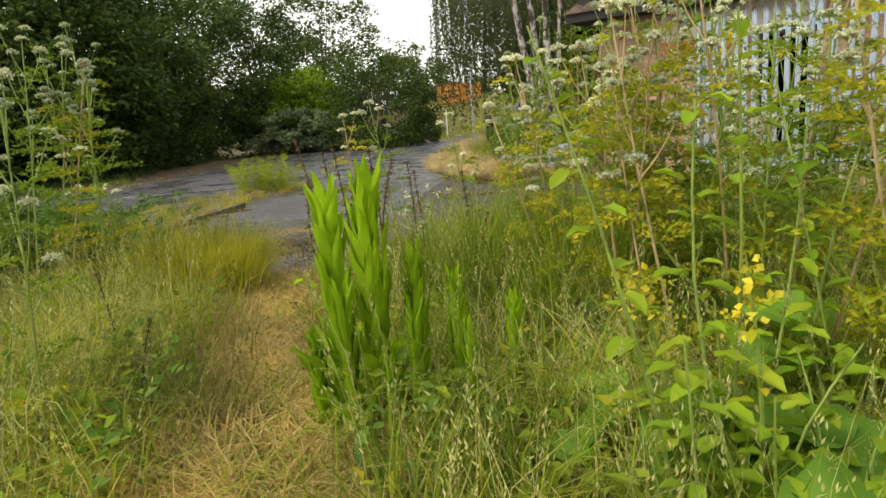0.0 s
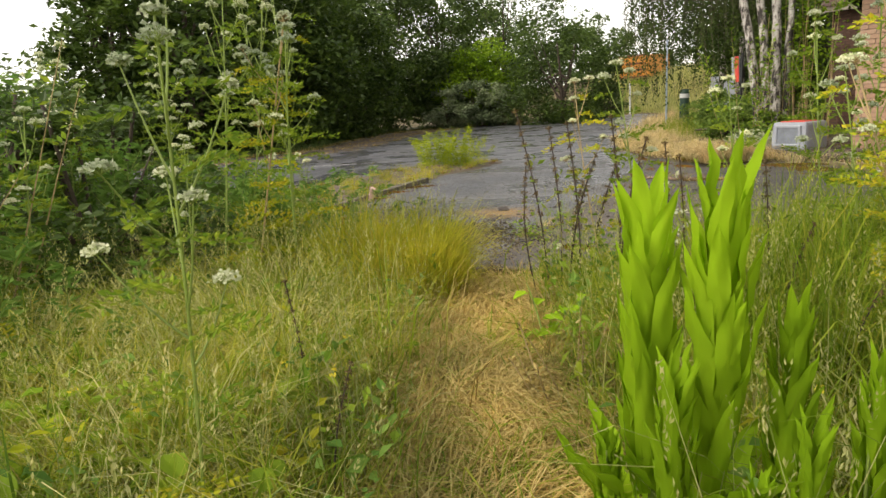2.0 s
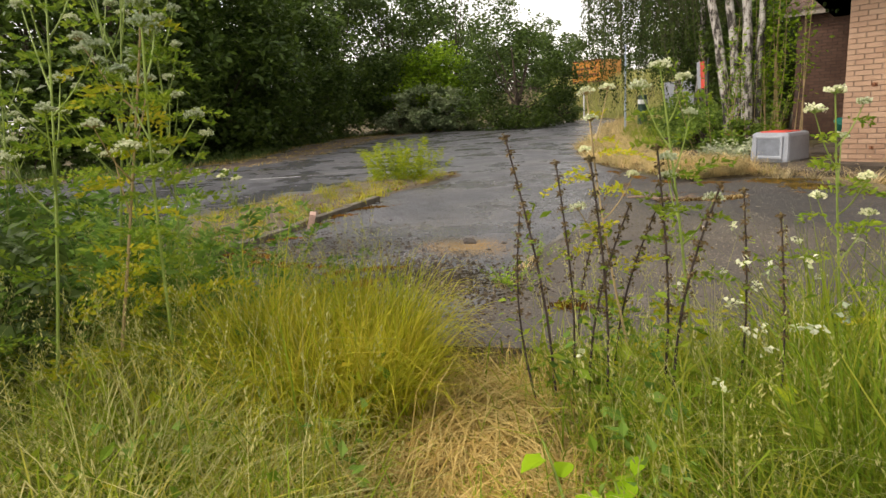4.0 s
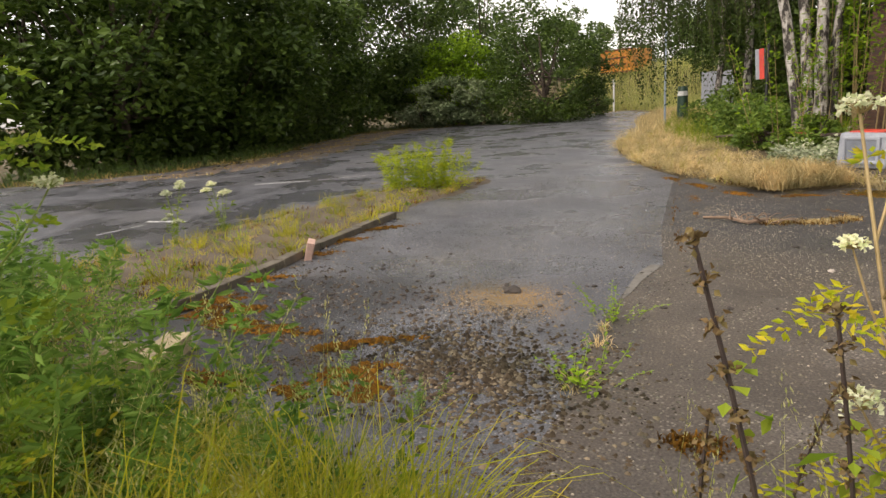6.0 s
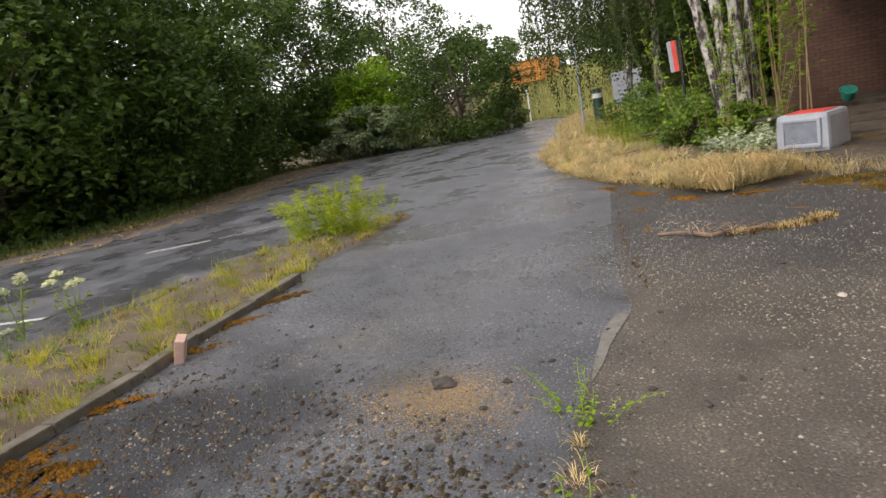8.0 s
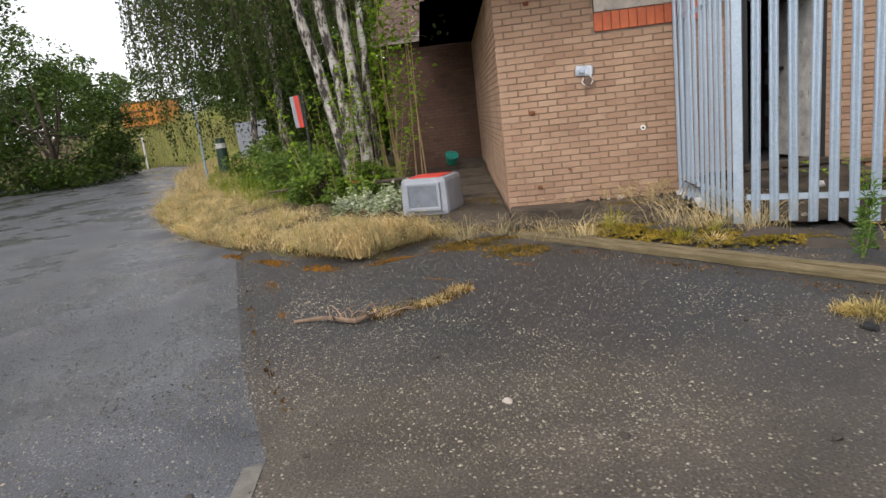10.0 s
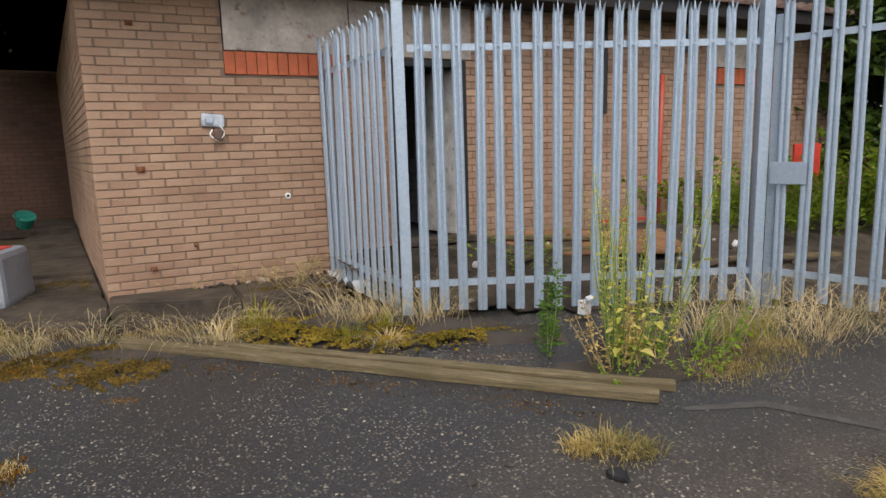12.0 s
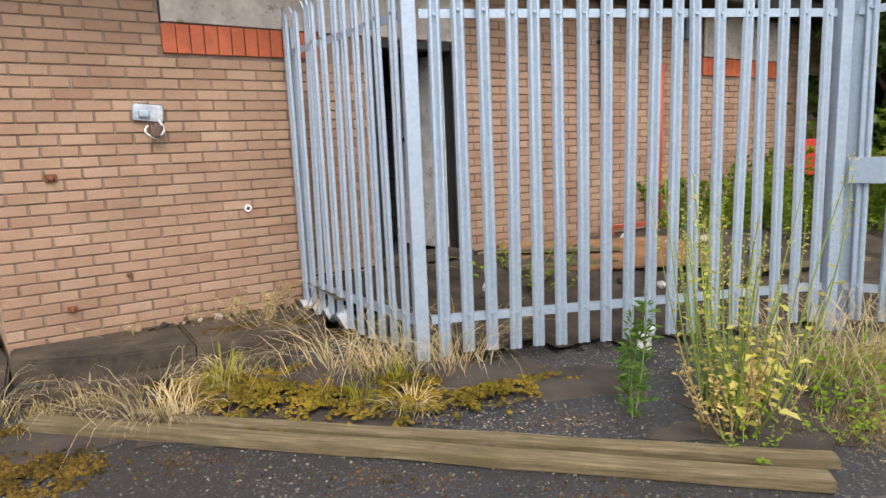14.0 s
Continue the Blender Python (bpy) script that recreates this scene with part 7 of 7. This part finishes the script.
# broad small leaves mixed into the grass
for sd, mt, cut in ((70, M_HERB, 0.15), (72, M_MUGWORT, 0.3), (74, M_HERBY, 0.75)):
    wg = np.random.default_rng(sd)
    wq = scatter(NEARM, 16000, sd)
    wq = wq[(lumps(wq[:, 0], wq[:, 1], 0.8, sd) > cut) & (path_gap(wq[:, 0], wq[:, 1]) > 0.3)]
    wz = wg.uniform(0.03, 0.38, len(wq))
    tagged(link("meadow_herbs", *leaflets(np.c_[wq, wz], wg.uniform(0.025, 0.085, len(wq)), sd, 0.5, 0.5), mt), "small broad-leaved herbs mixed into the grass", "herbs", kind="stuff")

# grass heads on thin stems
g = np.random.default_rng(44)
hp = scatter(NEARM, 3800, 45)
hp = hp[path_gap(hp[:, 0], hp[:, 1]) > 0.35]
hh = g.uniform(0.45, 0.85, len(hp))
an = g.uniform(0, 6.28, len(hp))
ln = g.uniform(0.1, 0.5, len(hp))
v1, f1 = blades(np.c_[hp, np.full(len(hp), -0.02)], hh, 0.0028, ln, an, 46)
tips = v1.reshape(-1, 5, 3)[:, 4]
k = 14
hd = np.repeat(tips, k, 0)
tt = np.tile(np.linspace(0, 0.13, k), len(hp))
dirs = np.stack([np.cos(an) * ln, np.sin(an) * ln, -0.3 + 0 * an], 1)
hd = hd - np.stack([np.repeat(np.cos(an) * ln, k) * tt, np.repeat(np.sin(an) * ln, k) * tt, tt * 0.9], 1) + g.normal(size=hd.shape) * 0.005
v2, f2 = leaflets(hd, 0.016, 47, 0.0, 0.3, np.repeat(dirs + [0, 0, 1.1], k, 0))
tagged(link("grass_stems", *join([(v1, f1), (v2, f2)]), M_PALEG), "thin pale grass stems with seed heads", "grass", kind="stuff")

# small yellow and white flowers in the meadow
yp = scatter(NEARM, 60, 50)
yp = yp[path_gap(yp[:, 0], yp[:, 1]) > 0.2][:34]
yz = g.uniform(0.12, 0.4, len(yp))
q = np.repeat(np.c_[yp, yz], 7, 0) + g.normal(size=(len(yp) * 7, 3)) * 0.006
tagged(link("yellow_flowers", *leaflets(q, 0.02, 51, 0.5, 0.7), M_YFLOWER), "tiny yellow flowers in the meadow grass", "flowers", kind="stuff")
wp = scatter([(0.2, -9.2), (1.4, -9.4), (1.2, -8.2), (0.2, -8.2)], 22, 52)
q = np.repeat(np.c_[wp, g.uniform(0.4, 0.75, len(wp))], 9, 0) + g.normal(size=(len(wp) * 9, 3)) * 0.009
tagged(link("white_flowers", *leaflets(q, 0.022, 53, 0.4, 0.7), M_UMBEL), "small white flowers above the grass", "flowers", kind="stuff")

# dry grass of the bed, verge and wall foot
ISLE_DRY = [(-1.5, -0.75), (-1.95, -0.95), (-2.5, -1.75), (-3.1, -1.45), (-4.26, -0.6), (-5.1, 0.05), (-6.2, 1.2), (-7.6, 3.0), (-9.1, 5.3), (-9.6, 7.6), (-8.2, 8.0), (-6.8, 5.5), (-5.0, 2.6), (-3.6, 0.8), (-2.4, -0.1)]
isle_gap = lambda x, y, g: lumps(x, y, 1.0, 33) + 0.5 * g.normal(size=len(x)) > -0.2
sow(ISLE_DRY, 3500, 59, M_GRASSY, 0.1, 0.3, "sparse green blades in the dry bed", 0.006, z=0.02, keep=lambda x, y, g: lumps(x, y, 0.9, 35) > 0.3)
sow(ISLE_DRY, 12000, 60, M_TAN, 0.05, 0.2, "dry tan grass lying over the bed", 0.006, (0.6, 1.0), droop=0.85, z=0.03, name="dry_grass", keep=isle_gap)
tussocks(ISLE_DRY, 620, 34, 321, M_TAN, (0.12, 0.42), "bunches of dry tan grass fallen over the bed", 0.0048, (0.7, 1.05), 0.08, keep=lambda x, y, g: lumps(x, y, 1.3, 34) > -0.25, name="dry_grass", z=0.03, low_edge=False)
sow(ISLE_DRY, 7000, 322, M_MOSS, 0.03, 0.09, "brown moss between the dry grass", 0.012, (0.3, 1.0), z=0.03, name="moss", keep=lambda x, y, g: lumps(x, y, 1.3, 34) < 0.0)
fl = scatter([(-1.9, -0.75), (-1.95, -1.0), (-2.5, -1.75), (-3.1, -1.4), (-3.4, -0.9), (-2.4, -0.4)], 2600, 58)
tagged(link("dry_grass", *arching(np.c_[fl, np.full(len(fl), 0.04)], rng.uniform(0.25, 0.65, len(fl)), 0.0042, rng.uniform(0.5, 1.0, len(fl)), -1.9 + rng.normal(size=len(fl)) * 0.7, 57), M_TAN), "long dry grass hanging over the tarmac edge", "grass", kind="stuff")
sow([(-1.9, -0.75), (-1.95, -1.0), (-2.5, -1.8), (-3.0, -1.45), (-2.4, -0.5)], 1800, 61, M_TAN, 0.2, 0.4, "long dry grass flopping over the tarmac edge", 0.006, (0.7, 1.0), head=-1.6, droop=0.82, z=0.05, name="dry_grass")
sow([(-9.1, 5.3), (-11.4, 10.5), (-14.5, 15.6), (-19, 26), (-15, 27), (-11, 18), (-8.5, 9)], 9000, 62, M_TAN, 0.25, 0.55, "dry tan grass further along the road", 0.014, (0.4, 0.95), name="dry_grass")
sow([(-5.5, 2.8), (-9.2, 8), (-14, 18), (-8, 18), (-4.5, 9), (-3.4, 4.5)], 9000, 63, M_GRASSG, 0.25, 0.6, "rough green grass behind the dry bed", 0.012)
BANK = [(-24, 32), (-19, 27), (-12, 30), (-12, 42), (-36, 44), (-34, 34), (-28, 33)]
bp = scatter(BANK, 14000, 64)
v, f = blades(np.c_[bp, ground_z(bp[:, 0], bp[:, 1])], rng.uniform(0.6, 1.3, len(bp)), 0.03, rng.uniform(0.1, 0.5, len(bp)), rng.uniform(0, 6.28, len(bp)), 64)
tagged(link("bank_grass", v, f, M_PALEG), "tall pale grass on the bank at the road end", "grass", kind="stuff")
FARV = [(-29.6, 17.7), (-28.7, 10.9), (-25, 6), (-18.9, 0.3), (-17.4, -3.7), (-18.5, -7.2), (-19, -14), (-20.5, -14), (-20, -7.5), (-19.2, -3.5), (-20.5, 1), (-26, 7.5), (-30, 12), (-31, 18), (-25.5, 31.5), (-24.7, 31)]
sow(FARV, 5000, 65, M_TREE2, 0.15, 0.6, "ragged grass edge under the roadside trees", 0.016)
sow(DIRT_NEAR + DIRT_FAR[::-1], 5000, 666, M_STRAW, 0.04, 0.14, "scattered dry litter over the dirt", 0.02, (0.8, 1.0), name="straw", z=0.01, droop=0.95, keep=lambda x, y, g: lumps(x, y, 2.0, 41) > 0.0)
sow(FARV, 7000, 66, M_STRAW, 0.05, 0.2, "dry litter along the road edge", 0.016, (0.6, 1.0), name="straw")
patchy = lambda c: (lambda x, y, g: lumps(x, y, 0.8, 21) + 0.3 * g.normal(size=len(x)) > c)
VERGE = VERGE_NEAR[1:] + VERGE_FAR[::-1][:-1]
sow(VERGE, 10000, 67, M_GRASSY, 0.03, 0.2, "short yellow-green grass on the verge", 0.005, z=0.05, keep=patchy(0.2))
sow(VERGE, 9000, 68, M_STRAW, 0.03, 0.14, "dry straw on the verge", 0.004, (0.8, 1.0), z=0.05, name="straw", keep=patchy(0.0), droop=0.95)
sow(VERGE, 6000, 168, M_HERB, 0.02, 0.07, "low green weeds on the verge", 0.018, (0.4, 1.0), z=0.05, name="weeds", keep=lambda x, y, g: lumps(x, y, 0.5, 25) > 0.55)
sow(VERGE, 6000, 69, M_MOSS, 0.03, 0.08, "rusty moss on the verge", 0.012, (0.3, 1.0), z=0.04, name="moss", keep=lambda x, y, g: lumps(x, y, 0.6, 23) > 0.35)


def tufts(places, seed, material, label, n=150, h=(0.15, 0.4), width=0.004, lean=(0.4, 1.0), spread=0.06, droop=0.75, name="grass_tuft", group="grass tufts", heading=None):
    for i, (x, y, s, z) in enumerate(places):
        g = np.random.default_rng(seed + i)
        p = np.c_[g.normal(size=(n, 2)) * spread * s, np.zeros(n)]
        hd = np.arctan2(p[:, 1], p[:, 0]) + g.normal(size=n) * 0.6 if heading is None else heading + g.normal(size=n) * 0.8
        v, f = arching(p, g.uniform(*h, n) * s, width, g.uniform(*lean, n), hd, seed + i)
        ob = tagged(link(name, v, f, material), label, "grass tuft", group)
        ob.matrix_world = pose(x, y, z)


tufts([(0.72, -1.45, 1.15, 0.05), (0.86, -1.66, 0.8, 0.05), (1.08, -1.75, 1.0, 0.05), (1.25, -1.9, 1.0, 0.05), (-0.36, -1.42, 0.8, 0), (-0.24, -1.54, 0.5, 0), (0.1, -1.1, 0.5, 0), (0.78, -2.2, 0.4, 0), (2.7, -3.2, 1.1, 0), (2.95, -3.15, 1.2, 0), (3.25, -3.2, 1.2, 0), (3.5, -3.3, 1.1, 0), (3.8, -3.5, 1.1, 0), (4.0, -3.8, 1.1, 0), (3.4, -3.6, 0.8, 0), (-1.1, -0.9, 0.6, 0), (-1.5, -1.0, 0.7, 0)],
      200, M_PALESTRAW, "bleached straw-coloured grass tuft at the fence foot", 95, (0.12, 0.72), width=0.0042, lean=(0.65, 1.1), spread=0.11)
tufts([(0.58, -2.0, 0.6, 0), (0.04, -1.25, 0.9, 0.0), (0.9, -1.85, 0.6, 0), (2.85, -3.3, 0.8, 0), (3.1, -3.35, 0.9, 0)], 260, M_GRASSY, "yellow-green grass tuft by the planks", 60, (0.2, 0.42), lean=(0.1, 0.6))
tufts([(1.10, -4.12, 1.0, 0), (1.2, -4.2, 0.7, 0), (1.0, -4.05, 0.6, 0)], 300, M_STRAW, "low dry grass tuft growing through the tarmac", 220, (0.05, 0.15), spread=0.07)
tufts([(1.92, -5.08, 0.75, 0), (2.05, -5.25, 0.9, 0), (1.9, -5.3, 0.7, 0)], 320, M_GRASSG, "tall green grass clump at the tarmac edge", 160, (0.4, 0.85), lean=(0.05, 0.4))
tufts([(1.72, -5.05, 0.8, 0), (1.84, -5.0, 0.7, 0), (1.7, -5.2, 0.6, 0)], 340, M_STRAW, "dead brown grass heap at the tarmac edge", 260, (0.12, 0.28), lean=(0.6, 1.0))


tufts([(-4.35, -8.3, 0.7, 0.02), (-4.6, -7.75, 0.55, 0.03), (-4.95, -7.0, 0.6, 0.03), (-5.3, -6.35, 0.6, 0.03), (-5.6, -5.6, 0.7, 0.03), (-5.95, -4.9, 0.7, 0.03), (-5.4, -7.3, 0.6, 0.06), (-5.8, -6.6, 0.8, 0.06), (-6.3, -5.6, 0.8, 0.06), (-6.6, -4.5, 0.7, 0.06), (-6.0, -7.5, 0.6, 0.06), (-5.0, -8.2, 0.7, 0.06)],
      360, M_GRASSY, "yellow-green grass tuft along the verge kerb", 70, (0.1, 0.4), width=0.005, lean=(0.2, 0.9), spread=0.08)
tufts([(-1.48, -7.13, 0.6, 0), (-1.58, -6.9, 0.4, 0), (-1.27, -7.62, 0.7, 0)], 390, M_TAN, "dry grass tuft in the tarmac joint", 40, (0.06, 0.2), spread=0.05)


def mossy(line, n, wide, seed, material, label, h=(0.012, 0.04), name="moss", w=0.012):
    g = np.random.default_rng(seed)
    line = np.asarray(line, float)
    t = g.uniform(0, len(line) - 1, n)
    p = np.stack([np.interp(t, np.arange(len(line)), line[:, k]) for k in (0, 1)], 1) + g.normal(size=(n, 2)) * wide * (0.4 + np.abs(np.sin(t * 5)))[:, None]
    v, f = blades(np.c_[p, np.full(n, 0.0)], g.uniform(*h, n), w if material not in (M_STRAW, M_TAN) else 0.0035, g.uniform(0.2, 1, n), g.uniform(0, 6.28, n), seed)
    tagged(link(name, v, f, material), label, "moss", kind="stuff")


mossy([(-1.95, -3.5), (-1.75, -3.38), (-1.55, -3.28), (-1.42, -3.1), (-1.36, -2.95)], 1700, 0.045, 400, M_TAN, "dry mossy grass line in a tarmac crack", (0.015, 0.06))
mossy([(-1.95, -3.5), (-1.75, -3.38), (-1.55, -3.28), (-1.42, -3.1), (-1.36, -2.95)], 900, 0.05, 401, M_MOSS, "rusty moss line in a tarmac crack")
def cushions(blobs, n, seed, material, label, size=(0.006, 0.022), high=0.03, base=0.0):
    """Moss: ragged cushions of small tufts, thickest in the middle of each blob."""
    g = np.random.default_rng(seed)
    P, Z = [], []
    for x, y, rx, ry, an in blobs:
        k = int(n * rx * ry / sum(b[2] * b[3] for b in blobs))
        u = g.normal(size=(k, 2)) * 0.5
        u = u[lumps(u[:, 0] * rx + x, u[:, 1] * ry + y, 0.16, seed) + 0.5 * lumps(u[:, 0] * rx + x, u[:, 1] * ry + y, 0.06, seed + 3) > np.hypot(u[:, 0], u[:, 1]) * 1.3 - 0.9]
        c, q = math.cos(math.radians(an)), math.sin(math.radians(an))
        P.append(np.stack([x + u[:, 0] * rx * c - u[:, 1] * ry * q, y + u[:, 0] * rx * q + u[:, 1] * ry * c], 1))
        Z.append(high * np.clip(1 - np.hypot(u[:, 0], u[:, 1]), 0, 1) * (0.6 + 0.4 * lumps(P[-1][:, 0], P[-1][:, 1], 0.1, seed + 5)) - 0.004 + base)
    tagged(link("moss", *pebbles(np.concatenate(P), *size, seed, np.concatenate(Z)), material), label, "moss", kind="stuff")


cushions([(-1.45, -1.35, 0.5, 0.28, -20), (-0.95, -1.75, 0.4, 0.35, -40), (-1.2, -1.15, 0.6, 0.12, 0), (-0.75, -1.75, 0.3, 0.12, -45)], 13000, 402, M_MOSSD, "dark olive moss at the kerb")
cushions([(0.2, -1.5, 0.55, 0.36, -45), (0.75, -1.95, 0.6, 0.4, -35), (1.25, -2.3, 0.5, 0.18, -10), (0.0, -1.15, 0.35, 0.18, -20), (0.6, -1.5, 0.4, 0.3, -30)], 26000, 403, M_MOSSY, "mustard moss bed behind the planks", high=0.05, base=0.035)
cushions([(1.3, -2.75, 0.7, 0.35, -40), (1.95, -3.35, 0.6, 0.3, -10), (2.6, -3.5, 0.6, 0.2, 0), (0.5, -2.2, 0.4, 0.2, -45)], 13000, 430, M_CRUMB, "dark earth crumbs behind the planks", (0.002, 0.009), 0.006)
cushions([(-0.3, -2.0, 0.5, 0.12, -46), (0.4, -2.75, 0.6, 0.14, -46), (1.1, -3.45, 0.6, 0.14, -46), (-1.1, -1.7, 0.5, 0.3, -30)], 6000, 431, M_CRUMB, "earth crumbs and litter along the plank", (0.002, 0.009), 0.006)
cushions([(-1.8, -7.75, 0.6, 0.4, 0), (-2.6, -8.3, 0.7, 0.3, 20), (-1.1, -8.3, 0.6, 0.35, 0), (-0.75, -8.6, 0.5, 0.3, -40)], 13000, 432, M_CRUMB, "brown earth crumbs among the gravel", (0.002, 0.009), 0.008)
cushions([(-1.5, 1.1, 0.35, 0.3, 0), (-1.6, 2.2, 0.3, 0.4, 0), (-1.25, 0.9, 0.08, 0.6, 4)], 3000, 422, M_MOSSD, "dark moss over the passage slabs", (0.003, 0.012), 0.012, 0.125)
cushions([(-0.6, -0.35, 0.3, 0.12, -20), (0.3, -0.45, 0.4, 0.16, -10), (0.75, -0.6, 0.2, 0.14, 0), (-0.2, -0.12, 0.5, 0.05, 0), (0.5, -0.08, 0.5, 0.05, 0)], 4200, 423, M_MOSSD, "dark moss over the wall-foot slabs", (0.003, 0.012), 0.012, 0.145)
cushions([(-1.5, -0.25, 0.3, 0.16, -20), (-2.5, 0.3, 0.35, 0.12, -40), (-1.8, 0.2, 0.14, 0.3, 0)], 2000, 424, M_MOSSD, "dark moss over the damp slabs", (0.003, 0.012), 0.012, 0.085)
mossy([(-1.7, -0.62), (-1.0, -0.8), (-0.3, -0.95), (0.4, -1.06)], 420, 0.05, 421, M_TAN, "dry stems along the kerb stones", (0.05, 0.2), "litter")
mossy([(-0.9, -1.0), (-0.3, -1.1), (0.3, -1.3), (0.9, -1.6), (1.4, -2.0)], 2600, 0.12, 416, M_STRAW, "fallen dead grass on the moss", (0.02, 0.07), "litter")
mossy([(-0.4, -2.0), (0.2, -2.6), (0.8, -3.2), (1.3, -3.8)], 320, 0.06, 404, M_MOSS, "dead grass litter along the plank", (0.005, 0.02))
cushions([(-3.55, -8.25, 0.55, 0.14, 15), (-3.15, -8.08, 0.3, 0.08, 20), (-4.15, -8.3, 0.16, 0.3, -10), (-3.85, -8.1, 0.3, 0.14, 40)], 8000, 405, M_MOSS, "rust-coloured moss on broken tarmac")
cushions([(-2.62, -8.0, 0.22, 0.09, 60), (-2.5, -7.82, 0.3, 0.06, 50), (-2.66, -8.12, 0.12, 0.06, 20)], 3800, 406, M_MOSS, "orange moss across the tarmac")
cushions([(-2.25, -8.2, 0.3, 0.14, 60), (-2.75, -8.72, 0.32, 0.12, 20), (-2.05, -8.3, 0.2, 0.12, 30), (-2.3, -8.55, 0.16, 0.08, 0)], 6500, 407, M_MOSS, "rust-coloured moss beside the meadow")
cushions([(-4.45, -7.6, 0.1, 0.35, -25), (-4.85, -6.8, 0.09, 0.3, -30), (-5.15, -6.3, 0.12, 0.3, -25), (-5.3, -5.65, 0.12, 0.35, -20), (-4.2, -8.1, 0.12, 0.3, -20)], 5000, 417, M_MOSS, "rusty moss along the kerb foot")
mossy([(-5.2, -6.8), (-5.6, -6.0), (-5.9, -5.2)], 2600, 0.09, 408, M_MOSS, "brown moss below the verge")
mossy([(-2.05, -5.0), (-2.6, -4.1), (-3.3, -2.7), (-4.1, -1.0)], 90, 0.02, 409, M_MOSS, "moss along the tarmac joint")
mossy([(-0.7, -7.78), (-0.55, -7.7)], 350, 0.035, 410, M_MOSS, "small patch of rusty moss")
cushions([(-4.3, -0.85, 0.3, 0.1, -45), (-3.6, -1.4, 0.4, 0.12, -35), (-2.9, -1.85, 0.35, 0.12, -25), (-2.2, -1.75, 0.3, 0.12, 30), (-1.5, -1.4, 0.4, 0.12, 20)], 6000, 412, M_MOSS, "dark moss edging the dry bed", high=0.02)
cushions([(-3.2, -2.4, 0.12, 0.5, 30), (-2.75, -3.3, 0.06, 0.4, 30), (-0.9, -2.3, 0.25, 0.1, -30), (-1.6, -2.6, 0.3, 0.08, -30)], 1600, 420, M_MOSS, "thin brown moss in the tarmac cracks", size=(0.003, 0.012), high=0.008)
mossy([(2.2, -3.75), (2.6, -3.6), (3.2, -3.5)], 3000, 0.12, 413, M_STRAW, "dead grass litter on the soil", (0.01, 0.05), "litter")

# ---- bricks of the walls ----
def lay(wall, length, z0, z1, holes, parts_to, seed, joined=M_BRICK_J):
    """Bricks on a wall: singly up to parts_to metres along it, the rest in one mesh."""
    sizes, rest = {}, []
    for u, z, w in brick_fill(None, None, length, z0, z1, holes, seed):
        if u < parts_to:
            key = round(w, 3)
            if key not in sizes:
                me = bpy.data.meshes.new("brick")
                v, f = brick_vf(w)
                me.from_pydata(v.tolist(), [], f)
                me.materials.append(M_BRICK)
                sizes[key] = me
            b = new("brick", sizes[key])
            b.parent = wall
            b.location = (u, 0.0285 + rng.normal() * 0.001, z)
        else:
            v, f = brick_vf(w)
            rest.append((v + [u, 0.0285 + rng.normal() * 0.001, z], f))
    if rest:
        ob = link("bricks", *join(rest), joined, wall)
        tagged(ob, kind="stuff")


side_len = (Vector((X0, 0)) - Vector(SIDE1)).length
lay(wall_side, side_len, 0.12, WZ1 - 0.03, [], -1, 2)
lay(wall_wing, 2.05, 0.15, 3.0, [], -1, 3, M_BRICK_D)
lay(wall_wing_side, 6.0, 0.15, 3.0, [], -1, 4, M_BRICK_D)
lay(wall_front, X1 - X0, WZ0, WZ1 - 0.03, front_holes, 1.95, 1)
